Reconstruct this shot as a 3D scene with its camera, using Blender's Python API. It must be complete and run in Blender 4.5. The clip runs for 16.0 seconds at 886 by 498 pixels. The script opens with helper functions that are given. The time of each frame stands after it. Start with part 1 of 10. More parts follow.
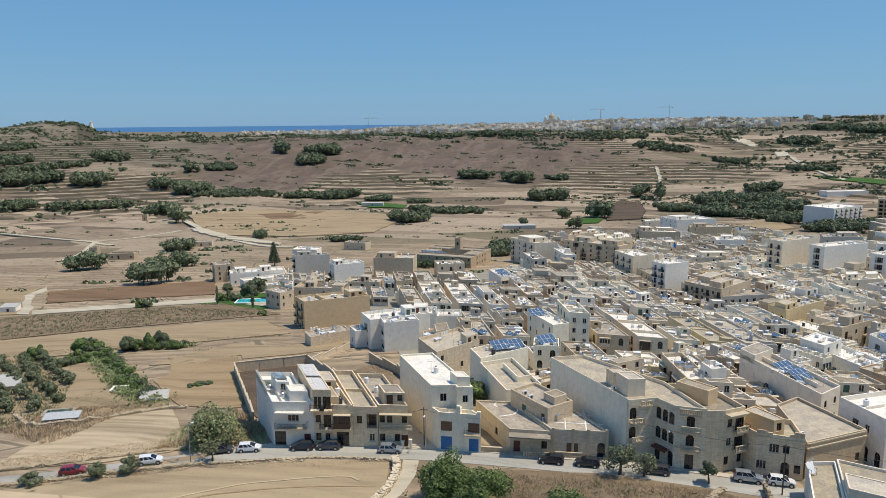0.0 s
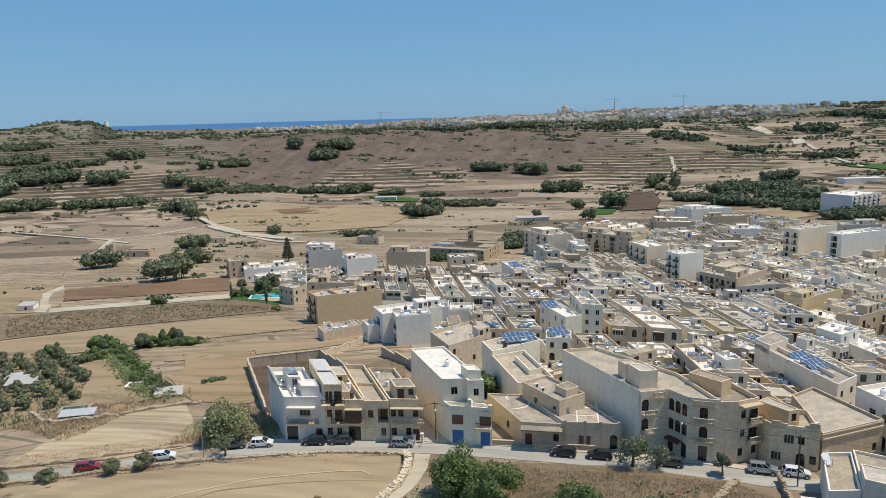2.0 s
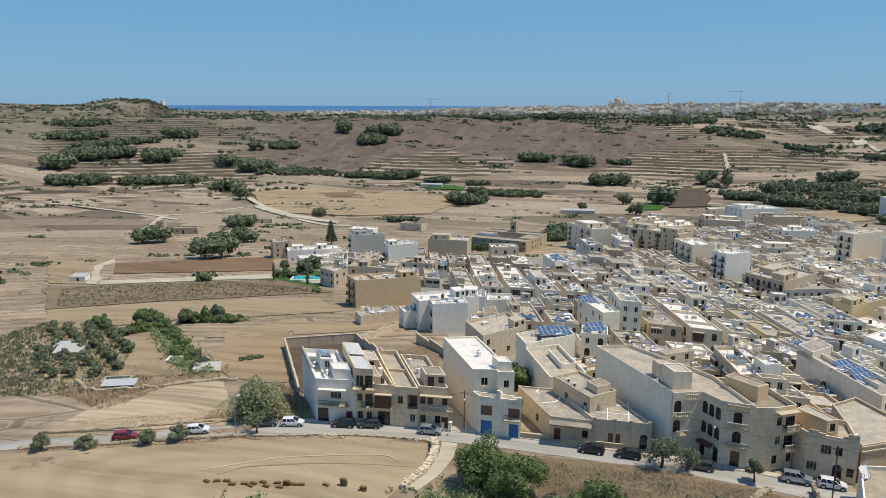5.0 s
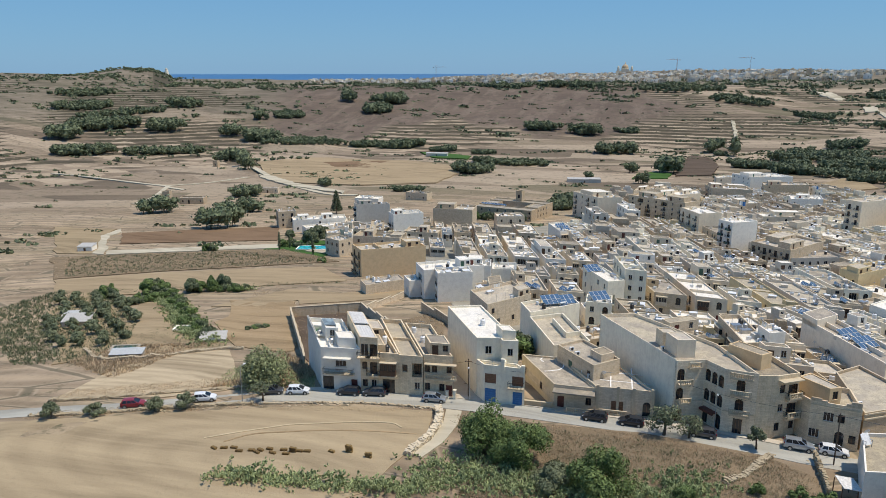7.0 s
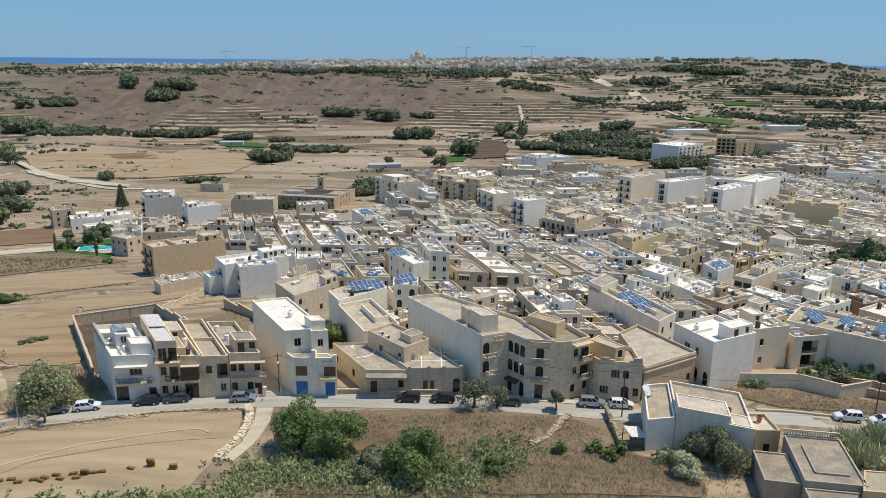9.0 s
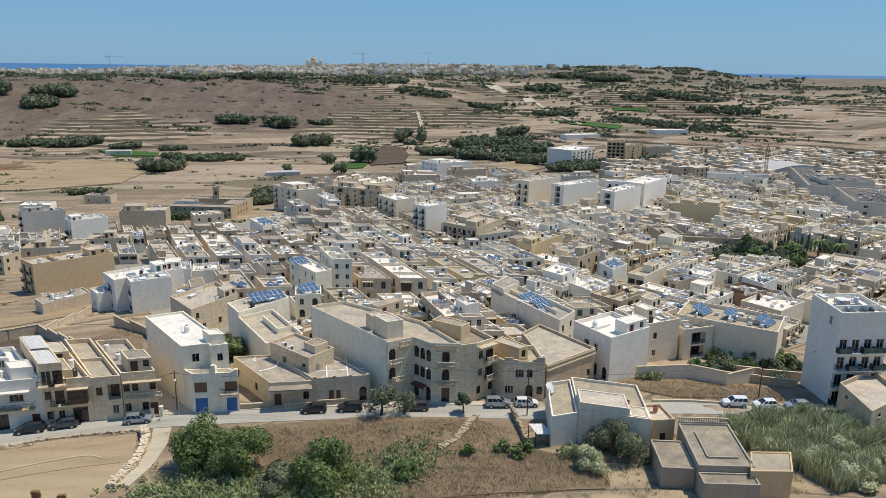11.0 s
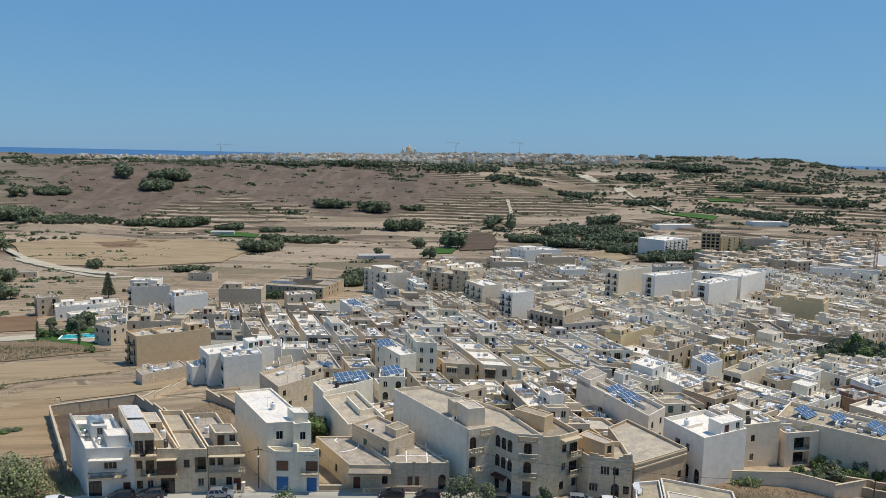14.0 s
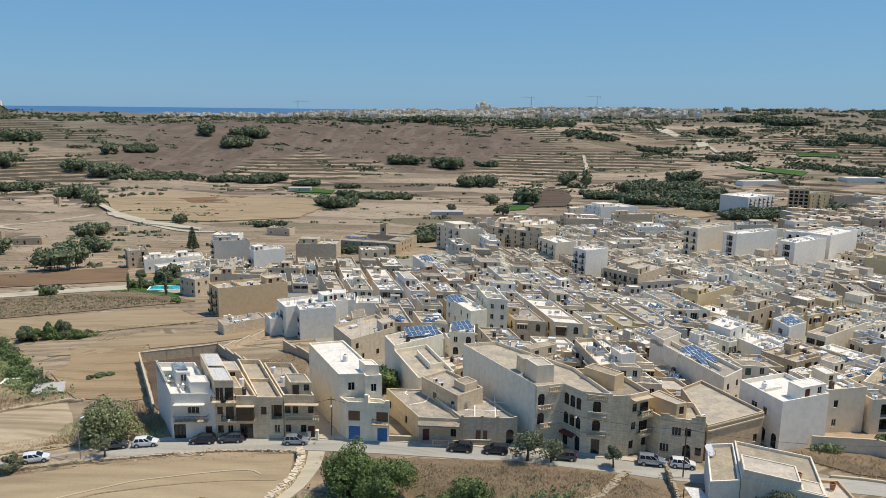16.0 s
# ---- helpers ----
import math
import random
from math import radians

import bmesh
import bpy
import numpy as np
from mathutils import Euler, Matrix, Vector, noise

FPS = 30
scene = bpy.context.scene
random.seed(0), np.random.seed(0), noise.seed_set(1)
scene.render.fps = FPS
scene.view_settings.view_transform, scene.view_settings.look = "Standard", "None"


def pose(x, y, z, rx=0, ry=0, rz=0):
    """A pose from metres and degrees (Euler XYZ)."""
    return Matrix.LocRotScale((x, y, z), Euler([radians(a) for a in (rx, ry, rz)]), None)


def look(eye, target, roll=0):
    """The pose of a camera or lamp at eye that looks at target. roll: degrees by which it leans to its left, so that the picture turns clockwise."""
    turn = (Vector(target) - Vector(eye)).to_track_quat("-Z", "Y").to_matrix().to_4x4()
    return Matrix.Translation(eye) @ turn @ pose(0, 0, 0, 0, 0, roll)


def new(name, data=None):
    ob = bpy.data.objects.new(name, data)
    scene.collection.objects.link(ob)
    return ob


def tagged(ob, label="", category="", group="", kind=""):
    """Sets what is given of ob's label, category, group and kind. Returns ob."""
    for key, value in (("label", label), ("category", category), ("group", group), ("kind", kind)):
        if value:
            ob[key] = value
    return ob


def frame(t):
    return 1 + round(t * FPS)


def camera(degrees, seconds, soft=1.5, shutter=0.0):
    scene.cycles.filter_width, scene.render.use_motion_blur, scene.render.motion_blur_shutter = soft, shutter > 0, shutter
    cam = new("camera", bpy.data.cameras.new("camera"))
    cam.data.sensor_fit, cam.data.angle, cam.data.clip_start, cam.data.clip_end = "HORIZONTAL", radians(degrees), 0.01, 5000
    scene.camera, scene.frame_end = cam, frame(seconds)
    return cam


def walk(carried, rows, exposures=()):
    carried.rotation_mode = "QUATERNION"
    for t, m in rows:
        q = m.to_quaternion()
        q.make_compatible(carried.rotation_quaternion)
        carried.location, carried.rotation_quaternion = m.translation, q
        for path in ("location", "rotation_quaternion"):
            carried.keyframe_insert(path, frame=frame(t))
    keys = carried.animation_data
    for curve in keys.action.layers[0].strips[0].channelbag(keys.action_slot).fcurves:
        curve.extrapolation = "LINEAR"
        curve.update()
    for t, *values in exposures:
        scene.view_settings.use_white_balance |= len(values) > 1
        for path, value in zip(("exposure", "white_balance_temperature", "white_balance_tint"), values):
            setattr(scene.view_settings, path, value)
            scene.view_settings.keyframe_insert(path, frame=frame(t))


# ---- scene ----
cam = camera(63.06, 16.0, 0.7)
PATH = [
    (0, (-2.53, -2.63, 54.22), 79.95, -0.48, 8.46),
    (0.5, (-2.33, -2.08, 54.06), 79.89, -1.30, 8.51),
    (1, (-2.15, -1.90, 54.08), 79.73, -1.66, 8.23),
    (1.5, (-1.79, -2.35, 54.18), 79.62, -1.82, 9.08),
    (2, (-1.67, -2.02, 54.14), 79.43, -1.47, 9.65),
    (2.5, (-1.50, -1.87, 54.16), 79.34, -0.46, 9.84),
    (3, (-1.13, -1.98, 54.23), 79.22, 0.35, 10.25),
    (3.5, (-1.02, -1.70, 54.19), 79.14, 1.02, 10.35),
    (4, (-0.82, -1.44, 54.12), 79.07, 0.89, 10.54),
    (4.5, (-0.51, -1.61, 54.22), 79.01, 0.71, 11.69),
    (5, (-0.33, -1.46, 54.22), 78.55, 0.25, 13.24),
    (5.2, (-0.20, -1.40, 54.25), 78.27, 0.07, 13.77),
    (7.3, (0.00, -1.11, 54.07), 75.78, 0.08, 13.61),
    (7.5, (0.03, -0.76, 53.96), 75.56, 0.20, 11.62),
    (8, (0.06, -0.26, 53.92), 75.32, 0.13, 6.47),
    (8.5, (0.00, -0.16, 53.88), 75.17, 0.27, 2.10),
    (9, (0.00, 0.00, 53.82), 75.16, 0.60, -2.09),
    (9.2, (-0.02, -0.03, 53.81), 75.20, 0.63, -3.44),
    (11.3, (0.03, 0.27, 53.67), 76.02, 0.84, -10.33),
    (11.5, (0.17, 0.24, 53.70), 77.08, 0.72, -10.37),
    (12, (0.13, -0.20, 53.88), 82.00, 0.33, -8.70),
    (12.5, (0.15, -0.34, 53.92), 83.70, 0.16, -6.09),
    (13, (0.24, -0.33, 53.90), 83.68, 0.39, -5.32),
    (13.5, (0.28, -0.32, 53.87), 83.42, 0.88, -3.94),
    (14, (0.30, -0.25, 53.78), 82.42, 1.29, -2.85),
    (14.5, (0.26, 0.00, 53.69), 81.61, 1.46, -2.22),
    (15, (0.48, 0.09, 53.68), 80.74, 1.38, -1.46),
    (15.5, (0.80, -0.09, 53.65), 79.85, 0.73, 2.71),
    (16, (0.98, 0.38, 53.62), 78.87, 0.70, 3.01),
]
EXPOSURES = [(0, 0.0, 6450, 10), (5, 0.0, 6400, 10), (7.5, 0.0, 6300, 10), (9, 0.03, 6450, 10), (11.3, 0.0, 6450, 10), (12.3, -0.12, 6250, 10), (13.7, -0.12, 6250, 10), (14.6, -0.05, 6450, 10), (16, 0.0, 6500, 10)]
walk(cam, [(t, Matrix.Translation(eye) @ pose(0, 0, 0, tilt, 0, turn) @ pose(0, 0, 0, 0, 0, lean)) for t, eye, tilt, lean, turn in PATH], EXPOSURES)

# ---- world and sun ----
SUN_AZ, SUN_EL = 82.0, 66.0
sun_way = Vector((math.sin(radians(SUN_AZ)) * math.cos(radians(SUN_EL)), math.cos(radians(SUN_AZ)) * math.cos(radians(SUN_EL)), math.sin(radians(SUN_EL))))
world = bpy.data.worlds.new("sky")
scene.world = world
world.use_nodes = True
wn = world.node_tree.nodes
sky = wn.new("ShaderNodeTexSky")
sky.sky_type = "NISHITA"
sky.sun_disc = False
sky.sun_elevation = radians(SUN_EL)
sky.sun_rotation = radians(SUN_AZ)
sky.altitude = 0
sky.air_density, sky.dust_density, sky.ozone_density = 1.0, 0.2, 1.0
wn["Background"].inputs["Strength"].default_value = 0.12
# the clip's deep, even blue: the sky's range softened and tinted as a whole
split, joined = wn.new("ShaderNodeSeparateColor"), wn.new("ShaderNodeCombineColor")
world.node_tree.links.new(sky.outputs["Color"], split.inputs[0])
for k, power in enumerate((0.50, 0.40, 0.20)):
    soft = wn.new("ShaderNodeMath")
    soft.operation = "POWER"
    soft.inputs[1].default_value = power
    world.node_tree.links.new(split.outputs[k], soft.inputs[0])
    world.node_tree.links.new(soft.outputs[0], joined.inputs[k])
tint = wn.new("ShaderNodeVectorMath")
tint.operation = "MULTIPLY"
tint.inputs[1].default_value = (0.76, 1.63, 3.55)
world.node_tree.links.new(joined.outputs[0], tint.inputs[0])
world.node_tree.links.new(tint.outputs["Vector"], wn["Background"].inputs["Color"])
sun_data = bpy.data.lights.new("sun", "SUN")
sun_data.energy, sun_data.angle, sun_data.color = 4.1, radians(0.53), (1.0, 0.885, 0.73)
sun = new("sun", sun_data)
sun.matrix_world = look(sun_way * 300, (0, 0, 0))

# ---- materials ----
def nodes_of(name):
    m = bpy.data.materials.new(name)
    m.use_nodes = True
    t = m.node_tree
    return m, t, t.nodes["Principled BSDF"]


def node(t, kind, **sets):
    n = t.nodes.new(kind)
    for k, val in sets.items():
        n.inputs[k.replace("_", " ")].default_value = val
    return n


def ramp(t, source, stops):
    n = t.nodes.new("ShaderNodeValToRGB")
    e = n.color_ramp.elements
    while len(e) < len(stops):
        e.new(0.5)
    for el, (pos, col) in zip(e, stops):
        el.position, el.color = pos, (*col, 1)
    t.links.new(source, n.inputs["Fac"])
    return n.outputs["Color"]


def mix(t, fac, a, b, blend="MIX"):
    n = t.nodes.new("ShaderNodeMix")
    n.data_type, n.blend_type = "RGBA", blend
    for i, val in ((0, fac), (6, a), (7, b)):
        if hasattr(val, "links"):
            t.links.new(val, n.inputs[i])
        else:
            n.inputs[i].default_value = val if i == 0 else (*val, 1)
    return n.outputs[2]


def position(t, scale=(1, 1, 1), local=False):
    if local:
        src = t.nodes.new("ShaderNodeTexCoord").outputs["Object"]
    else:
        src = t.nodes.new("ShaderNodeNewGeometry").outputs["Position"]
    m = t.nodes.new("ShaderNodeMapping")
    m.inputs["Scale"].default_value = scale
    t.links.new(src, m.inputs["Vector"])
    return m.outputs["Vector"]


def noise_of(t, vec, scale, detail=4.0, rough=0.6):
    n = node(t, "ShaderNodeTexNoise", Scale=scale, Detail=detail, Roughness=rough)
    t.links.new(vec, n.inputs["Vector"])
    return n.outputs["Fac"]


def bump(t, bsdf, height, strength, distance):
    b = node(t, "ShaderNodeBump", Strength=strength, Distance=distance)
    t.links.new(height, b.inputs["Height"])
    t.links.new(b.outputs["Normal"], bsdf.inputs["Normal"])


def scaled(c, k):
    return tuple(min(1.0, x * k) for x in c)


def wall_material(name, base, stain=(0.20, 0.155, 0.112), dirt=0.62, rough=0.9, vary=0.10, blocks=False, patch=None):
    """Limestone, render or paint: soft patches, rain streaks, fine grain, a tint for each object."""
    if base[0] > base[2]:
        base = (base[0] * 0.98, base[1] * 0.945, base[2] * 0.87)
    m, t, b = nodes_of(name)
    vec = position(t)
    big = noise_of(t, vec, 0.22, 3)
    col = mix(t, big, scaled(base, 0.94), scaled(base, 1.10))
    streak = noise_of(t, position(t, (1.1, 1.1, 0.22)), 1.0, 6, 0.75)
    dirt = dirt * 0.5
    st = ramp(t, streak, [(0.48, (0, 0, 0)), (0.74, (dirt, dirt, dirt))])
    col = mix(t, st, col, stain)
    runs = noise_of(t, position(t, (2.6, 2.6, 0.30)), 1.0, 5, 0.7)
    col = mix(t, ramp(t, runs, [(0.50, (0, 0, 0)), (0.60, (dirt * 0.5,) * 3), (0.72, (dirt * 0.8,) * 3)]), col, scaled(stain, 1.3))
    mottle = noise_of(t, vec, 0.9, 6, 0.7)
    col = mix(t, 1.0, col, ramp(t, mottle, [(0.36, (0.86, 0.85, 0.84)), (0.56, (1.0, 1.0, 1.0))]), "MULTIPLY")
    grain = noise_of(t, vec, 6.0, 4)
    col = mix(t, 0.25, col, ramp(t, grain, [(0.3, scaled(base, 0.80)), (0.7, scaled(base, 1.15))]))
    if patch:
        pt = noise_of(t, vec, 0.30, 4, 0.55)
        col = mix(t, ramp(t, pt, [(0.44, (0, 0, 0)), (0.58, (0.75,) * 3)]), col, patch)
        pud = noise_of(t, vec, 0.55, 7, 0.75)
        col = mix(t, ramp(t, pud, [(0.50, (0, 0, 0)), (0.58, (0.55,) * 3), (0.72, (0.8,) * 3)]), col, mix(t, 0.5, stain, patch))
        spot = noise_of(t, vec, 2.6, 7, 0.85)
        col = mix(t, ramp(t, spot, [(0.52, (0, 0, 0)), (0.64, (0.6,) * 3)]), col, scaled(stain, 0.9))
        pale_spot = noise_of(t, position(t, (1, 1, 1)), 1.1, 6, 0.8)
        col = mix(t, ramp(t, pale_spot, [(0.56, (0, 0, 0)), (0.66, (0.5,) * 3)]), col, scaled(base, 1.18))
    if blocks:
        br = t.nodes.new("ShaderNodeTexBrick")
        br.offset = 0.5
        for k, val in (("Scale", 1.0), ("Mortar Size", 0.012), ("Brick Width", 0.75), ("Row Height", 0.27), ("Bias", 0.0)):
            br.inputs[k].default_value = val
        br.inputs["Color1"].default_value, br.inputs["Color2"].default_value, br.inputs["Mortar"].default_value = (1, 1, 1, 1), (0.86, 0.84, 0.80, 1), (0.7, 0.66, 0.6, 1)
        sep = t.nodes.new("ShaderNodeSeparateXYZ")
        t.links.new(vec, sep.inputs[0])
        add = t.nodes.new("ShaderNodeMath")
        t.links.new(sep.outputs[0], add.inputs[0])
        t.links.new(sep.outputs[1], add.inputs[1])
        com = t.nodes.new("ShaderNodeCombineXYZ")
        t.links.new(add.outputs[0], com.inputs[0])
        t.links.new(sep.outputs[2], com.inputs[1])
        t.links.new(com.outputs[0], br.inputs["Vector"])
        col = mix(t, 1.0, col, br.outputs["Color"], "MULTIPLY")
    info = t.nodes.new("ShaderNodeObjectInfo")
    col = mix(t, 1.0, col, ramp(t, info.outputs["Random"], [(0.0, (1 - vary, 1 - vary * 1.1, 1 - vary * 1.4)), (1.0, (1.0, 1.0, 1.0))]), "MULTIPLY")
    t.links.new(col, b.inputs["Base Color"])
    b.inputs["Roughness"].default_value = rough
    bump(t, b, grain, 0.25, 0.03)
    return m


def plain_material(name, base, rough=0.5, metal=0.0, vary=0.15, scale=3.0):
    m, t, b = nodes_of(name)
    n = noise_of(t, position(t), scale, 4)
    t.links.new(ramp(t, n, [(0.3, scaled(base, 1 - vary)), (0.7, scaled(base, 1 + vary))]), b.inputs["Base Color"])
    b.inputs["Roughness"].default_value, b.inputs["Metallic"].default_value = rough, metal
    return m


def soil_material(name, light, dark, line_scale=1.3, line_amount=0.42, speck=(0.10, 0.10, 0.05), speck_amount=0.3, turn=0.4, rings=None):
    """Dry field soil: broad patches, drill lines, stubble specks."""
    m, t, b = nodes_of(name)
    vec = position(t)
    col = mix(t, ramp(t, noise_of(t, vec, 0.045, 5, 0.65), [(0.35, (0, 0, 0)), (0.65, (1, 1, 1))]), dark, light)
    mp = t.nodes.new("ShaderNodeMapping")
    mp.inputs["Rotation"].default_value = (0, 0, turn)
    mp.inputs["Scale"].default_value = (0.06, 1.0, 1.0)
    t.links.new(vec, mp.inputs["Vector"])
    lines = noise_of(t, mp.outputs["Vector"], line_scale, 3, 0.7)
    col = mix(t, line_amount, col, ramp(t, lines, [(0.35, scaled(dark, 0.75)), (0.65, scaled(light, 1.15))]))
    if rings:
        # drill lines that run round the plot
        cx, cy, sx, gap = rings
        shift = t.nodes.new("ShaderNodeMapping")
        shift.inputs["Location"].default_value = (-cx * sx, -cy, 0)
        shift.inputs["Scale"].default_value = (sx, 1, 0)
        t.links.new(vec, shift.inputs["Vector"])
        wave = node(t, "ShaderNodeTexWave", Scale=6.2832 / 20.0 / gap, Distortion=2.2, Detail=3.0)
        wave.wave_type, wave.rings_direction = "RINGS", "Z"
        wave.inputs["Detail Scale"].default_value = 0.35
        t.links.new(shift.outputs["Vector"], wave.inputs["Vector"])
        col = mix(t, 0.34, col, ramp(t, wave.outputs["Fac"], [(0.15, scaled(dark, 0.82)), (0.6, scaled(light, 1.05)), (0.9, scaled(light, 1.16))]))
    mp4 = t.nodes.new("ShaderNodeMapping")
    mp4.inputs["Rotation"].default_value = (0, 0, turn * 0.6)
    mp4.inputs["Scale"].default_value = (0.10, 1.0, 1.0)
    bend = t.nodes.new("ShaderNodeTexNoise")
    bend.inputs["Scale"].default_value = 0.012
    t.links.new(vec, bend.inputs["Vector"])
    bo = t.nodes.new("ShaderNodeVectorMath")
    bo.operation = "MULTIPLY_ADD"
    bo.inputs[1].default_value = (60, 60, 0)
    t.links.new(bend.outputs["Color"], bo.inputs[0])
    t.links.new(vec, bo.inputs[2])
    t.links.new(bo.outputs[0], mp4.inputs["Vector"])
    broad = noise_of(t, mp4.outputs["Vector"], 0.16, 4, 0.65)
    col = mix(t, 0.5, col, ramp(t, broad, [(0.38, scaled(dark, 0.72)), (0.5, scaled(light, 0.9)), (0.66, scaled(light, 1.12))]))
    fine = noise_of(t, vec, 1.6, 6, 0.75)
    col = mix(t, ramp(t, fine, [(0.55, (0, 0, 0)), (0.75, (speck_amount,) * 3)]), col, speck)
    col = mix(t, 1.0, col, (0.97, 1.0, 0.95), "MULTIPLY")
    t.links.new(col, b.inputs["Base Color"])
    b.inputs["Roughness"].default_value = 1.0
    b.inputs["Specular IOR Level"].default_value = 0.1
    bump(t, b, fine, 0.5, 0.25)
    return m


def leaf_material(name, dark, light):
    m, t, b = nodes_of(name)
    geo = t.nodes.new("ShaderNodeNewGeometry")
    col = ramp(t, geo.outputs["Random Per Island"], [(0.0, dark), (0.6, light), (1.0, scaled(light, 1.35))])
    big = noise_of(t, position(t), 0.25, 3)
    col = mix(t, 1.0, col, ramp(t, big, [(0.3, (0.75, 0.78, 0.75)), (0.7, (1.1, 1.05, 1.0))]), "MULTIPLY")
    t.links.new(col, b.inputs["Base Color"])
    b.inputs["Roughness"].default_value = 0.65
    b.inputs["Specular IOR Level"].default_value = 0.25
    return m


def glass_material(name, tint, rough=0.08):
    m, t, b = nodes_of(name)
    n = noise_of(t, position(t), 0.8, 2)
    t.links.new(ramp(t, n, [(0.35, scaled(tint, 0.6)), (0.65, scaled(tint, 1.5))]), b.inputs["Base Color"])
    b.inputs["Roughness"].default_value = rough
    b.inputs["Specular IOR Level"].default_value = 0.6
    return m


WALL = {
    "cream": wall_material("cream_limestone", (0.79, 0.69, 0.56), blocks=True),
    "creamlit": wall_material("pale_cream_render", (0.86, 0.77, 0.63), dirt=0.25),
    "creamwhite": wall_material("cream_white_render", (0.98, 0.90, 0.77), dirt=0.4),
    "beige": wall_material("beige_limestone", (0.69, 0.59, 0.46), blocks=True, dirt=0.6),
    "stone": wall_material("old_stone", (0.60, 0.49, 0.36), blocks=True, dirt=0.6),
    "long": wall_material("grey_cream_limestone", (0.93, 0.82, 0.66), blocks=True, dirt=0.5),
    "warm": wall_material("warm_limestone", (0.88, 0.76, 0.58), blocks=True, dirt=0.7),
    "palegrey": wall_material("pale_grey_render", (0.88, 0.81, 0.70), dirt=0.35),
    "tan": wall_material("tan_render", (0.70, 0.54, 0.34), dirt=0.15),
    "tanside": wall_material("yellow_ochre_render", (0.72, 0.60, 0.41), dirt=0.6),
    "yellow": wall_material("pale_yellow_render", (0.70, 0.58, 0.36), dirt=0.12),
    "white": wall_material("white_render", (0.92, 0.89, 0.84), dirt=0.15, vary=0.06),
    "bluewhite": wall_material("blue_white_paint", (0.82, 0.815, 0.785), stain=(0.5, 0.5, 0.48), dirt=0.12, vary=0.05),
    "grey": wall_material("grey_render", (0.66, 0.62, 0.56), dirt=0.3),
    "concrete": wall_material("weathered_concrete", (0.42, 0.38, 0.32), dirt=0.5),
    "brown": wall_material("brown_paint", (0.28, 0.18, 0.12), dirt=0.2),
    "lilac": wall_material("lilac_paint", (0.50, 0.45, 0.47), dirt=0.3),
}
ROOF = {
    "pale": wall_material("pale_roof_screed", (0.66, 0.60, 0.50), stain=(0.22, 0.19, 0.15), dirt=0.8, vary=0.30, patch=(0.46, 0.41, 0.35)),
    "white": wall_material("white_roof_paint", (0.88, 0.85, 0.79), stain=(0.42, 0.38, 0.32), dirt=0.35, vary=0.08, patch=(0.82, 0.78, 0.71)),
    "worn": wall_material("worn_roof_concrete", (0.52, 0.465, 0.39), stain=(0.13, 0.115, 0.095), dirt=1.0, vary=0.3, patch=(0.30, 0.27, 0.23)),
}
GLASS = glass_material("dark_window_glass", (0.018, 0.021, 0.025))
GLASS_GREEN = glass_material("green_glazing", (0.03, 0.09, 0.09))
FRAME_WOOD = plain_material("dark_brown_timber", (0.085, 0.045, 0.025), 0.6)
CREAM_TIMBER = plain_material("cream_painted_timber", (0.58, 0.49, 0.37), 0.6)
FRAME_PALE = plain_material("pale_aluminium", (0.55, 0.55, 0.54), 0.45, 0.3)
SHUTTER = plain_material("brown_roller_shutter", (0.20, 0.10, 0.055), 0.6)
BLUE_PAINT = plain_material("blue_door_paint", (0.02, 0.14, 0.36), 0.45)
RED_PAINT = plain_material("dark_red_door_paint", (0.12, 0.03, 0.022), 0.5)
GREEN_PAINT = plain_material("green_door_paint", (0.05, 0.12, 0.08), 0.5)
IRON = plain_material("dark_iron", (0.03, 0.03, 0.032), 0.5, 0.6)
STEEL = plain_material("galvanised_steel", (0.45, 0.46, 0.47), 0.4, 0.8)
STONE_TRIM = wall_material("pale_stone_trim", (0.62, 0.54, 0.41), dirt=0.25)
PLASTIC_WHITE = plain_material("white_plastic", (0.75, 0.75, 0.73), 0.4)
PLASTIC_BLACK = plain_material("black_plastic", (0.03, 0.03, 0.03), 0.45)
RUBBER = plain_material("tyre_rubber", (0.02, 0.02, 0.02), 0.85)
BARK = plain_material("bark", (0.12, 0.09, 0.06), 0.95, 0, 0.35, 4.0)
TERRACOTTA = plain_material("terracotta", (0.42, 0.20, 0.10), 0.8)
STRAW = soil_material("baled_straw", (0.30, 0.20, 0.09), (0.15, 0.09, 0.04), 3.0, 0.5)
POOL_WATER = glass_material("pool_water", (0.03, 0.40, 0.42), 0.03)
POND_WATER = glass_material("green_tank_water", (0.03, 0.10, 0.07), 0.05)
LEAF = {
    "dark": leaf_material("dark_evergreen_leaves", (0.068, 0.088, 0.05), (0.15, 0.18, 0.10)),
    "green": leaf_material("green_leaves", (0.05, 0.085, 0.026), (0.15, 0.21, 0.07)),
    "olive": leaf_material("grey_olive_leaves", (0.07, 0.088, 0.05), (0.175, 0.20, 0.115)),
    "dry": leaf_material("dry_weeds", (0.29, 0.215, 0.145), (0.55, 0.43, 0.29)),
    "fig": leaf_material("fig_leaves", (0.10, 0.125, 0.06), (0.26, 0.29, 0.145)),
    "cactus": leaf_material("prickly_pear_pads", (0.14, 0.175, 0.08), (0.36, 0.41, 0.20)),
    "reed": leaf_material("grey_green_reeds", (0.25, 0.27, 0.145), (0.50, 0.52, 0.31)),
}
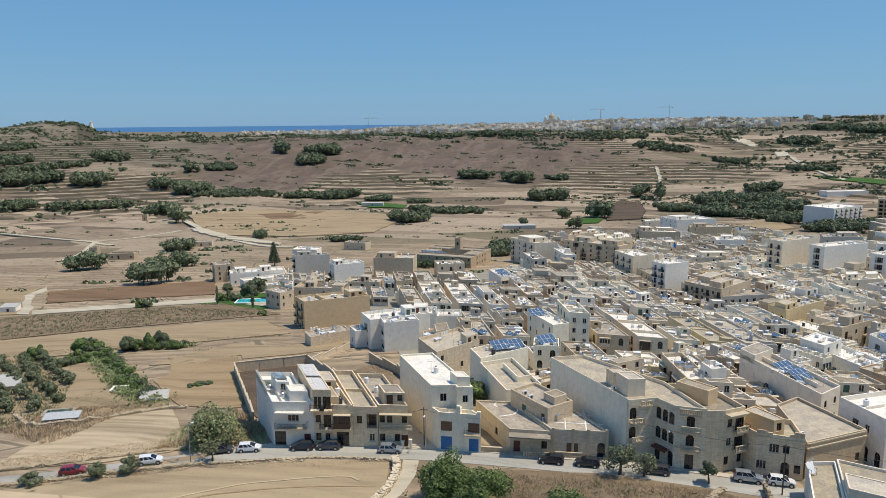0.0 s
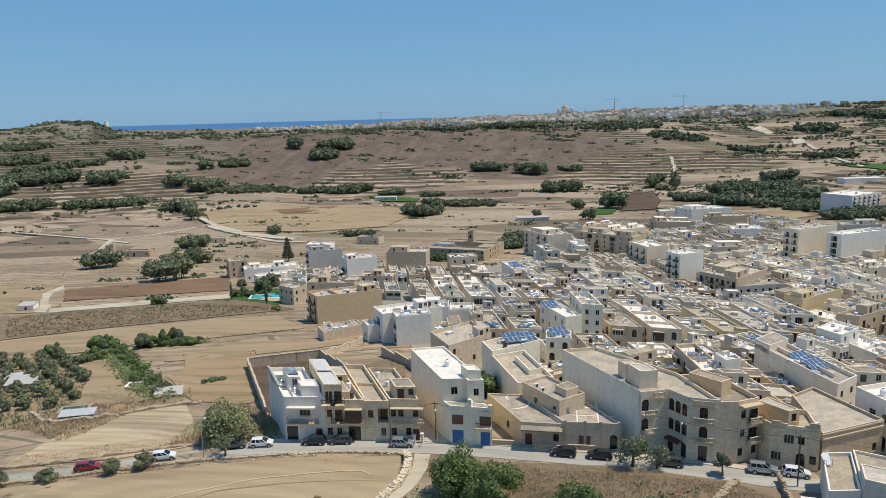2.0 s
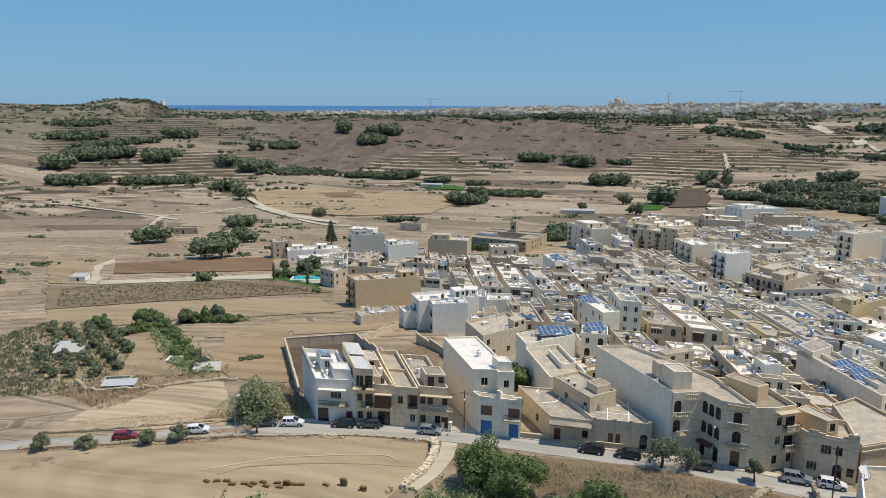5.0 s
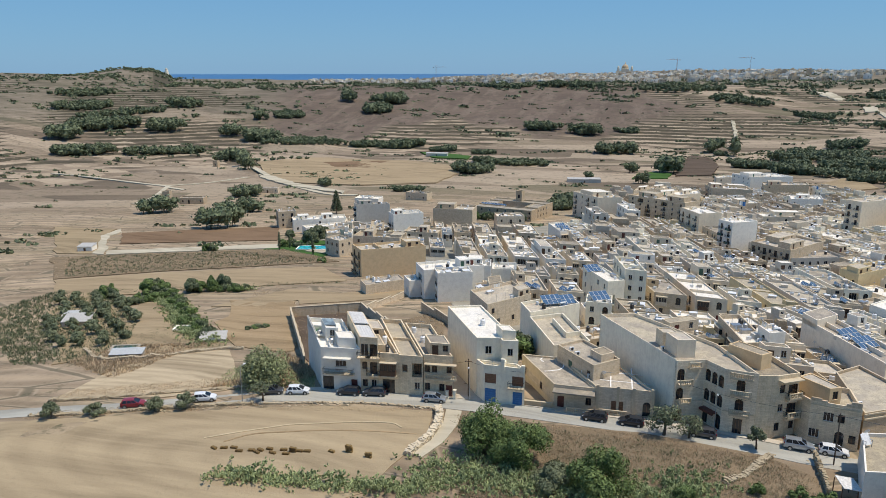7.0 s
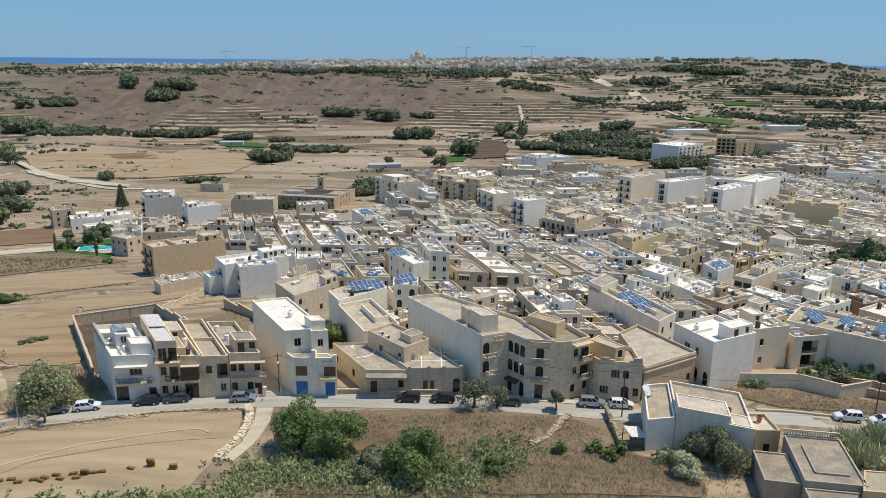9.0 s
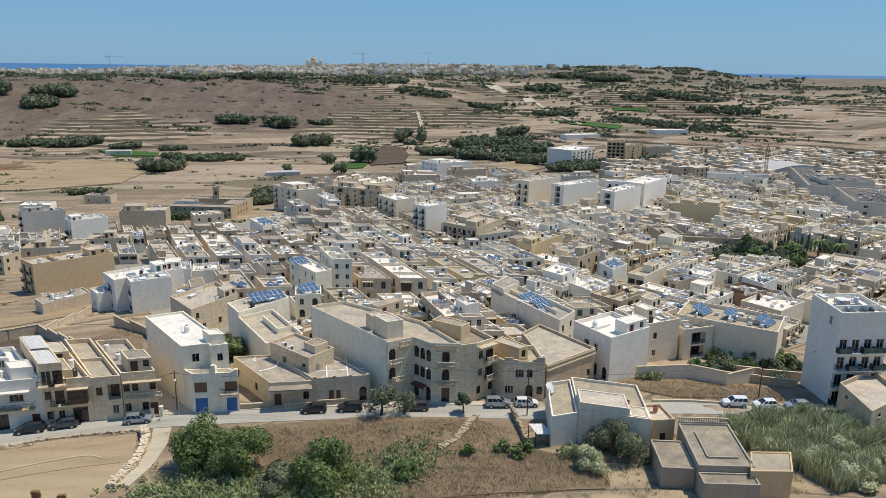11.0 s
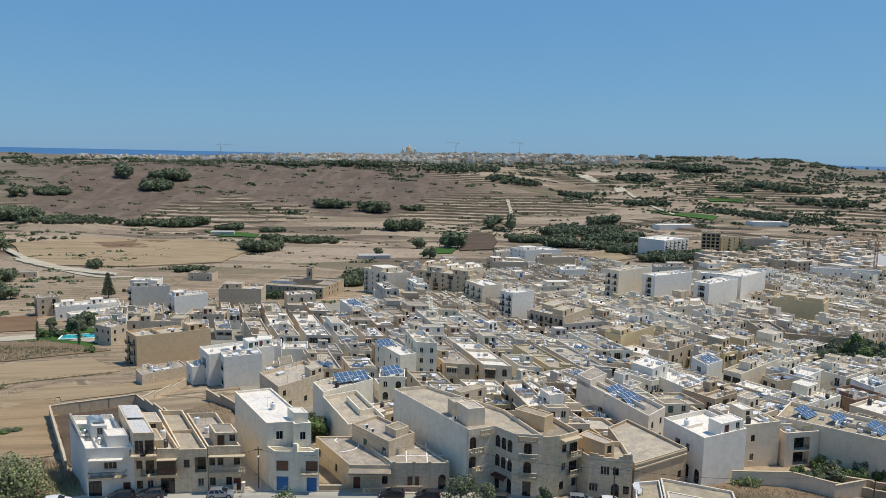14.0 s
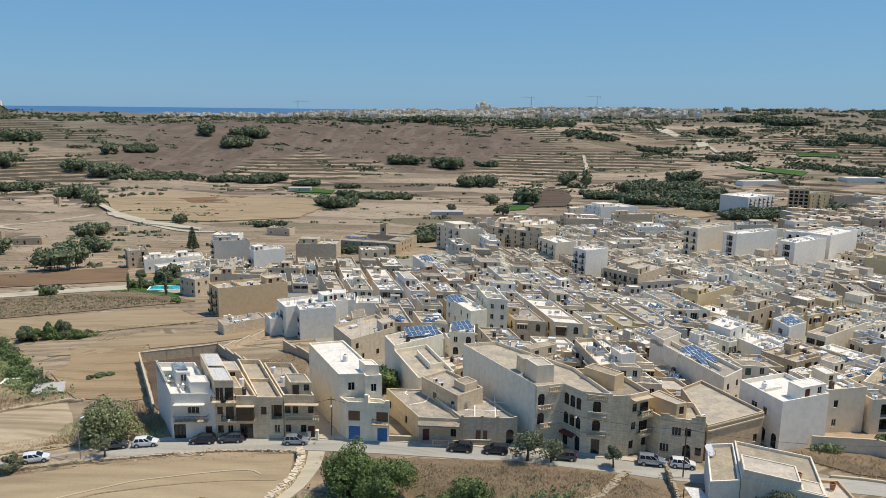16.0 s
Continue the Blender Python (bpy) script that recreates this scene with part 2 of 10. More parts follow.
SOIL = {
    "stubble": soil_material("pale_stubble", (0.40, 0.298, 0.192), (0.30, 0.22, 0.14)),
    "golden": soil_material("golden_stubble", (0.40, 0.285, 0.175), (0.29, 0.20, 0.12), 1.2, 0.35, turn=1.2),
    "red": soil_material("reddish_soil", (0.235, 0.15, 0.095), (0.165, 0.105, 0.066)),
    "brown": soil_material("brown_plough", (0.135, 0.098, 0.075), (0.095, 0.068, 0.052)),
    "scrub": soil_material("dry_scrub", (0.27, 0.195, 0.13), (0.17, 0.128, 0.082), 0.7, 0.2, (0.05, 0.06, 0.025), 0.7),
    "meadow": soil_material("ringed_stubble", (0.42, 0.32, 0.21), (0.335, 0.25, 0.163), rings=(-47, 82, 0.42, 3.2)),
    "knoll": soil_material("curved_pale_stubble", (0.55, 0.43, 0.30), (0.34, 0.255, 0.165), rings=(-92, 96, 0.5, 2.4)),
    "green": soil_material("green_crop", (0.07, 0.14, 0.035), (0.05, 0.10, 0.03), 2.0, 0.4),
    "track": soil_material("pale_dirt_track", (0.56, 0.49, 0.39), (0.44, 0.37, 0.28), 0.6, 0.2, (0.3, 0.25, 0.17), 0.2),
    "street": soil_material("dusty_street_asphalt", (0.36, 0.325, 0.275), (0.27, 0.245, 0.21), 0.5, 0.2, (0.14, 0.13, 0.11), 0.4),
    "sand": soil_material("yellow_earth", (0.38, 0.285, 0.18), (0.28, 0.205, 0.13), 0.5, 0.2),
}
RUBBLE = wall_material("rubble_stone", (0.50, 0.43, 0.32), dirt=0.5, vary=0.2)
ASPHALT = soil_material("worn_grey_asphalt", (0.46, 0.43, 0.39), (0.36, 0.335, 0.30), 0.5, 0.25, (0.12, 0.12, 0.11), 0.35)
PAVING = wall_material("pavement_concrete", (0.56, 0.51, 0.44), dirt=0.4)


def solar_material():
    m, t, b = nodes_of("blue_solar_cells")
    br = t.nodes.new("ShaderNodeTexBrick")
    br.offset = 0.0
    for k, val in (("Scale", 1.0), ("Mortar Size", 0.02), ("Brick Width", 0.5), ("Row Height", 0.5)):
        br.inputs[k].default_value = val
    br.inputs["Color1"].default_value, br.inputs["Color2"].default_value, br.inputs["Mortar"].default_value = (0.03, 0.06, 0.115, 1), (0.04, 0.075, 0.135, 1), (0.34, 0.38, 0.42, 1)
    t.links.new(t.nodes.new("ShaderNodeTexCoord").outputs["Object"], br.inputs["Vector"])
    t.links.new(br.outputs["Color"], b.inputs["Base Color"])
    b.inputs["Roughness"].default_value = 0.12
    return m


SOLAR = solar_material()
DARK_PANEL = plain_material("dark_solar_glass", (0.03, 0.033, 0.04), 0.5)


def ground_material():
    """One material for the whole island: stubble plots, terraces, scrub banks and the bare brown scarp."""
    m, t, b = nodes_of("dry_island_ground")
    vec = position(t)
    warp = t.nodes.new("ShaderNodeTexNoise")
    warp.inputs["Scale"].default_value = 0.006
    t.links.new(vec, warp.inputs["Vector"])
    off = t.nodes.new("ShaderNodeVectorMath")
    off.operation = "MULTIPLY_ADD"
    t.links.new(warp.outputs["Color"], off.inputs[0])
    off.inputs[1].default_value = (70, 70, 0)
    t.links.new(vec, off.inputs[2])
    mp = t.nodes.new("ShaderNodeMapping")
    mp.inputs["Scale"].default_value = (0.009, 0.030, 0.0)
    mp.inputs["Rotation"].default_value = (0, 0, 0.08)
    t.links.new(off.outputs[0], mp.inputs["Vector"])
    vor = t.nodes.new("ShaderNodeTexVoronoi")
    vor.inputs["Scale"].default_value = 1.0
    t.links.new(mp.outputs["Vector"], vor.inputs["Vector"])
    sep = t.nodes.new("ShaderNodeSeparateColor")
    t.links.new(vor.outputs["Color"], sep.inputs[0])
    plots = ramp(t, sep.outputs[0], [(0.0, (0.13, 0.095, 0.066)), (0.16, (0.15, 0.11, 0.075)), (0.19, (0.40, 0.30, 0.20)), (0.48, (0.50, 0.38, 0.26)), (0.51, (0.27, 0.20, 0.135)), (0.72, (0.34, 0.25, 0.165)), (0.75, (0.15, 0.13, 0.075)), (0.86, (0.17, 0.14, 0.08)), (0.88, (0.42, 0.32, 0.215)), (1.0, (0.46, 0.35, 0.235))])
    edge = t.nodes.new("ShaderNodeTexVoronoi")
    edge.feature = "DISTANCE_TO_EDGE"
    t.links.new(mp.outputs["Vector"], edge.inputs["Vector"])
    col = mix(t, ramp(t, edge.outputs["Distance"], [(0.0, (0.5,) * 3), (0.02, (0.4,) * 3), (0.045, (0, 0, 0))]), plots, (0.055, 0.055, 0.032))
    # terraces: each level of each plot has its own tone
    lev = t.nodes.new("ShaderNodeSeparateXYZ")
    t.links.new(vec, lev.inputs[0])
    dv = t.nodes.new("ShaderNodeMath")
    dv.operation = "MULTIPLY_ADD"
    dv.inputs[1].default_value, dv.inputs[2].default_value = 1 / 2.6, 0.1
    t.links.new(lev.outputs[2], dv.inputs[0])
    fl = t.nodes.new("ShaderNodeMath")
    fl.operation = "FLOOR"
    t.links.new(dv.outputs[0], fl.inputs[0])
    cb = t.nodes.new("ShaderNodeCombineXYZ")
    t.links.new(fl.outputs[0], cb.inputs[0])
    big_plot = t.nodes.new("ShaderNodeTexVoronoi")
    mp3 = t.nodes.new("ShaderNodeMapping")
    mp3.inputs["Scale"].default_value = (0.006, 0.014, 0)
    t.links.new(off.outputs[0], mp3.inputs["Vector"])
    t.links.new(mp3.outputs["Vector"], big_plot.inputs["Vector"])
    s3 = t.nodes.new("ShaderNodeSeparateColor")
    t.links.new(big_plot.outputs["Color"], s3.inputs[0])
    t.links.new(s3.outputs[0], cb.inputs[1])
    wnz = t.nodes.new("ShaderNodeTexWhiteNoise")
    t.links.new(cb.outputs[0], wnz.inputs["Vector"])
    tiers = ramp(t, wnz.outputs["Value"], [(0.0, (0.095, 0.073, 0.05)), (0.22, (0.13, 0.098, 0.068)), (0.25, (0.40, 0.295, 0.195)), (0.62, (0.56, 0.425, 0.285)), (0.65, (0.24, 0.175, 0.115)), (1.0, (0.32, 0.235, 0.155))])
    at0 = t.nodes.new("ShaderNodeAttribute")
    at0.attribute_name = "tiers"
    col = mix(t, at0.outputs["Fac"], col, tiers)
    # drill lines
    mp2 = t.nodes.new("ShaderNodeMapping")
    mp2.inputs["Scale"].default_value = (0.02, 0.5, 0.5)
    t.links.new(off.outputs[0], mp2.inputs["Vector"])
    col = mix(t, 0.18, col, ramp(t, noise_of(t, mp2.outputs["Vector"], 0.35, 4), [(0.35, (0.11, 0.08, 0.052)), (0.65, (0.33, 0.25, 0.16))]))
    # bare brown scarp: where an attribute of the land says so
    at = t.nodes.new("ShaderNodeAttribute")
    at.attribute_name = "scarp"
    bare = mix(t, ramp(t, noise_of(t, vec, 0.02, 6, 0.7), [(0.3, (0, 0, 0)), (0.7, (1, 1, 1))]), (0.105, 0.075, 0.058), (0.185, 0.132, 0.096))
    gully = noise_of(t, position(t, (1.0, 0.22, 0.4)), 0.045, 6, 0.72)
    bare = mix(t, ramp(t, gully, [(0.50, (0, 0, 0)), (0.60, (0.6,) * 3)]), bare, (0.23, 0.17, 0.125))
    thorn = noise_of(t, vec, 0.09, 7, 0.78)
    bare = mix(t, ramp(t, thorn, [(0.52, (0, 0, 0)), (0.62, (0.7,) * 3)]), bare, (0.075, 0.07, 0.045))
    col = mix(t, at.outputs["Fac"], col, bare)
    rough_at = t.nodes.new("ShaderNodeAttribute")
    rough_at.attribute_name = "wild"
    wild = ramp(t, noise_of(t, position(t, (1, 2.2, 1)), 0.012, 7, 0.7), [(0.32, (0.08, 0.08, 0.05)), (0.46, (0.15, 0.125, 0.085)), (0.56, (0.24, 0.19, 0.135)), (0.64, (0.14, 0.12, 0.08)), (0.8, (0.32, 0.25, 0.18))])
    col = mix(t, rough_at.outputs["Fac"], col, wild)
    at2 = t.nodes.new("ShaderNodeAttribute")
    at2.attribute_name = "near"
    soil = mix(t, ramp(t, noise_of(t, vec, 0.06, 5), [(0.35, (0, 0, 0)), (0.65, (1, 1, 1))]), (0.32, 0.235, 0.152), (0.43, 0.32, 0.212))
    tone = ramp(t, s3.outputs[1], [(0.0, (0.78, 0.76, 0.74)), (0.35, (0.95, 0.94, 0.92)), (0.36, (1.12, 1.1, 1.06)), (0.7, (1.0, 1.0, 1.0)), (0.72, (0.85, 0.86, 0.8)), (1.0, (1.05, 1.04, 1.0))])
    soil = mix(t, 1.0, soil, tone, "MULTIPLY")
    clod = noise_of(t, vec, 0.35, 7, 0.8)
    soil = mix(t, ramp(t, clod, [(0.5, (0, 0, 0)), (0.68, (0.55,) * 3)]), soil, (0.16, 0.135, 0.085))
    # weedy banks between the valley plots, and curved plough lines inside them
    hedge = t.nodes.new("ShaderNodeTexVoronoi")
    hedge.feature = "DISTANCE_TO_EDGE"
    mp4 = t.nodes.new("ShaderNodeMapping")
    mp4.inputs["Scale"].default_value = (0.0085, 0.021, 0)
    mp4.inputs["Rotation"].default_value = (0, 0, -0.12)
    t.links.new(off.outputs[0], mp4.inputs["Vector"])
    t.links.new(mp4.outputs["Vector"], hedge.inputs["Vector"])
    plough = t.nodes.new("ShaderNodeTexWave")
    plough.inputs["Scale"].default_value, plough.inputs["Distortion"].default_value = 2.4, 9.0
    plough.inputs["Detail"].default_value, plough.inputs["Detail Scale"].default_value = 3.0, 0.7
    plough.bands_direction = "Y"
    t.links.new(mp4.outputs["Vector"], plough.inputs["Vector"])
    soil = mix(t, 1.0, soil, ramp(t, plough.outputs["Fac"], [(0.1, (0.84, 0.83, 0.82)), (0.5, (1.0, 1.0, 1.0)), (0.9, (1.14, 1.13, 1.10))]), "MULTIPLY")
    soil = mix(t, ramp(t, hedge.outputs["Distance"], [(0.0, (0.85,) * 3), (0.018, (0.75,) * 3), (0.03, (0, 0, 0))]), soil, mix(t, clod, (0.12, 0.105, 0.065), (0.20, 0.16, 0.105)))
    soil = mix(t, ramp(t, hedge.outputs["Distance"], [(0.03, (0, 0, 0)), (0.04, (0.5,) * 3), (0.055, (0, 0, 0))]), soil, (0.50, 0.385, 0.26))
    col = mix(t, at2.outputs["Fac"], col, soil)
    # steep banks carry rough scrub
    geo = t.nodes.new("ShaderNodeNewGeometry")
    sx = t.nodes.new("ShaderNodeSeparateXYZ")
    t.links.new(geo.outputs["True Normal"], sx.inputs[0])
    steep = ramp(t, sx.outputs[2], [(0.955, (0.95,) * 3), (0.985, (0, 0, 0))])
    bank = mix(t, noise_of(t, vec, 0.12, 5), (0.035, 0.035, 0.022), (0.10, 0.082, 0.055))
    col = mix(t, steep, col, bank)
    # scattered shrubs and weeds
    sp = noise_of(t, vec, 0.16, 7, 0.75)
    col = mix(t, ramp(t, sp, [(0.57, (0, 0, 0)), (0.66, (0.75,) * 3)]), col, (0.075, 0.075, 0.038))
    fine = noise_of(t, vec, 1.2, 6, 0.75)
    col = mix(t, 0.10, col, mix(t, fine, (0.07, 0.055, 0.036), (0.36, 0.28, 0.185)))
    col = mix(t, 1.0, col, (0.95, 1.0, 1.06), "MULTIPLY")
    t.links.new(col, b.inputs["Base Color"])
    b.inputs["Roughness"].default_value = 1.0
    b.inputs["Specular IOR Level"].default_value = 0.1
    bump(t, b, fine, 0.4, 0.3)
    return m


# ---- the land ----
def rise(a, b, v):
    s = np.clip((v - a) / (b - a), 0, 1)
    return s * s * (3 - 2 * s)


# the skyline: degrees to the side, degrees over the level of the eye
RIM_AZ = [-60, -33, -31, -27, -22.9, -18.6, -14.2, -9.8, -5.4, -1.1, 5.2, 11, 16.6, 20, 24, 28, 29.5, 31.7, 45, 60]
RIM_EL = [-0.75, -0.62, -0.68, -0.78, -0.80, -0.86, -0.72, -0.52, -0.46, -0.36, -0.16, -0.08, -0.04, -0.08, 0.03, 0.03, -0.12, -0.52, -0.5, -0.5]


def land(x, y, steps=True):
    """Height of the ground: a slope under the town, a valley, the terraced scarp and the far plateau."""
    x, y = np.asarray(x, float), np.asarray(y, float)
    r = np.hypot(x, y)
    az = np.degrees(np.arctan2(x, y))
    z = -(44 - 9 * rise(8, 24, az)) * (1 - np.exp(-np.maximum(r - 118, 0) / 340))
    q = rise(6, 18, az)
    keep = 1 - 0.22 * rise(22, 34, az)
    z = z + keep * (70 - 8 * q) * rise(800 - 40 * q, 1500 + 250 * q, r)
    z = z + 28 * rise(1500, 2350, r) * (0.25 + 0.75 * rise(-22, -10, az)) * keep
    z = z - 60 * rise(2500, 3300, r) * (1 - 0.7 * rise(14, 18, az) * (1 - rise(24, 29, az)))
    z = z + 36 * rise(72, 4, r)
    rim = np.interp(az, RIM_AZ, RIM_EL)
    w_ = rise(1350, 2050, r) * (1 - rise(2480, 3000, r))
    z = z * (1 - w_) + (54 + np.minimum(r, 2450) * np.tan(np.radians(rim)) - 17 * rise(2380, 1450, r)) * w_
    hill = np.interp(az, [-60, -42, -39.6, -38.2, -37.2, -35.3, -34.4, -33.3], [-0.2, -0.2, -0.25, -0.05, 0.08, 0.1, -0.2, -0.8])
    z = np.maximum(z, (54 + 1700 * np.tan(np.radians(hill)) + 40) * rise(900, 1700, r) * rise(-32.6, -34, az) * (1 - rise(1900, 2300, r)) - 40)
    wob = np.sin(x * 0.013 + 1.3 * np.sin(y * 0.007)) * np.sin(y * 0.011 + 0.8) * 2.2 + np.sin(x * 0.031 + y * 0.017) * 0.9
    z = z + wob * rise(500, 900, r)
    if steps:
        zone = rise(540, 640, r) * (1 - rise(1350, 1600, r)) * (1 - scarp_of(x, y))
        zone = zone * tier_patch(x, y) * rise(95, 170, np.hypot((x - 74) * 1.6, y - 770))
        hgt = 2.6
        k = z / hgt
        fr = k - np.floor(k)
        z = z + zone * 0.9 * hgt * (rise(0.84, 1.0, fr) - fr)
    return z


def tier_patch(x, y):
    """Which stretches of the slope are terraced."""
    return 0.15 + 0.85 * rise(-0.35, 0.15, np.sin(x * 0.011 + 1.7 * np.sin(y * 0.009)) * np.sin(y * 0.013 + x * 0.004) + 0.4 * np.sin(x * 0.023 + 0.8))


def scarp_of(x, y):
    """Where the slope is bare and brown."""
    r, az = np.hypot(x, y), np.degrees(np.arctan2(x, y))
    low = 1000 + 60 * np.sin(az * 0.35) + 20 * np.sin(az * 1.3)
    return rise(low, low + 40, r) * (1 - rise(1420, 1560, r)) * rise(-31, -26, az) * (1 - rise(1, 6, az + 2 * np.sin(r * 0.02)))


def height(x, y):
    return float(land(x, y, False))


def mesh_of(name, verts, faces, mats, idx=None, smooth=False):
    me = bpy.data.meshes.new(name)
    me.from_pydata([tuple(p) for p in verts], [], faces)
    for m in mats:
        me.materials.append(m)
    if idx is not None:
        me.polygons.foreach_set("material_index", np.asarray(idx, dtype=np.int32))
    if smooth:
        me.polygons.foreach_set("use_smooth", np.ones(len(me.polygons), dtype=bool))
    me.update()
    return me


def ground_sheet():
    rad = np.concatenate([[0.02, 1.5], np.arange(3, 118, 2.5), np.arange(118, 300, 3.5), np.arange(300, 700, 6), np.arange(700, 1560, 3.4), np.arange(1560, 2600, 14), np.arange(2600, 4960, 90)])
    azs = np.concatenate([np.arange(-180, -54, 6.0), np.arange(-54, 54, 0.3), np.arange(54, 180, 6.0)])
    R, A = np.meshgrid(rad, np.radians(azs), indexing="ij")
    X, Y = R * np.sin(A), R * np.cos(A)
    Z = land(X, Y)
    n, m = R.shape
    me = bpy.data.meshes.new("ground")
    co = np.stack([X, Y, Z], -1).reshape(-1, 3)
    i, j = np.meshgrid(np.arange(n - 1), np.arange(m), indexing="ij")
    k = (j + 1) % m
    quads = np.stack([i * m + j, i * m + k, (i + 1) * m + k, (i + 1) * m + j], -1).reshape(-1, 4)[:, ::-1]
    me.vertices.add(len(co))
    me.vertices.foreach_set("co", co.ravel())
    me.loops.add(quads.size)
    me.loops.foreach_set("vertex_index", quads.ravel())
    me.polygons.add(len(quads))
    me.polygons.foreach_set("loop_start", np.arange(0, quads.size, 4))
    me.update(calc_edges=True)
    for name, val in (("scarp", scarp_of(X, Y)), ("tiers", rise(560, 680, R) * (1 - rise(1350, 1600, R)) * (1 - scarp_of(X, Y)) * 0.9 * tier_patch(X, Y)), ("near", 1 - rise(400, 600, R)), ("wild", 0.85 * np.maximum(rise(1480, 1640, R), 0.9 * rise(-24, -28, np.degrees(A)) * rise(1050, 1200, R)))):
        a = me.attributes.new(name, "FLOAT", "POINT")
        a.data.foreach_set("value", val.ravel().astype(np.float32))
    me.materials.append(ground_material())
    me.update()
    return tagged(new("ground", me), "dry valley with stubble fields, terraces and a bare scarp", "ground", kind="structure")


ground_sheet()

# the sea beyond the plateau
sea_mat, st, sb = nodes_of("deep_blue_sea")
t_n = noise_of(st, position(st), 0.01, 5)
st.links.new(ramp(st, t_n, [(0.3, (0.035, 0.125, 0.26)), (0.7, (0.05, 0.15, 0.30))]), sb.inputs["Base Color"])
sb.inputs["Roughness"].default_value = 0.5
sea_v, sea_f = [], []
for k in range(73):
    a = radians(-180 + 5 * k)
    for rr, level in ((2380, 17.0), (4970, 31.0)):
        sea_v.append((rr * math.sin(a), rr * math.cos(a), level))
for k in range(72):
    sea_f.append((2 * k, 2 * k + 1, 2 * k + 3, 2 * k + 2))
tagged(new("water", mesh_of("water", sea_v, sea_f, [sea_mat])), "deep blue sea out to the horizon", "sea", kind="structure")

# rampart under the camera
ram = bpy.data.meshes.new("rampart")
bm = bmesh.new()
bmesh.ops.create_cube(bm, size=1.0, matrix=Matrix.Translation((0, -5.6, 40)) @ Matrix.Diagonal((26, 12.6, 24.6, 1)))
bmesh.ops.bevel(bm, geom=bm.edges[:], offset=0.15, segments=2, affect="EDGES")
bm.to_mesh(ram)
bm.free()
ram.materials.append(WALL["stone"])
tagged(new("wall_rampart", ram), "old limestone rampart on the hilltop", "rampart", kind="structure")
# ---- building blocks ----
class Build:
    """Collects faces of one mesh part."""

    def __init__(self):
        self.v, self.f, self.i = [], [], []

    def face(self, pts, mat=0):
        n = len(self.v)
        self.v += [tuple(p) for p in pts]
        self.f.append(tuple(range(n, n + len(pts))))
        self.i.append(mat)

    def box(self, x0, y0, z0, x1, y1, z1, mat=0, m=None):
        c = [Vector((x, y, z)) for z in (z0, z1) for x, y in ((x0, y0), (x1, y0), (x1, y1), (x0, y1))]
        if m is not None:
            c = [m @ p for p in c]
        for q in ((3, 2, 1, 0), (4, 5, 6, 7), (0, 1, 5, 4), (1, 2, 6, 5), (2, 3, 7, 6), (3, 0, 4, 7)):
            self.face([c[k] for k in q], mat)

    def prism(self, ring, z0, z1, mat=0, top=None):
        """Upright prism over a ring of (x, y) that runs anticlockwise."""
        n = len(ring)
        for k in range(n):
            a, b = ring[k], ring[(k + 1) % n]
            self.face([(a[0], a[1], z0), (b[0], b[1], z0), (b[0], b[1], z1), (a[0], a[1], z1)], mat)
        self.face([(p[0], p[1], z1) for p in ring], mat if top is None else top)
        self.face([(p[0], p[1], z0) for p in reversed(ring)], mat)

    def tube(self, a, b, r0, r1, n=8, mat=0, caps=True):
        a, b = Vector(a), Vector(b)
        q = (b - a).to_track_quat("Z", "Y").to_matrix()
        ring = lambda c, r: [c + q @ Vector((r * math.cos(2 * math.pi * k / n), r * math.sin(2 * math.pi * k / n), 0)) for k in range(n)]
        lo, hi = ring(a, r0), ring(b, r1)
        for k in range(n):
            self.face([lo[k], lo[(k + 1) % n], hi[(k + 1) % n], hi[k]], mat)
        if caps:
            self.face(hi, mat)
            self.face(lo[::-1], mat)

    def mesh(self, name, mats, smooth=False):
        return mesh_of(name, self.v, self.f, mats, self.i, smooth)


def part(name, data, parent, m=None, label=""):
    ob = new(name, data)
    ob.parent = parent
    if m is not None:
        ob.matrix_local = m
    if label:
        ob["label"] = label
    return ob


KEPT = {}


def kept(key, make):
    if key not in KEPT:
        KEPT[key] = make()
    return KEPT[key]


def window_mesh(w, h, frame, glass, panes=2, name="window"):
    def make():
        b = Build()
        t = 0.06
        b.box(-w / 2, 0.08, 0, -w / 2 + t, 0.16, h, 0)
        b.box(w / 2 - t, 0.08, 0, w / 2, 0.16, h, 0)
        b.box(-w / 2 + t, 0.08, 0, w / 2 - t, 0.16, t, 0)
        b.box(-w / 2 + t, 0.08, h - t, w / 2 - t, 0.16, h, 0)
        for k in range(1, panes):
            x = -w / 2 + w * k / panes
            b.box(x - 0.03, 0.09, t, x + 0.03, 0.15, h - t, 0)
        b.face([(-w / 2 + t, 0.13, t), (w / 2 - t, 0.13, t), (w / 2 - t, 0.13, h - t), (-w / 2 + t, 0.13, h - t)], 1)
        b.box(-w / 2 - 0.08, -0.07, -0.07, w / 2 + 0.08, 0.08, -0.003, 2)
        return b.mesh(name, [frame, glass, STONE_TRIM])
    return kept((name, w, h, frame.name, glass.name, panes), make)


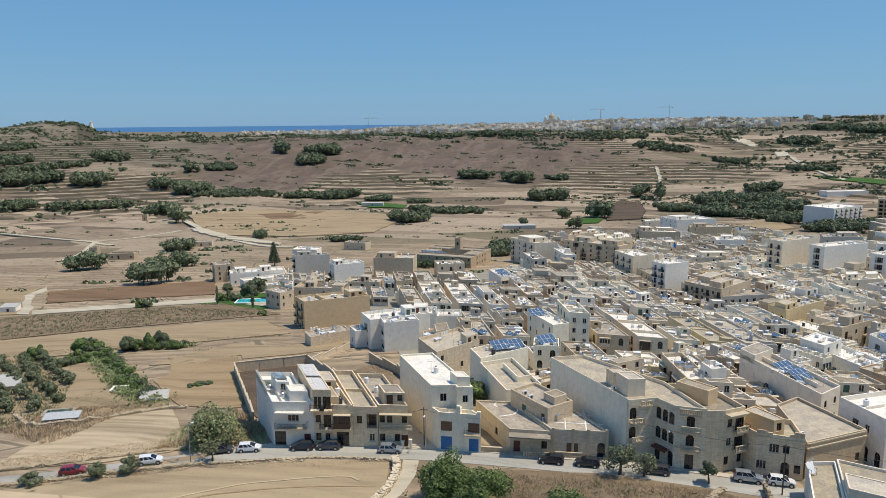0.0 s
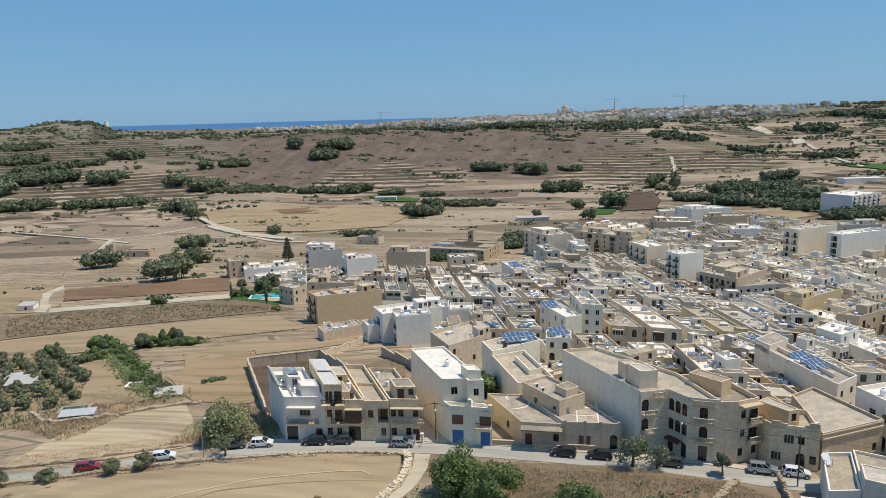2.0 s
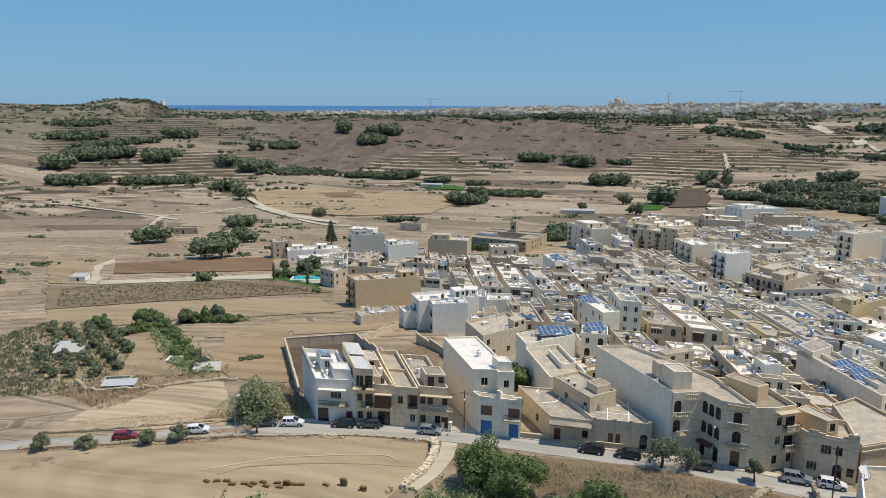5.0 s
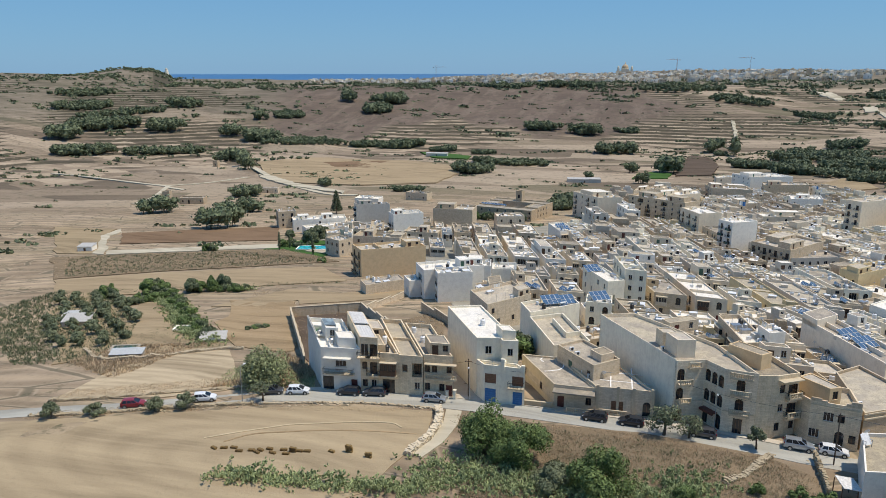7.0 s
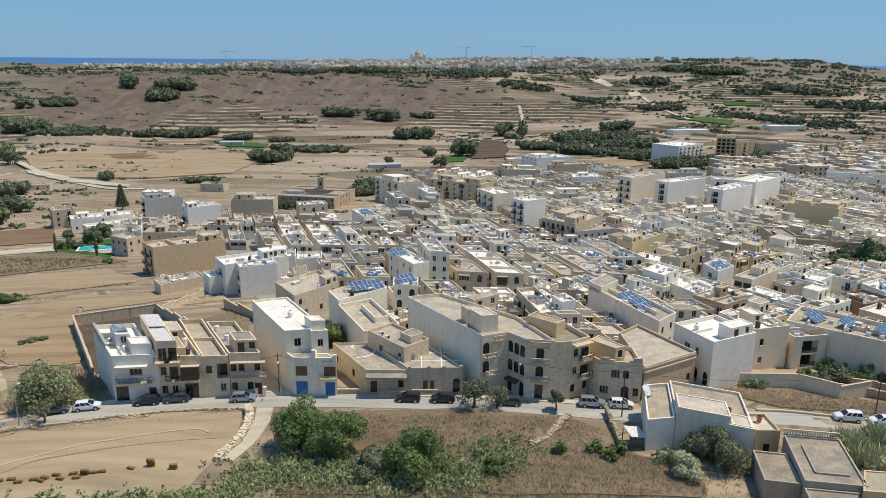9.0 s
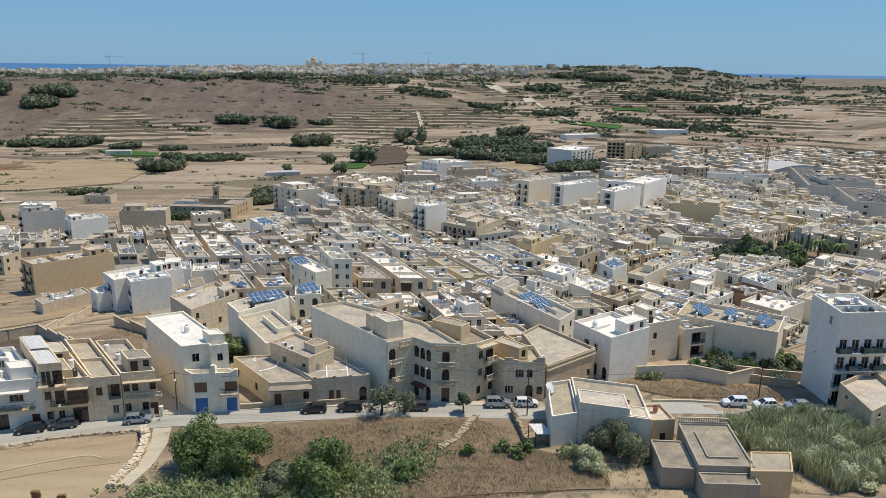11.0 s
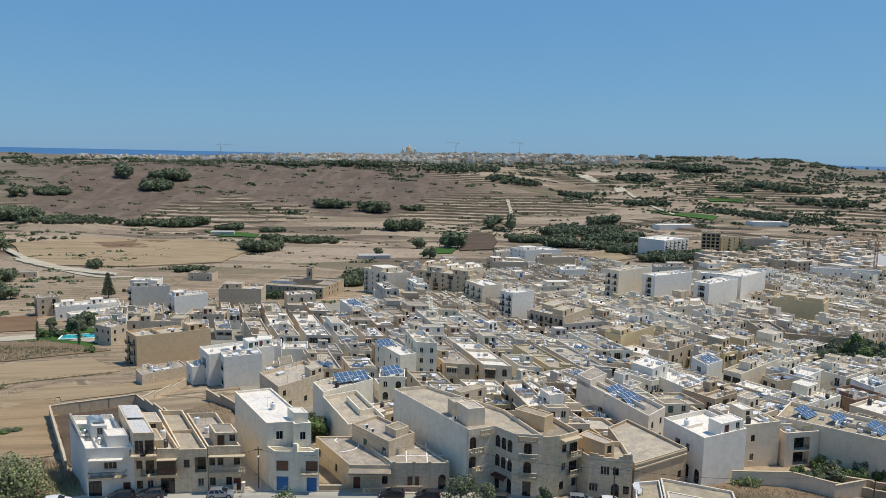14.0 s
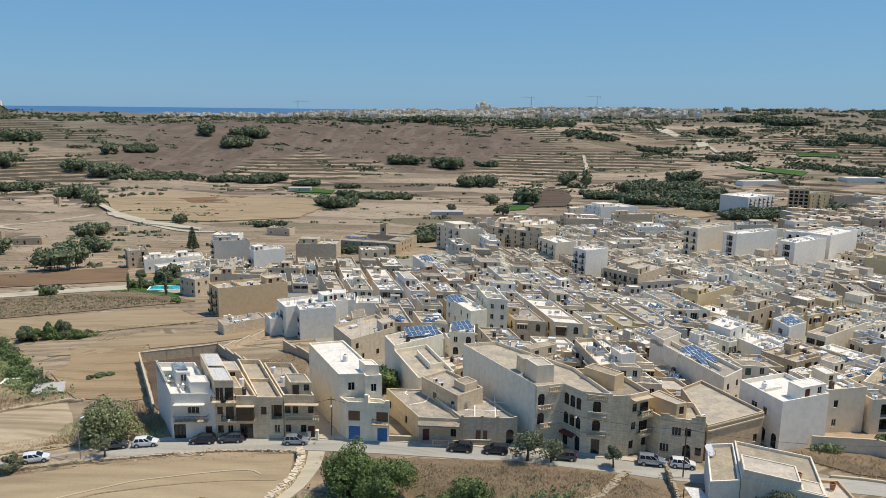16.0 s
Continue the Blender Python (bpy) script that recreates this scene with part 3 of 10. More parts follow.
def door_mesh(w, h, mat, leaves=1, name="door"):
    def make():
        b = Build()
        b.box(-w / 2, 0.10, 0, w / 2, 0.16, h, 0)
        for k in range(leaves):
            x0, x1 = -w / 2 + w * k / leaves, -w / 2 + w * (k + 1) / leaves
            for z0, z1 in ((0.12, h * 0.45), (h * 0.52, h - 0.12)):
                b.box(x0 + 0.1, 0.07, z0, x1 - 0.1, 0.10, z1, 0)
        b.box(w / 2 - 0.16, 0.03, h * 0.47, w / 2 - 0.10, 0.07, h * 0.5, 1)
        return b.mesh(name, [mat, STEEL])
    return kept((name, w, h, mat.name, leaves), make)


def garage_mesh(w, h, mat, name="garage_door"):
    """Panelled or slatted leaf in one skin with grooves."""
    def make():
        n = 6
        prof = []
        for k in range(n):
            z0, z1 = h * k / n, h * (k + 1) / n
            prof += [(0.13, z0), (0.10, z0 + 0.02), (0.10, z1 - 0.02)]
        prof.append((0.13, h))
        v, f = [], []
        for y, z in prof:
            v += [(-w / 2, y, z), (w / 2, y, z)]
        for k in range(len(prof) - 1):
            f.append((2 * k, 2 * k + 1, 2 * k + 3, 2 * k + 2))
        return mesh_of(name, v, f, [mat])
    return kept((name, w, h, mat.name), make)


def arch_mesh(w, h, wall, frame):
    def make():
        b = Build()
        r, n = w / 2, 8
        z = h - r
        arc = [(r * math.cos(math.pi * k / n), z + r * math.sin(math.pi * k / n)) for k in range(n + 1)]
        for k in range(n):
            (x0, z0), (x1, z1) = arc[k], arc[k + 1]
            b.face([(x1, 0.01, z1), (x0, 0.01, z0), (x0, 0.01, h), (x1, 0.01, h)], 2)
            b.face([(x0, 0.01, z0), (x1, 0.01, z1), (x1, 0.15, z1), (x0, 0.15, z0)], 2)
        b.face([(-r, 0.14, 0), (r, 0.14, 0)] + [(x, 0.14, zz) for x, zz in arc], 1)
        b.box(-0.035, 0.10, 0, 0.035, 0.14, h - 0.02, 0)
        b.box(-r, 0.10, z - 0.03, r, 0.14, z + 0.03, 0)
        return b.mesh("window", [frame, GLASS, wall])
    return kept(("arch", w, h, wall.name), make)


def balcony_mesh(w, kind, wall):
    def make():
        b = Build()
        d = 0.95
        b.box(-w / 2, -d, -0.16, w / 2, -0.003, 0.0, 0)
        for s in (-1, 1):
            b.box(s * (w / 2 - 0.25) - 0.08, -d * 0.7, -0.42, s * (w / 2 - 0.25) + 0.08, -0.003, -0.16, 0)
        if kind == "stone":
            b.box(-w / 2, -d, 0.85, w / 2, -d + 0.16, 0.97, 0)
            for s in (-1, 1):
                b.box(s * (w / 2 - 0.07) - 0.07, -d + 0.16, 0, s * (w / 2 - 0.07) + 0.07, -0.003, 0.97, 0)
        elif kind == "glass":
            b.box(-w / 2, -d, 0.02, w / 2, -d + 0.03, 0.95, 2)
            b.box(-w / 2, -d - 0.01, 0.95, w / 2, -d + 0.04, 1.0, 1)
            for s in (-1, 1):
                b.box(s * w / 2 - 0.02, -d, 0.0, s * w / 2 + 0.02, -0.003, 0.98, 1)
        else:
            b.box(-w / 2, -d, 0.92, w / 2, -d + 0.05, 0.98, 1)
            for s in (-1, 1):
                b.box(s * w / 2 - 0.025, -d, 0.92, s * w / 2 + 0.025, -0.003, 0.98, 1)
                for k in range(4):
                    y = -d + 0.12 + 0.22 * k
                    b.box(s * w / 2 - 0.012, y, 0, s * w / 2 + 0.012, y + 0.025, 0.92, 1)
            n = int(w / 0.13)
            for k in range(n + 1):
                x = -w / 2 + w * k / n
                b.box(x - 0.012, -d + 0.01, 0, x + 0.012, -d + 0.035, 0.92, 1)
        return b.mesh("balcony", [wall, IRON, GLASS_GREEN])
    return kept(("balcony", w, kind, wall.name), make)


def gallery_mesh(w, wood):
    """Closed timber balcony on a stone slab: body, glazing and one mullion."""
    def make():
        b, g_, p_, c_ = Build(), Build(), Build(), Build()
        d, h = 0.8, 2.3
        b.box(-w / 2, -d, -0.2, w / 2, -0.003, 0, 1)
        b.box(-w / 2 + 0.04, -d + 0.04, 0, w / 2 - 0.04, -0.003, 0.95, 0)
        c_.box(-w / 2 + 0.04, -d + 0.04, h - 0.2, w / 2 - 0.04, -0.003, h, 0)
        c_.box(-w / 2 - 0.06, -d - 0.06, h, w / 2 + 0.06, -0.003, h + 0.1, 1)
        g_.box(-w / 2 + 0.1, -d + 0.1, 0.95, w / 2 - 0.1, -0.01, h - 0.2, 0)
        p_.box(-0.05, -d + 0.04, 0.95, 0.05, -d + 0.12, h - 0.2, 0)
        return b.mesh("closed_balcony", [wood, STONE_TRIM]), g_.mesh("glazing", [GLASS]), p_.mesh("mullion", [wood]), c_.mesh("canopy", [wood, STONE_TRIM])
    return kept(("gallery", w, wood.name), make)


def gallery(w, wood, parent, m):
    body, glazing, mullion, canopy = gallery_mesh(w, wood)
    cb = part("closed_balcony", body, parent, m, "closed timber balcony")
    part("glazing", glazing, cb)
    part("canopy", canopy, cb)
    n = max(3, int(w / 0.7))
    for k in range(n + 1):
        part("mullion", mullion, cb, Matrix.Translation((-w / 2 + 0.07 + (w - 0.14) * k / n, 0, 0)))


# width, sill, top, depth of each kind of opening
OPENING = {
    "W": (0.95, 0.95, 2.2, 0.18), "L": (2.0, 0.85, 2.2, 0.18), "S": (1.9, 0.5, 2.2, 0.18), "A": (1.2, 0.5, 2.5, 0.18),
    "D": (1.05, 0.0, 2.15, 0.18), "d": (1.05, 0.0, 2.15, 0.18), "G": (2.5, 0.0, 2.4, 0.18), "U": (2.4, 0.0, 2.4, 0.18), "u": (1.6, 0.0, 2.3, 0.18),
    "N": (2.1, 0.0, 2.45, 0.18), "B": (1.3, 0.06, 2.25, 0.18), "R": (1.2, 0.06, 2.3, 0.18), "P": (2.6, 0.06, 2.2, 0.18), "V": (3.4, 0.08, 2.55, 1.3),
}


def wall_sheet(b, a, c, z0, z1, holes, mat=0):
    """One outer wall from a to c with openings and their reveals."""
    a, c = Vector(a), Vector(c)
    L = (c - a).length
    d = (c - a) / L
    n_in = Vector((-d.y, d.x))
    ss = sorted({0.0, L, *[h[0] for h in holes], *[h[1] for h in holes]})
    zs = sorted({z0, z1, *[h[2] for h in holes], *[h[3] for h in holes]})
    pt = lambda s, z, dep=0.0: (a.x + d.x * s + n_in.x * dep, a.y + d.y * s + n_in.y * dep, z)
    for s0, s1 in zip(ss, ss[1:]):
        run = None
        for q0, q1 in zip(zs, zs[1:]):
            sm, zm = (s0 + s1) / 2, (q0 + q1) / 2
            solid = not any(h[0] < sm < h[1] and h[2] < zm < h[3] for h in holes)
            if solid and run is None:
                run = q0
            if run is not None and (not solid or q1 == zs[-1]):
                top = q1 if solid else q0
                b.face([pt(s0, run), pt(s1, run), pt(s1, top), pt(s0, top)], mat)
                run = None
    for s0, s1, q0, q1, dep in holes:
        b.face([pt(s0, q0), pt(s1, q0), pt(s1, q0, dep), pt(s0, q0, dep)], mat)
        b.face([pt(s1, q1), pt(s0, q1), pt(s0, q1, dep), pt(s1, q1, dep)], mat)
        b.face([pt(s0, q1), pt(s0, q0), pt(s0, q0, dep), pt(s0, q1, dep)], mat)
        b.face([pt(s1, q0), pt(s1, q1), pt(s1, q1, dep), pt(s1, q0, dep)], mat)
        b.face([pt(s0, q0, dep), pt(s1, q0, dep), pt(s1, q1, dep), pt(s0, q1, dep)], mat)


def inset(ring, t):
    out = []
    n = len(ring)
    for k in range(n):
        p, q, r = Vector(ring[k - 1]), Vector(ring[k]), Vector(ring[(k + 1) % n])
        d0, d1 = (q - p).normalized(), (r - q).normalized()
        n0, n1 = Vector((-d0.y, d0.x)), Vector((-d1.y, d1.x))
        bis = n0 + n1
        out.append(q + bis * (t / max(0.35, bis.dot(n0))))
    return out


FOOTPRINTS = []
rnd = random.Random(7)


def volume(root, origin, ring, z_floor, z_top, style, specs, par, roof_kind, name_wall="wall", base_z=None, dividers=()):
    """Walls with openings, a parapet and a roof for one block of a building; ring of four world (x, y)."""
    ox, oy, oz = origin
    wall = WALL[style]
    loc = [Vector((p[0] - ox, p[1] - oy)) for p in ring]
    zb = (min(height(*p) for p in ring) - 0.8 if base_z is None else base_z) - oz
    zt = z_top - oz
    zr = zt - par
    b = Build()
    fit = []
    n_e = len(loc)
    for e in range(n_e):
        a, c = loc[e], loc[(e + 1) % n_e]
        L = (c - a).length
        spec = specs.get(e, "")
        holes = []
        if spec:
            floors = spec.split("|")
            wa, wc = ring[e], ring[(e + 1) % n_e]
            zf = max(height(*wa), height(*wc)) + 0.12 - oz if z_floor is None else z_floor - oz
            fh = (zr - zf) / len(floors)
            d = (c - a) / L
            ang = math.atan2(d.y, d.x)
            for fl, row in enumerate(floors):
                bay = L / len(row)
                for k, ch in enumerate(row):
                    if ch not in OPENING and ch != "b":
                        continue
                    s = (k + 0.5) * bay
                    z = zf + fl * fh
                    if ch == "b":
                        fit.append((ch, a + d * s, ang, z, min(bay * 0.92, 2.8), 2.3))
                        continue
                    w, sill, top, dep = OPENING[ch]
                    if fl == 0 and ch == "A":
                        sill = 0.0
                    w = round(min(w, bay * 0.84), 1)
                    top = min(top, fh - 0.25)
                    sill = min(sill, top - 0.6)
                    hh = round(top - sill, 1)
                    holes.append((s - w / 2, s + w / 2, z + sill, z + sill + hh, dep))
                    fit.append((ch, a + d * s, ang, z + sill, w, hh))
        wall_sheet(b, a, c, zb, zt, holes)
    ins = inset(loc, 0.22)
    for e in range(n_e):
        a, c, ia, ic = loc[e], loc[(e + 1) % n_e], ins[e], ins[(e + 1) % n_e]
        b.face([(a.x, a.y, zt), (c.x, c.y, zt), (ic.x, ic.y, zt), (ia.x, ia.y, zt)], 1)
        b.face([(ic.x, ic.y, zr - 0.05), (ia.x, ia.y, zr - 0.05), (ia.x, ia.y, zt), (ic.x, ic.y, zt)], 0)
    b.face([(p.x, p.y, zb) for p in reversed(loc)], 0)
    wl = part(name_wall, b.mesh(name_wall, [wall, STONE_TRIM if style in ("beige", "cream", "long", "stone") else wall]), root)
    rb = Build()
    rb.prism([(p.x, p.y) for p in inset(loc, 0.221)], zr - 0.18, zr)
    part("roof", rb.mesh("roof", [ROOF[roof_kind]]), root)
    for u0, v0, u1, v1, hi in dividers:
        p0, p1 = bilinear(loc, u0, v0), bilinear(loc, u1, v1)
        side = Vector((-(p1 - p0).y, (p1 - p0).x)).normalized() * 0.11
        lb = Build()
        lb.prism([tuple(p0 - side), tuple(p1 - side), tuple(p1 + side), tuple(p0 + side)], zr - 0.02, zr + hi, 0)
        part("low_wall", lb.mesh("low_wall", [wall]), root)
    pale = style in ("white", "bluewhite", "grey", "creamwhite")
    for ch, p, ang, z, w, hh in fit:
        m = Matrix.Translation((p.x, p.y, z)) @ Matrix.Rotation(ang, 4, "Z")
        frame_m = FRAME_PALE if pale or rnd.random() < 0.35 else FRAME_WOOD
        if ch in "WL":
            part("window", window_mesh(w, hh, frame_m, GLASS, 2 if w < 1.3 else 3), wl, m)
        elif ch == "S":
            part("roller_shutter", garage_mesh(w, hh, SHUTTER, "roller_shutter"), wl, m, "brown roller shutter")
        elif ch == "A":
            part("window", arch_mesh(w, hh, wall, FRAME_WOOD), wl, m)
        elif ch == "D":
            part("door", door_mesh(w, hh, rnd.choice([FRAME_WOOD, RED_PAINT, GREEN_PAINT])), wl, m)
        elif ch == "d":
            part("door", door_mesh(w, hh, RED_PAINT), wl, m, "dark red-brown door")
        elif ch == "G":
            part("garage_door", garage_mesh(w, hh, rnd.choice([SHUTTER, FRAME_PALE, FRAME_WOOD])), wl, m)
        elif ch in "Uu":
            part("garage_door", garage_mesh(w, hh, BLUE_PAINT), wl, m, "bright blue panelled door")
        elif ch == "N":
            part("door", window_mesh(w, hh, FRAME_WOOD if not pale else IRON, GLASS, 3, "door"), wl, m, "dark glazed double door")
        elif ch in "BRP":
            part("window", window_mesh(w, hh, frame_m, GLASS, 2 if ch != "P" else 4), wl, m)
            kind = "stone" if ch == "R" else ("glass" if pale and ch == "B" and rnd.random() < 0.5 else "iron")
            bw = round(w + 1.0, 1)
            bal = part("balcony", balcony_mesh(bw, kind, wall), root if kind == "stone" else wl, m)
            if kind == "stone":
                nb = max(5, int(bw / 0.24))
                for k in range(nb + 1):
                    part("baluster", kept("small_baluster", lambda: lathe("baluster", [(0.0, 0.0), (0.05, 0.0), (0.045, 0.1), (0.08, 0.38), (0.04, 0.7), (0.05, 0.848), (0.0, 0.848)], 6, STONE_TRIM)), bal, Matrix.Translation((-bw / 2 + 0.08 + (bw - 0.16) * k / nb, -0.87, 0)))
        elif ch == "V":
            part("window", window_mesh(round(w * 0.8, 1), round(hh - 0.3, 1), frame_m, GLASS, 3), wl, m @ Matrix.Translation((0, 1.12, 0)))
            part("railing", rail_mesh(w), wl, m)
        elif ch == "b":
            gallery(round(w, 1), FRAME_WOOD if (int(p.x * 7) % 3 == 0 or math.hypot(ox, oy) < 128) else CREAM_TIMBER, root, m @ Matrix.Translation((0, 0, 0.1)))
    return zr + oz


def plain_block(b, ring, z0, z1, par, wall_i, roof_i, glass_i, floors, rg):
    """A distant flat-roofed block inside a joined mesh: parapet, sunk roof, window reveals on its front and side."""
    ins = inset(ring, 0.25)
    zr = z1 - par
    for e in range(4):
        a, c, ia, ic = ring[e], ring[(e + 1) % 4], ins[e], ins[(e + 1) % 4]
        b.face([(a.x, a.y, z0), (c.x, c.y, z0), (c.x, c.y, z1), (a.x, a.y, z1)], wall_i)
        b.face([(a.x, a.y, z1), (c.x, c.y, z1), (ic.x, ic.y, z1), (ia.x, ia.y, z1)], wall_i)
        b.face([(ic.x, ic.y, zr), (ia.x, ia.y, zr), (ia.x, ia.y, z1), (ic.x, ic.y, z1)], wall_i)
        if e in (0, 3) and floors:
            L = (c - a).length
            d = (c - a) / L
            n = Vector((d.y, -d.x))
            for f in range(floors):
                for k in range(max(1, int(L / 2.3))):
                    if rg.random() < (0.92 if e == 0 else 0.4):
                        s = L * (k + 0.5) / max(1, int(L / 2.3))
                        zz = zr - 3.0 * (f + 1) + 0.9
                        q = a + d * (s - 0.5)
                        q2 = a + d * (s + 0.5)
                        b.prism([tuple(q + n * 0.04), tuple(q2 + n * 0.04), tuple(q2 - n * 0.1), tuple(q - n * 0.1)], zz, zz + 1.5, glass_i)
                        if rg.random() < 0.35:
                            b.prism([tuple(q + n * 0.9 - d * 0.4), tuple(q2 + n * 0.9 + d * 0.4), tuple(q2 + d * 0.4), tuple(q - d * 0.4)], zz - 0.9, zz - 0.05, wall_i)
    b.face([(p.x, p.y, zr) for p in ins], roof_i)
    return zr


def rail_mesh(w):
    def make():
        b = Build()
        b.box(-w / 2, 0.05, 0.9, w / 2, 0.1, 0.96, 0)
        n = int(w / 0.14)
        for k in range(1, n):
            x = -w / 2 + w * k / n
            b.box(x - 0.012, 0.06, 0, x + 0.012, 0.085, 0.9, 0)
        return b.mesh("railing", [IRON])
    return kept(("rail", w), make)


def bilinear(ring, u, v):
    a, b_, c, d = [Vector(p) for p in ring]
    return a * (1 - u) * (1 - v) + b_ * u * (1 - v) + c * u * v + d * (1 - u) * v


def house(p, u, v, h, style, label, front="", left="", right="", rooms=(), cat="house", par=0.8, solar=0, into=None, tanks=None, group="", roof=None, low=None, poly=None, edges=None, rooms_at=()):
    """A flat-roofed building on a parallelogram: front edge u, side edge v, height to the top of its parapet."""
    p, u, v = Vector(p), Vector(u), Vector(v)
    ring = [p, p + u, p + u + v, p + v]
    shape = [Vector(q) for q in poly] if poly else ring
    FOOTPRINTS.append(ring)
    if h > 8.3 or h > 5.4 and not group and p.length > 130:
        TALL.append([tuple(q) for q in ring])
    g = height(p.x, p.y)
    if into is None:
        root = new("house" if cat == "house" else cat.replace(" ", "_"))
        root.location = (p.x, p.y, g)
        tagged(root, label, cat, group)
    else:
        root = into
    org = tuple(root.location)
    area = abs(u.x * v.y - u.y * v.x)
    kind = "white" if style in ("white", "bluewhite", "creamwhite") else rnd.choice(["pale", "pale", "pale", "worn", "worn", "pale", "white"])
    if style in ("concrete", "stone", "tanside"):
        kind = "worn"
    kind = roof or kind
    if low is None:
        low = rnd.choice([0, 1, 1, 2]) if area > 55 else rnd.choice([0, 0, 1])
    dividers = list(low) if isinstance(low, (list, tuple)) else []
    for _ in range(low if isinstance(low, int) else 0):
        a, c, hi = rnd.uniform(0.2, 0.8), rnd.uniform(0.2, 0.8), rnd.uniform(0.35, 1.0)
        e, f = sorted((rnd.uniform(0.03, 0.5), rnd.uniform(0.5, 0.97)))
        dividers.append((a, e, a, f, hi) if rnd.random() < 0.5 else (e, c, f, c, hi))
    zr = volume(root, org, shape, None, g + h, style, edges or {0: front, 1: right, 3: left}, par, kind, dividers=[] if poly else dividers)
    for rr, hr, spec, look_ in rooms_at:
        volume(root, org, [Vector(q) for q in rr], zr, zr + hr, look_ or style, {0: spec}, 0.14, kind, "roof_room", zr - 0.17)
    NAMED.setdefault(label, (root, p, u, v, g, zr))
    if poly:
        for k in range(len(shape)):
            NAMED[label + str(k)] = (root, shape[k], shape[(k + 1) % len(shape)] - shape[k], v, g, zr)
    used = []
    for u0, u1, v0, v1, hr in rooms:
        rr = [bilinear(ring, a, c) for a, c in ((u0, v0), (u1, v0), (u1, v1), (u0, v1))]
        used.append((u0, u1, v0, v1))
        wide = (rr[1] - rr[0]).length
        volume(root, org, rr, zr, zr + hr, style, {0: "DW" if wide > 3.2 and hr > 2 else ("W" if wide > 1.6 and hr > 2 else "")}, 0.12, kind, "roof_room", zr - 0.17)
    if tanks is None:
        tanks = 1 if area < 60 else 2
    free = []
    for _ in range(60):
        a, c = rnd.uniform(0.12, 0.88), rnd.uniform(0.12, 0.88)
        if not any(u0 - 0.08 < a < u1 + 0.08 and v0 - 0.08 < c < v1 + 0.08 for u0, u1, v0, v1 in used) and not any(abs(a - x) * u.length < 1.4 and abs(c - y) * v.length < 1.4 for x, y in free):
            free.append((a, c))
    for a, c in free[tanks:tanks + (rnd.randint(4, 9) if p.length > 128 else 0)]:
        q = bilinear(ring, a, c)
        ROOF_BITS.append((q.x, q.y, zr, math.atan2(u.y, u.x)))
    for a, c in free[:tanks]:
        q = bilinear(ring, a, c)
        water_tank(q.x, q.y, zr, rnd.choice(["white", "white", "black", "steel"]))
    if solar:
        d = math.atan2(u.y, u.x)
        side = max(1, int(math.ceil(math.sqrt(solar))))
        for k in range(solar):
            q = bilinear(ring, 0.5, 0.3)
            ex, ey = Vector((math.cos(d), math.sin(d))), Vector((-math.sin(d), math.cos(d)))
            q = bilinear(ring, 0.18 + 0.64 * ((k % side) + 0.5) / side, 0.12 + 0.5 * ((k // side) + 0.5) / side)
            if not any(u0 - 0.1 < 0.18 + 0.64 * ((k % side) + 0.5) / side < u1 + 0.1 and v0 - 0.1 < 0.12 + 0.5 * ((k // side) + 0.5) / side < v1 + 0.1 for u0, u1, v0, v1 in used):
                solar_panel(q.x, q.y, zr)
    return root


NAMED = {}
TALL = []
FAR_TANKS = []
ROOF_BITS = []


def water_tank(x, y, z, kind):
    if math.hypot(x, y) > 215:
        FAR_TANKS.append((x, y, z))
        return

    def make():
        prof = [(0.0, 0.0), (0.45, 0.0), (0.45, 0.33), (0.48, 0.36), (0.45, 0.39), (0.45, 0.69), (0.48, 0.72), (0.45, 0.75), (0.45, 1.08), (0.2, 1.28), (0.0, 1.28)]
        lid_prof = [(0.0, 1.282), (0.2, 1.282), (0.18, 1.34), (0.0, 1.35)]
        return lathe("tank", prof, 12, {"white": PLASTIC_WHITE, "black": PLASTIC_BLACK, "steel": STEEL}[kind]), lathe("lid", lid_prof, 10, PLASTIC_BLACK)
    body, lid = kept(("tank", kind), make)
    root = new("water_tank")
    root.location = (x, y, z)
    root.scale = (1, 1, rnd.uniform(0.85, 1.15))
    words = {"white": "round white plastic water tank on a flat roof", "black": "round black plastic water tank on a flat roof", "steel": "round galvanised water tank on a flat roof"}
    tagged(root, words[kind], "water tank", "roof water tanks")
    part("tank", body, root)
    part("lid", lid, root)


def lathe(name, prof, n, mat):
    v, f = [], []
    for r, z in prof:
        v += [(r * math.cos(2 * math.pi * k / n), r * math.sin(2 * math.pi * k / n), z) for k in range(n)]
    for a in range(len(prof) - 1):
        for k in range(n):
            f.append((a * n + k, a * n + (k + 1) % n, (a + 1) * n + (k + 1) % n, (a + 1) * n + k))
    return mesh_of(name, v, f, [mat])


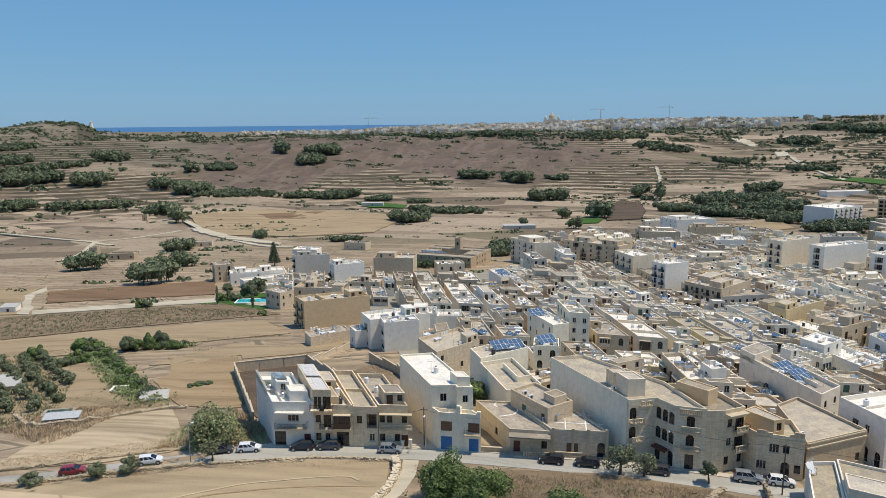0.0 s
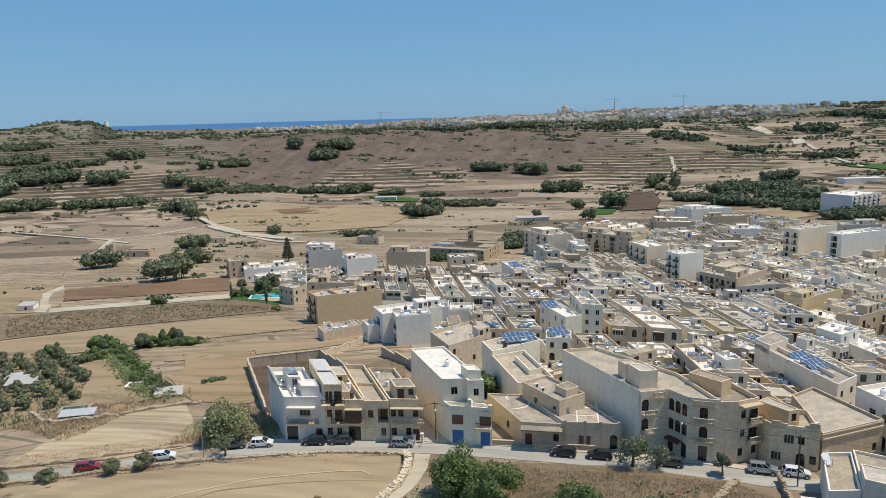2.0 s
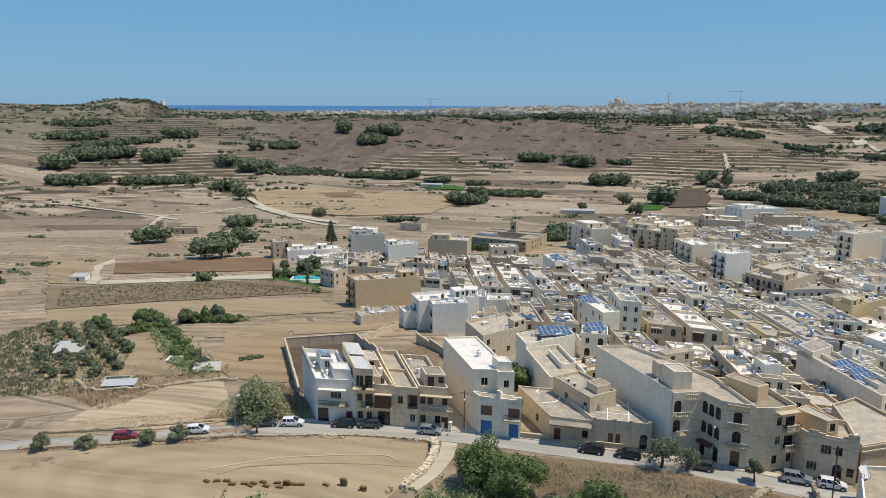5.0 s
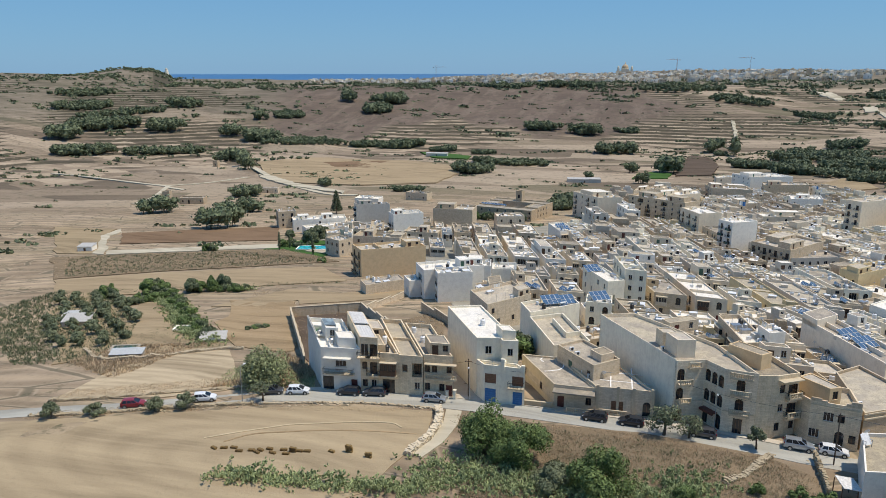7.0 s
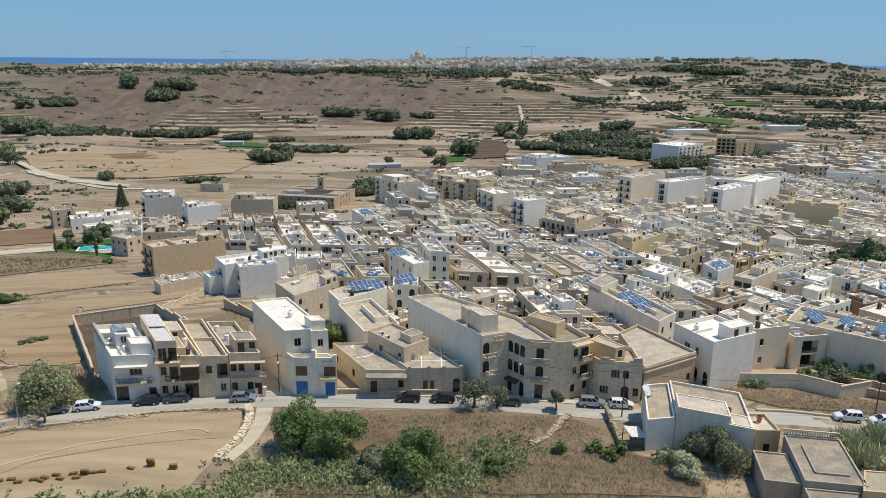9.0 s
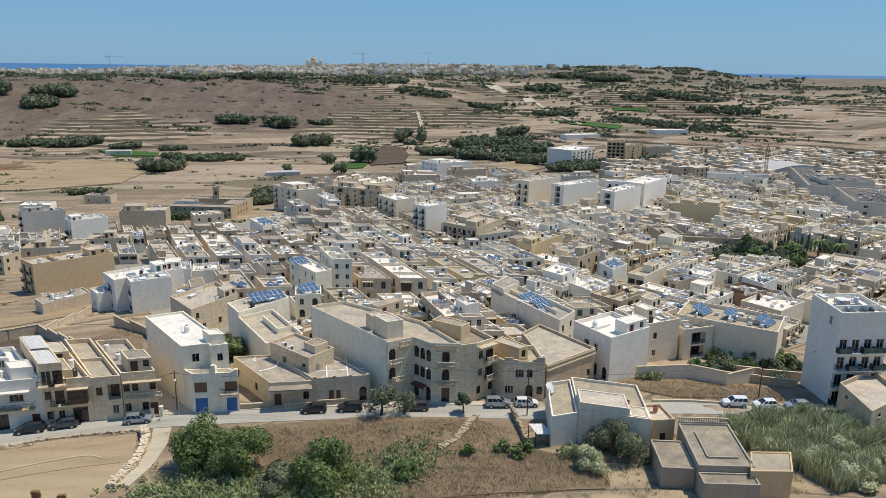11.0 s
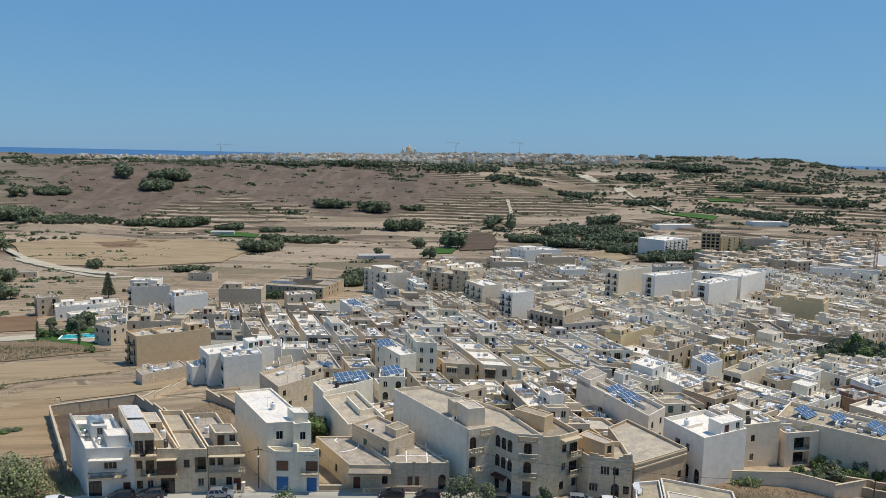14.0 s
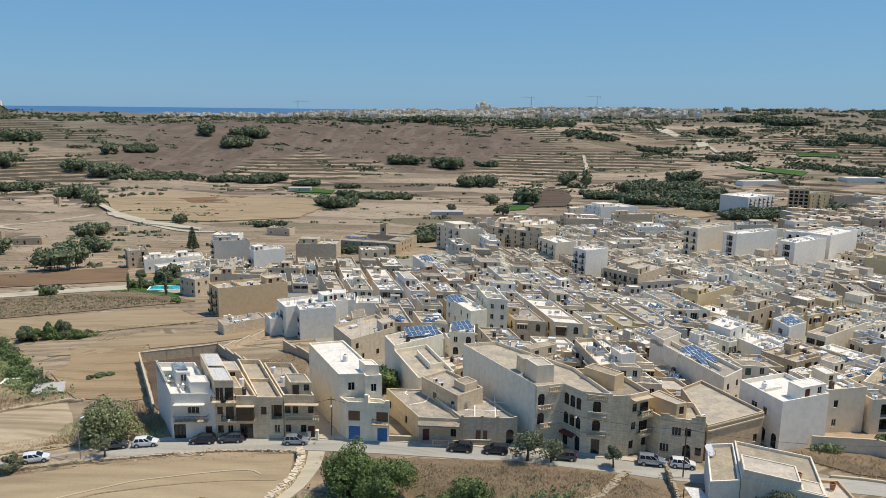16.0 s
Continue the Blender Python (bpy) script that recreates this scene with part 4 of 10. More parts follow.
def solar_panel(x, y, z):
    def make():
        m = Matrix.Rotation(radians(22), 4, "X")
        b = Build()
        b.box(-1.5, -1.0, -0.03, 1.5, 1.0, 0.03, 0)
        for k in range(-1, 2):
            b.box(k * 1.5 - 0.03, -1.0, 0.03, k * 1.5 + 0.03, 1.0, 0.05, 1)
        for s in (-1, 1):
            b.box(-1.5, s * 0.97 - 0.03, 0.03, 1.5, s * 0.97 + 0.03, 0.05, 1)
        f = Build()
        f.box(-0.03, -0.95, 0.05, 0.03, -0.89, 0.12, 0)
        f.box(-0.03, 0.8, 0.05, 0.03, 0.86, 0.78, 0)
        f.box(-0.03, -0.95, 0.0, 0.03, 0.86, 0.05, 0)
        return b.mesh("panel", [SOLAR, STEEL]), f.mesh("support", [STEEL])
    pm, fm = kept("solar", make)
    root = new("solar_collector")
    root.location = (x, y, z)
    root.rotation_euler = (0, 0, radians(rnd.uniform(66, 78)))
    tagged(root, "tilted blue solar collector in a steel frame on a roof", "solar collector", "roof solar collectors")
    for sx in (-1.3, 1.3):
        part("support", fm, root, Matrix.Translation((sx, 0, 0)))
    part("glass_panel", pm, root, Matrix.Translation((0, 0, 0.5)) @ Matrix.Rotation(radians(22), 4, "X"))
# ---- fields, road, walls ----
def inside(poly, x, y):
    c = False
    for k in range(len(poly)):
        (x0, y0), (x1, y1) = poly[k - 1], poly[k]
        if (y0 > y) != (y1 > y) and x < (x1 - x0) * (y - y0) / (y1 - y0) + x0:
            c = not c
    return c


def field(poly, soil, label, lift=0.12):
    """A plot of land draped on the ground, with a soft wavy edge."""
    bm = bmesh.new()
    pts = []
    for k in range(len(poly)):
        a, b = Vector(poly[k]), Vector(poly[(k + 1) % len(poly)])
        n = max(2, int((b - a).length / 5))
        for i in range(n):
            q = a.lerp(b, i / n)
            w = noise.noise(Vector((q.x * 0.09, q.y * 0.09, 3.1))) * min(2.5, (b - a).length * 0.06)
            pts.append((q.x + w, q.y + w * 0.6, 0))
    bm.faces.new([bm.verts.new(p) for p in pts])
    bmesh.ops.triangulate(bm, faces=bm.faces[:])
    far_off = math.hypot(*poly[0]) > 500
    small = abs(sum(poly[k - 1][0] * poly[k][1] - poly[k][0] * poly[k - 1][1] for k in range(len(poly)))) < 24000
    for _ in range(6):
        long = [e for e in bm.edges if e.calc_length() > (5 if far_off and small else 9 + 0.012 * math.hypot(*e.verts[0].co.xy))]
        if not long or len(bm.faces) > 9000:
            break
        bmesh.ops.subdivide_edges(bm, edges=long, cuts=1)
        bmesh.ops.triangulate(bm, faces=[f for f in bm.faces if len(f.verts) > 3])
    for v in bm.verts:
        r = math.hypot(v.co.x, v.co.y)
        v.co.z = float(land(v.co.x, v.co.y)) + lift + r * 0.0006 + (0.5 if far_off else 0)
    for f in bm.faces:
        if f.normal.z < 0:
            f.normal_flip()
    rim = [e for e in bm.edges if e.is_boundary]
    low = {v: bm.verts.new((v.co.x, v.co.y, v.co.z - 1.6 - lift * 2)) for e in rim for v in e.verts}
    for e in rim:
        p, q = e.verts
        bm.faces.new((p, q, low[q], low[p]))
    me = bpy.data.meshes.new("field")
    bm.to_mesh(me)
    bm.free()
    me.materials.append(SOIL[soil] if isinstance(soil, str) else soil)
    return tagged(new("field", me), label, "field", kind="structure")


def smooth_line(pts, step=2.0):
    """A rounded line through points (Catmull-Rom)."""
    p = [Vector(q) for q in pts]
    p = [p[0] * 2 - p[1]] + p + [p[-1] * 2 - p[-2]]
    out = []
    for k in range(1, len(p) - 2):
        n = max(1, int((p[k + 1] - p[k]).length / step))
        for i in range(n):
            t = i / n
            a, b, c, d = p[k - 1:k + 3]
            out.append(0.5 * ((2 * b) + (c - a) * t + (2 * a - 5 * b + 4 * c - d) * t * t + (3 * b - a - 3 * c + d) * t ** 3))
    return out + [p[-2]]


def strip(name, line, left, right, z0, z1, mat, label, cat):
    """A band along a line, from offset left to offset right, raised from z0 to z1."""
    b = Build()
    rows = []
    for k, q in enumerate(line):
        d = (line[min(k + 1, len(line) - 1)] - line[max(k - 1, 0)]).normalized()
        n = Vector((-d.y, d.x))
        a, c = q + n * left, q + n * right
        rows.append(((a.x, a.y, height(a.x, a.y)), (c.x, c.y, height(c.x, c.y))))
    for (a, c), (a2, c2) in zip(rows, rows[1:]):
        up = lambda p, z: (p[0], p[1], p[2] + z)
        b.face([up(c, z1), up(c2, z1), up(a2, z1), up(a, z1)])
        b.face([up(c, z0), up(c2, z0), up(c2, z1), up(c, z1)])
        b.face([up(a2, z0), up(a, z0), up(a, z1), up(a2, z1)])
    return tagged(new(name, b.mesh(name, [mat])), label, cat, kind="structure")


ROAD = [(-130, 78), (-110, 85.5), (-90.1, 91.0), (-80.9, 93.1), (-72.5, 95.9), (-64.5, 99.0), (-56.0, 102.2), (-50.0, 104.0), (-39.3, 106.0), (-30.7, 106.9), (-21.8, 107.2), (-12.6, 106.9), (-3.5, 106.4), (5.6, 105.8), (14.6, 104.9), (23.4, 103.5), (30.6, 102.0), (43, 100.7), (55.6, 100.2), (64.4, 98.6), (72, 97.3), (90, 96), (120, 92)]
road_line = smooth_line(ROAD)
strip("road", road_line, 2.1, -2.1, -0.3, 0.06, ASPHALT, "narrow worn grey asphalt road below the houses", "road")
front_line = [q for q in road_line if -52 < q.x < 34]
strip("pavement", front_line, 3.4, 2.1, -0.3, 0.17, PAVING, "pale concrete pavement along the house fronts", "pavement")
right_line = [q for q in road_line if 52 < q.x < 84]
strip("kerb", right_line, 2.5, 2.1, -0.3, 0.4, STONE_TRIM, "low pale stone kerb wall beside the road", "kerb")


def rubble_wall(pts, h, t, label, seed=1, mat=None):
    """A loose dry stone wall: uneven stones, gaps and tumbled pieces along a line."""
    rg = random.Random(seed)
    b = Build()
    line = smooth_line(pts, 0.34)
    for k, (q0, q1) in enumerate(zip(line, line[1:])):
        d = (q1 - q0)
        if d.length < 0.05:
            continue
        a = math.atan2(d.y, d.x)
        z = height(q0.x, q0.y) - 0.12
        top = h * (0.75 + 0.45 * noise.noise(Vector((k * 0.16, seed, 0.3))))
        zc = 0.0
        while zc < top:
            sh = rg.uniform(0.10, 0.24)
            for side in ((-0.25, 0.25) if t > 0.55 else (0.0,)):
                s = rg.uniform(0.12, 0.28)
                m = Matrix.Translation((q0.x - math.sin(a) * side * t + rg.uniform(-0.08, 0.08), q0.y + math.cos(a) * side * t + rg.uniform(-0.08, 0.08), z + zc + sh / 2)) @ Euler((rg.uniform(-0.3, 0.3), rg.uniform(-0.3, 0.3), a + rg.uniform(-0.5, 0.5))).to_matrix().to_4x4()
                w2 = t * 0.32 if t > 0.55 else t * 0.5
                c = [m @ Vector((s * sx * rg.uniform(0.7, 1.1), w2 * sy * rg.uniform(0.7, 1.15), sh * 0.55 * sz)) for sz in (-1, 1) for sx, sy in ((-1, -1), (1, -1), (1, 1), (-1, 1))]
                for q in ((3, 2, 1, 0), (4, 5, 6, 7), (0, 1, 5, 4), (1, 2, 6, 5), (2, 3, 7, 6), (3, 0, 4, 7)):
                    b.face([c[i] for i in q])
            zc += sh * 0.92
        if rg.random() < 0.3:
            s = rg.uniform(0.1, 0.25)
            b.box(-s, -s, 0, s, s, s, 0, Matrix.Translation((q0.x + rg.uniform(-1.2, 1.2), q0.y + rg.uniform(-1.2, 1.2), height(q0.x, q0.y) - 0.05)) @ Matrix.Rotation(rg.uniform(0, 3), 4, "Z"))
    return tagged(new("stone_wall", b.mesh("stone_wall", [mat or RUBBLE])), label, "wall")


def garden_wall(pts, h, t, style, label):
    """A straight-jointed masonry wall with a coping, along corner points."""
    b = Build()
    for p, q in zip(pts, pts[1:]):
        p, q = Vector(p), Vector(q)
        n = max(1, int((q - p).length / 6))
        a = math.atan2(q.y - p.y, q.x - p.x)
        for k in range(n):
            s = p.lerp(q, k / n)
            L = (q - p).length / n
            z = min(height(s.x, s.y), height(*p.lerp(q, (k + 1) / n)))
            m = Matrix.Translation((s.x, s.y, z)) @ Matrix.Rotation(a, 4, "Z")
            b.box(-t / 2, -t / 2, -0.8, L + t / 2 - 0.004, t / 2, h, 0, m)
            b.box(-t / 2 - 0.04, -t / 2 - 0.05, h, L + t / 2 + 0.03, t / 2 + 0.05, h + 0.1, 1, m)
    return tagged(new("garden_wall", b.mesh("garden_wall", [WALL[style], STONE_TRIM])), label, "wall")


field([(-94.0, 96.0), (-94.9, 115.3), (-88.4, 127.6), (-82.1, 130.5), (-79.5, 129.6), (-73.1, 121.2), (-68.8, 114.1), (-65.0, 103.6), (-74.6, 98.6)], "knoll", "pale stubble field with curved drill lines")
field([(-83.8, 136.7), (-96.0, 152.0), (-94.8, 170.8), (-87.0, 177.6), (-72.0, 149.6), (-64.4, 129.9), (-67.5, 129.0), (-79.1, 131.7)], "golden", "golden stubble field beside a hedge")
field([(-106.6, 168.3), (-95.7, 193.3), (-58.7, 188.0), (-69.9, 181.5), (-86.9, 178.4), (-94.2, 169.7)], "stubble", "long pale stubble field")
field([(-236.2, 297.1), (-166.2, 325.3), (-146.5, 287.5), (-214.5, 270.0)], "red", "strip of bare reddish soil")
field([(-208.8, 253.1), (-140.8, 277.1), (-136.2, 267.7), (-202.6, 245.3)], "track", "pale dirt track between fields", 0.2)
field([(-210.0, 246.9), (-241.4, 292.9), (-245.1, 309.8), (-237.8, 300.3), (-235.0, 289.1), (-203.9, 245.4)], "track", "pale curved dirt track", 0.2)
field([(-287.9, 311.6), (-246.6, 308.6), (-243.0, 296.1), (-210.2, 246.7), (-228.6, 245.5)], "sand", "bare yard beside a dirt track")
field([(-221.8, 237.8), (-132.6, 265.4), (-99.3, 242.9), (-131.0, 226.6), (-156.9, 215.9), (-188.1, 200.3)], "scrub", "strip of dry scrub and thistles")
field([(-186.4, 198.4), (-155.5, 213.8), (-101.1, 231.5), (-82.9, 208.8), (-108.3, 196.2), (-130.7, 189.4), (-139.1, 182.4), (-162.8, 172.2)], "stubble", "broad pale stubble field")
field([(-132.3, 170.7), (-123.9, 175.1), (-106.1, 151.0), (-104.3, 140.8), (-109.2, 135.7), (-120.6, 144.6)], "stubble", "small stubble field beside olive trees")
field([(-170.0, 180.2), (-152.1, 179.7), (-122.8, 155.6), (-107.4, 131.4), (-107.0, 119.1), (-111.3, 115.2)], "sand", "bare tan soil under olive trees")
field([(-355.6, 663.5), (-321.7, 708.7), (-270.4, 722.1), (-212.4, 714.7), (-137.4, 668.5), (-139.5, 545.6), (-194.1, 516.2), (-258.1, 524.5), (-296.2, 565.9)], "stubble", "stubble field with curved drill lines")
field([(-226.5, 813.4), (-192.3, 806.5), (-159.6, 783.3), (-155.7, 743.1), (-191.7, 751.5)], "green", "small irrigated green field")
field([(-288.7, 675.5), (-228.4, 707.4), (-231.3, 646.8), (-263.1, 641.5)], "red", "patch of bare red soil")
field([(-88.7, 182.4), (-61.2, 201.7), (-56.3, 190.2), (-71.5, 179.6), (-83.6, 174.3)], "stubble", "narrow stubble field behind a wall")
field([(-106.0, 176.8), (-86.4, 175.8), (-81.3, 169.3), (-92.1, 152.1)], "golden", "golden stubble field")
field([(459.6, 1091.9), (520.3, 1092.3), (508.3, 1066.1), (454.0, 1067.4)], "green", "strip of green crops")
field([(334.2, 995.1), (407.4, 926.8), (381.6, 882.8), (340.9, 946.8)], "green", "strip of green crops")
field([(47.9, 656.2), (79.2, 666.8), (93.4, 741.3), (99.8, 838.0), (77.9, 855.3), (57.3, 760.2)], "brown", "ploughed dark brown field")
field([(11.1, 623.9), (40.4, 641.8), (46.3, 670.1), (29.3, 679.2), (15.8, 664.0)], "green", "small green plot at the edge of the town")
field([(144.1, 605.9), (188.6, 662.3), (186.9, 588.5), (159.4, 556.8)], "sand", "bare graded earth beside the town")
field([(363.0, 1261.1), (382.6, 1267.8), (370.6, 1210.3), (352.2, 1211.7)], "track", "pale bare patch beside a country road", 0.2)
field([(-50.9, 157.0), (-44.4, 172.8), (-39.5, 163.6), (-35.5, 143.3), (-42.8, 148.6)], "scrub", "overgrown walled plot with dry weeds")
field([(-23.5, 102.5), (5.5, 104.2), (22.9, 101.0), (29.5, 95.6), (28.2, 90.8), (38.7, 86.4), (36.9, 79.9), (-18.5, 81.0), (-11.2, 93.0)], "scrub", "dry brown scrub slope below the road")
field([(49.2, 111.3), (58.7, 114.8), (78.8, 108.1), (75.4, 103.0), (58.3, 103.9)], "scrub", "dry waste ground with weeds")
field([(150.3, 1101.7), (154.0, 1091.0), (142.3, 959.3), (138.2, 956.9)], "track", "pale dirt track up the slope", 0.2)
field([(366.3, 1211.6), (372.5, 1213.7), (355.4, 941.5), (349.4, 937.3)], "track", "pale country road climbing the slope", 0.2)
field([(329.7, 1429.5), (353.8, 1414.6), (358.4, 1347.0), (343.6, 1329.4), (328.5, 1376.4)], "track", "pale bend of a country road", 0.2)
field([(-308.5, 576.2), (-301.6, 575.4), (-244.2, 516.8), (-190.1, 478.9), (-186.3, 467.0), (-240.2, 499.7), (-292.6, 549.5)], "track", "narrow road across the valley", 0.2)
field([(-113.2, 126.6), (-109.7, 138.2), (-106.6, 148.4), (-87.9, 139.8), (-80.3, 129.2), (-91.1, 122.0), (-101.7, 117.5)], "sand", "sandy farm yard")
field([(-58.5, 122.5), (-78.6, 159.6), (-64, 167.2), (-49.5, 148.8), (-47, 131)], "brown", "dark bare soil inside a walled plot", 0.14)
field([(-100, 84.5), (-80, 88.6), (-62, 95.4), (-48, 100.4), (-38, 102.6), (-27.4, 103.4), (-26.6, 97), (-27.4, 91), (-29, 85.5), (-30, 79), (-40, 70), (-60, 60), (-110, 50), (-112, 78)], "meadow", "pale stubble field with drill lines in rings", 0.06)
RIDGE = soil_material("pale_plough_ridge", (0.56, 0.44, 0.30), (0.48, 0.37, 0.25))
strip("plough_ridge", smooth_line([(-58.7, 86.6), (-54.7, 89.4), (-51.7, 91.3), (-47.9, 93.6), (-43.6, 95.1), (-39.1, 96.6), (-34.4, 97.8), (-31.9, 97.8), (-30.6, 96.9)], 1.0), 0.15, -0.15, -0.2, 0.21, RIDGE, "pale plough ridge curving across a stubble field", "furrow")
strip("plough_ridge", smooth_line([(-55.3, 86.3), (-52.3, 89.4), (-47.6, 91.3), (-42.7, 93.0), (-35.1, 94.7), (-27.8, 95.5)], 1.0), 0.16, -0.16, -0.2, 0.18, SOIL["golden"], "faint brown furrow across a stubble field", "furrow")
PALE_RUBBLE = wall_material("pale_rubble_stone", (0.74, 0.66, 0.53), dirt=0.4, vary=0.15)
rubble_wall([(-26.6, 104.2), (-25.6, 101), (-25.4, 97), (-26.2, 93), (-27.5, 89)], 1.2, 1.0, "pale rubble retaining wall at the field corner", 3, PALE_RUBBLE)
field([(-25.3, 104.6), (-22.6, 104.6), (-22.4, 100), (-23.2, 94), (-25.2, 89), (-27.0, 89.5), (-25.2, 94), (-24.8, 100)], "track", "pale dirt ramp beside a rubble wall", 0.16)
rubble_wall([(-56, 99.3), (-48, 101.6), (-40, 103.5), (-31, 104.4), (-27, 104.6)], 0.4, 0.5, "low broken rubble wall along the road edge", 5)
rubble_wall([(-92, 88.4), (-80, 90.8), (-70, 94.2), (-62, 97.4), (-57, 99)], 0.5, 0.6, "low broken rubble wall along the road edge", 6)
rubble_wall([(-94, 95.2), (-84, 97.6), (-74, 101), (-66, 104), (-58, 107), (-54, 108.5)], 0.7, 0.6, "rubble bank wall above the road", 7)
rubble_wall([(23.4, 101), (21.9, 99), (20, 96), (18.2, 94), (16, 92)], 0.8, 0.9, "collapsed pale rubble wall in dry scrub", 8)
rubble_wall([(-113, 126), (-103, 119), (-92, 122), (-82, 128), (-76, 130)], 0.9, 0.6, "rubble wall between a yard and a stubble field", 9)
rubble_wall([(29.6, 102.0), (29.4, 97), (29.0, 92)], 1.6, 0.5, "stone wall beside a parked car", 10)
for line, wide in (([(-505, 555), (-412, 516), (-339, 487.5)], 1.9), ([(-313, 469), (-339, 487.5), (-320, 512), (-305, 552)], 1.7), ([(-339, 487.5), (-308, 424), (-303, 397)], 1.7), ([(-340, 624), (-268, 534), (-201, 468), (-174, 462)], 2.6)):
    strip("dirt_track", smooth_line(line, 4.0), wide, -wide, -0.2, 0.55, SOIL["track"], "pale dirt track across the valley fields", "track")
garden_wall([(-57.8, 120.8), (-79.5, 160), (-63.5, 168.5), (-48.6, 149.5), (-42, 140)], 2.6, 0.3, "beige", "beige boundary wall round a walled plot")
garden_wall([(-63.5, 168.5), (-57.9, 188)], 1.8, 0.3, "cream", "low cream field wall")
garden_wall([(-42, 140), (-33, 127)], 2.2, 0.3, "stone", "stone wall behind the terraced houses")
garden_wall([(-48, 172), (-38, 160), (-31, 146)], 2.6, 0.3, "stone", "stone wall between back yards")
garden_wall([(56, 113.5), (66, 113), (71, 109), (77.5, 111)], 2.8, 0.3, "creamlit", "cream garden wall with a stepped top")
garden_wall([(72, 113), (84, 107.5)], 1.6, 0.25, "stone", "grey garden wall beside waste ground")
garden_wall([(74, 117), (88, 111.5)], 1.6, 0.25, "stone", "grey garden wall beside waste ground")
garden_wall([(165, 222), (186, 200), (205, 190)], 3.2, 0.35, "stone", "stone garden wall round the olive trees")
garden_wall([(-13.2, 109.4), (-8.6, 109.4)], 0.9, 0.3, "stone", "low stone wall in front of a yellow yard")
# ---- houses of the front row ----
house((-48.2, 107.2), (6.9, 0.7), (-8.7, 13.8), 7.9, "bluewhite", "white-painted corner house with a dark iron balcony", front='N.d|.L.', left='', rooms=[(.28,.60,.34,.66,2.5),(.52,.97,.14,.36,1.9),(0,.05,.3,1,1.2)], low=[(.3, .34, .3, .02, .5), (.02, .7, .6, .7, .9)])
house((-41.3, 107.9), (3.1, 0.3), (-7.0, 12.2), 10.1, "warm", "narrow beige three-storey house with small balconies", front='WW|WB|BB', roof="white", tanks=0, low=0, par=.25)
house((-38.2, 108.25), (3.6, 0.3), (-7.0, 12.2), 7.4, "warm", "beige house with a brown closed wooden balcony", front='N|b', rooms=[(.0,.45,.1,.5,1.7),(.0,.8,.62,.98,2.2)], roof="pale", tanks=2, low=0)
house((-34.6, 108.6), (4.2, 0.3), (-9.0, 17.0), 7.2, "warm", "beige house with an open loggia", front='.W|WV', roof="pale", low=[(.04, .02, .04, .98, 1.1), (.04, .5, .95, .5, .5)], tanks=0)
house((-30.35, 109.1), (5.0, 0.3), (-7.6, 14.5), 7.5, "warm", "beige house with a balustraded balcony and a roof room", front='W.Wd|WW.W', rooms=[(.30,1.,.10,.36,2.4)], roof="worn", low=[(.02, .05, .02, .95, .6)], tanks=2)
white_house = house((-20.0, 109.2), (6.9, -0.3), (-1.6, 1.9), 6.7, "creamwhite", "cream-white house with blue garage doors and a white roof terrace", front='U.u|S.S', par=0.9, tanks=0, low=0)
house((-21.6, 111.0), (7.0, 0.4), (-8.8, 15.3), 10.6, "creamwhite", "tall cream-white house with a white roof terrace", rooms=[(.66, .98, .05, .22, 1.7)], par=.35, into=white_house, low=0, tanks=1, poly=[(-21.6, 111.0), (-17.7, 111.8), (-17.2, 110.75), (-14.6, 111.3), (-24.2, 128.3), (-30.2, 126.2)], edges={0: "...|...|.L.", 2: ".|.|W"})
house((-8.3, 109.7), (6.7, -0.1), (-6.9, 11.8), 4.2, "cream", "low house with a yellow side wall and a porch", front='d.W', left='W.W.', par=0.3, tanks=0, low=0, roof="worn")
house((-1.6, 109.6), (9.2, 0.1), (-6.5, 11), 4.6, "cream", "low cream house with an arched porch", front='.S.A', par=0.35, tanks=0, low=0, roof="worn")
house((-2.2, 112.4), (4.2, 4.0), (-6.6, 8.0), 7.0, "cream", "cream house with air conditioners on its terrace", front="..|..", left="..W.|.D.W", rooms=[(.45,.95,.12,.4,1.3)], roof="worn", par=.5, tanks=0, low=0)
house((10.5, 109.0), (11.3, -2.1), (-12.3, 19.6), 10.4, "long", "cream stone apartment house with balustraded balconies", cat="apartment house", roof="pale", tanks=0, low=0, par=.6, poly=[(10.5, 109.0), (14.9, 110.7), (17.4, 107.6), (22.0, 106.8), (17.4, 118.2), (4.4, 131.0), (-1.8, 129.0)], edges={0: "D..|A..|A..", 1: "A.A|AAA|AAA", 2: ".N.|.A.|.A."}, rooms_at=[([(10.6, 111.9), (13.4, 112.6), (11.8, 116.0), (9.0, 115.2)], 3.0, "", "creamlit"), ([(8.6, 116.0), (11.0, 116.6), (10.0, 118.8), (7.6, 118.2)], 2.6, "W", None)])
house((22.05, 106.85), (6.1, 2.5), (-4.6, 10.6), 10.1, "warm", "beige stone house with stacked corner balconies", roof="worn", tanks=1, low=0, poly=[(22.05, 106.85), (24.8, 107.4), (28.2, 109.4), (23.8, 119.2), (17.5, 118.4)], edges={0: "...|...|...", 1: "W.W|WP|WP"}, rooms_at=[([(22.9, 110.9), (24.7, 112.6), (20.4, 116.8), (18.6, 114.8)], 2.5, "", "tan")])
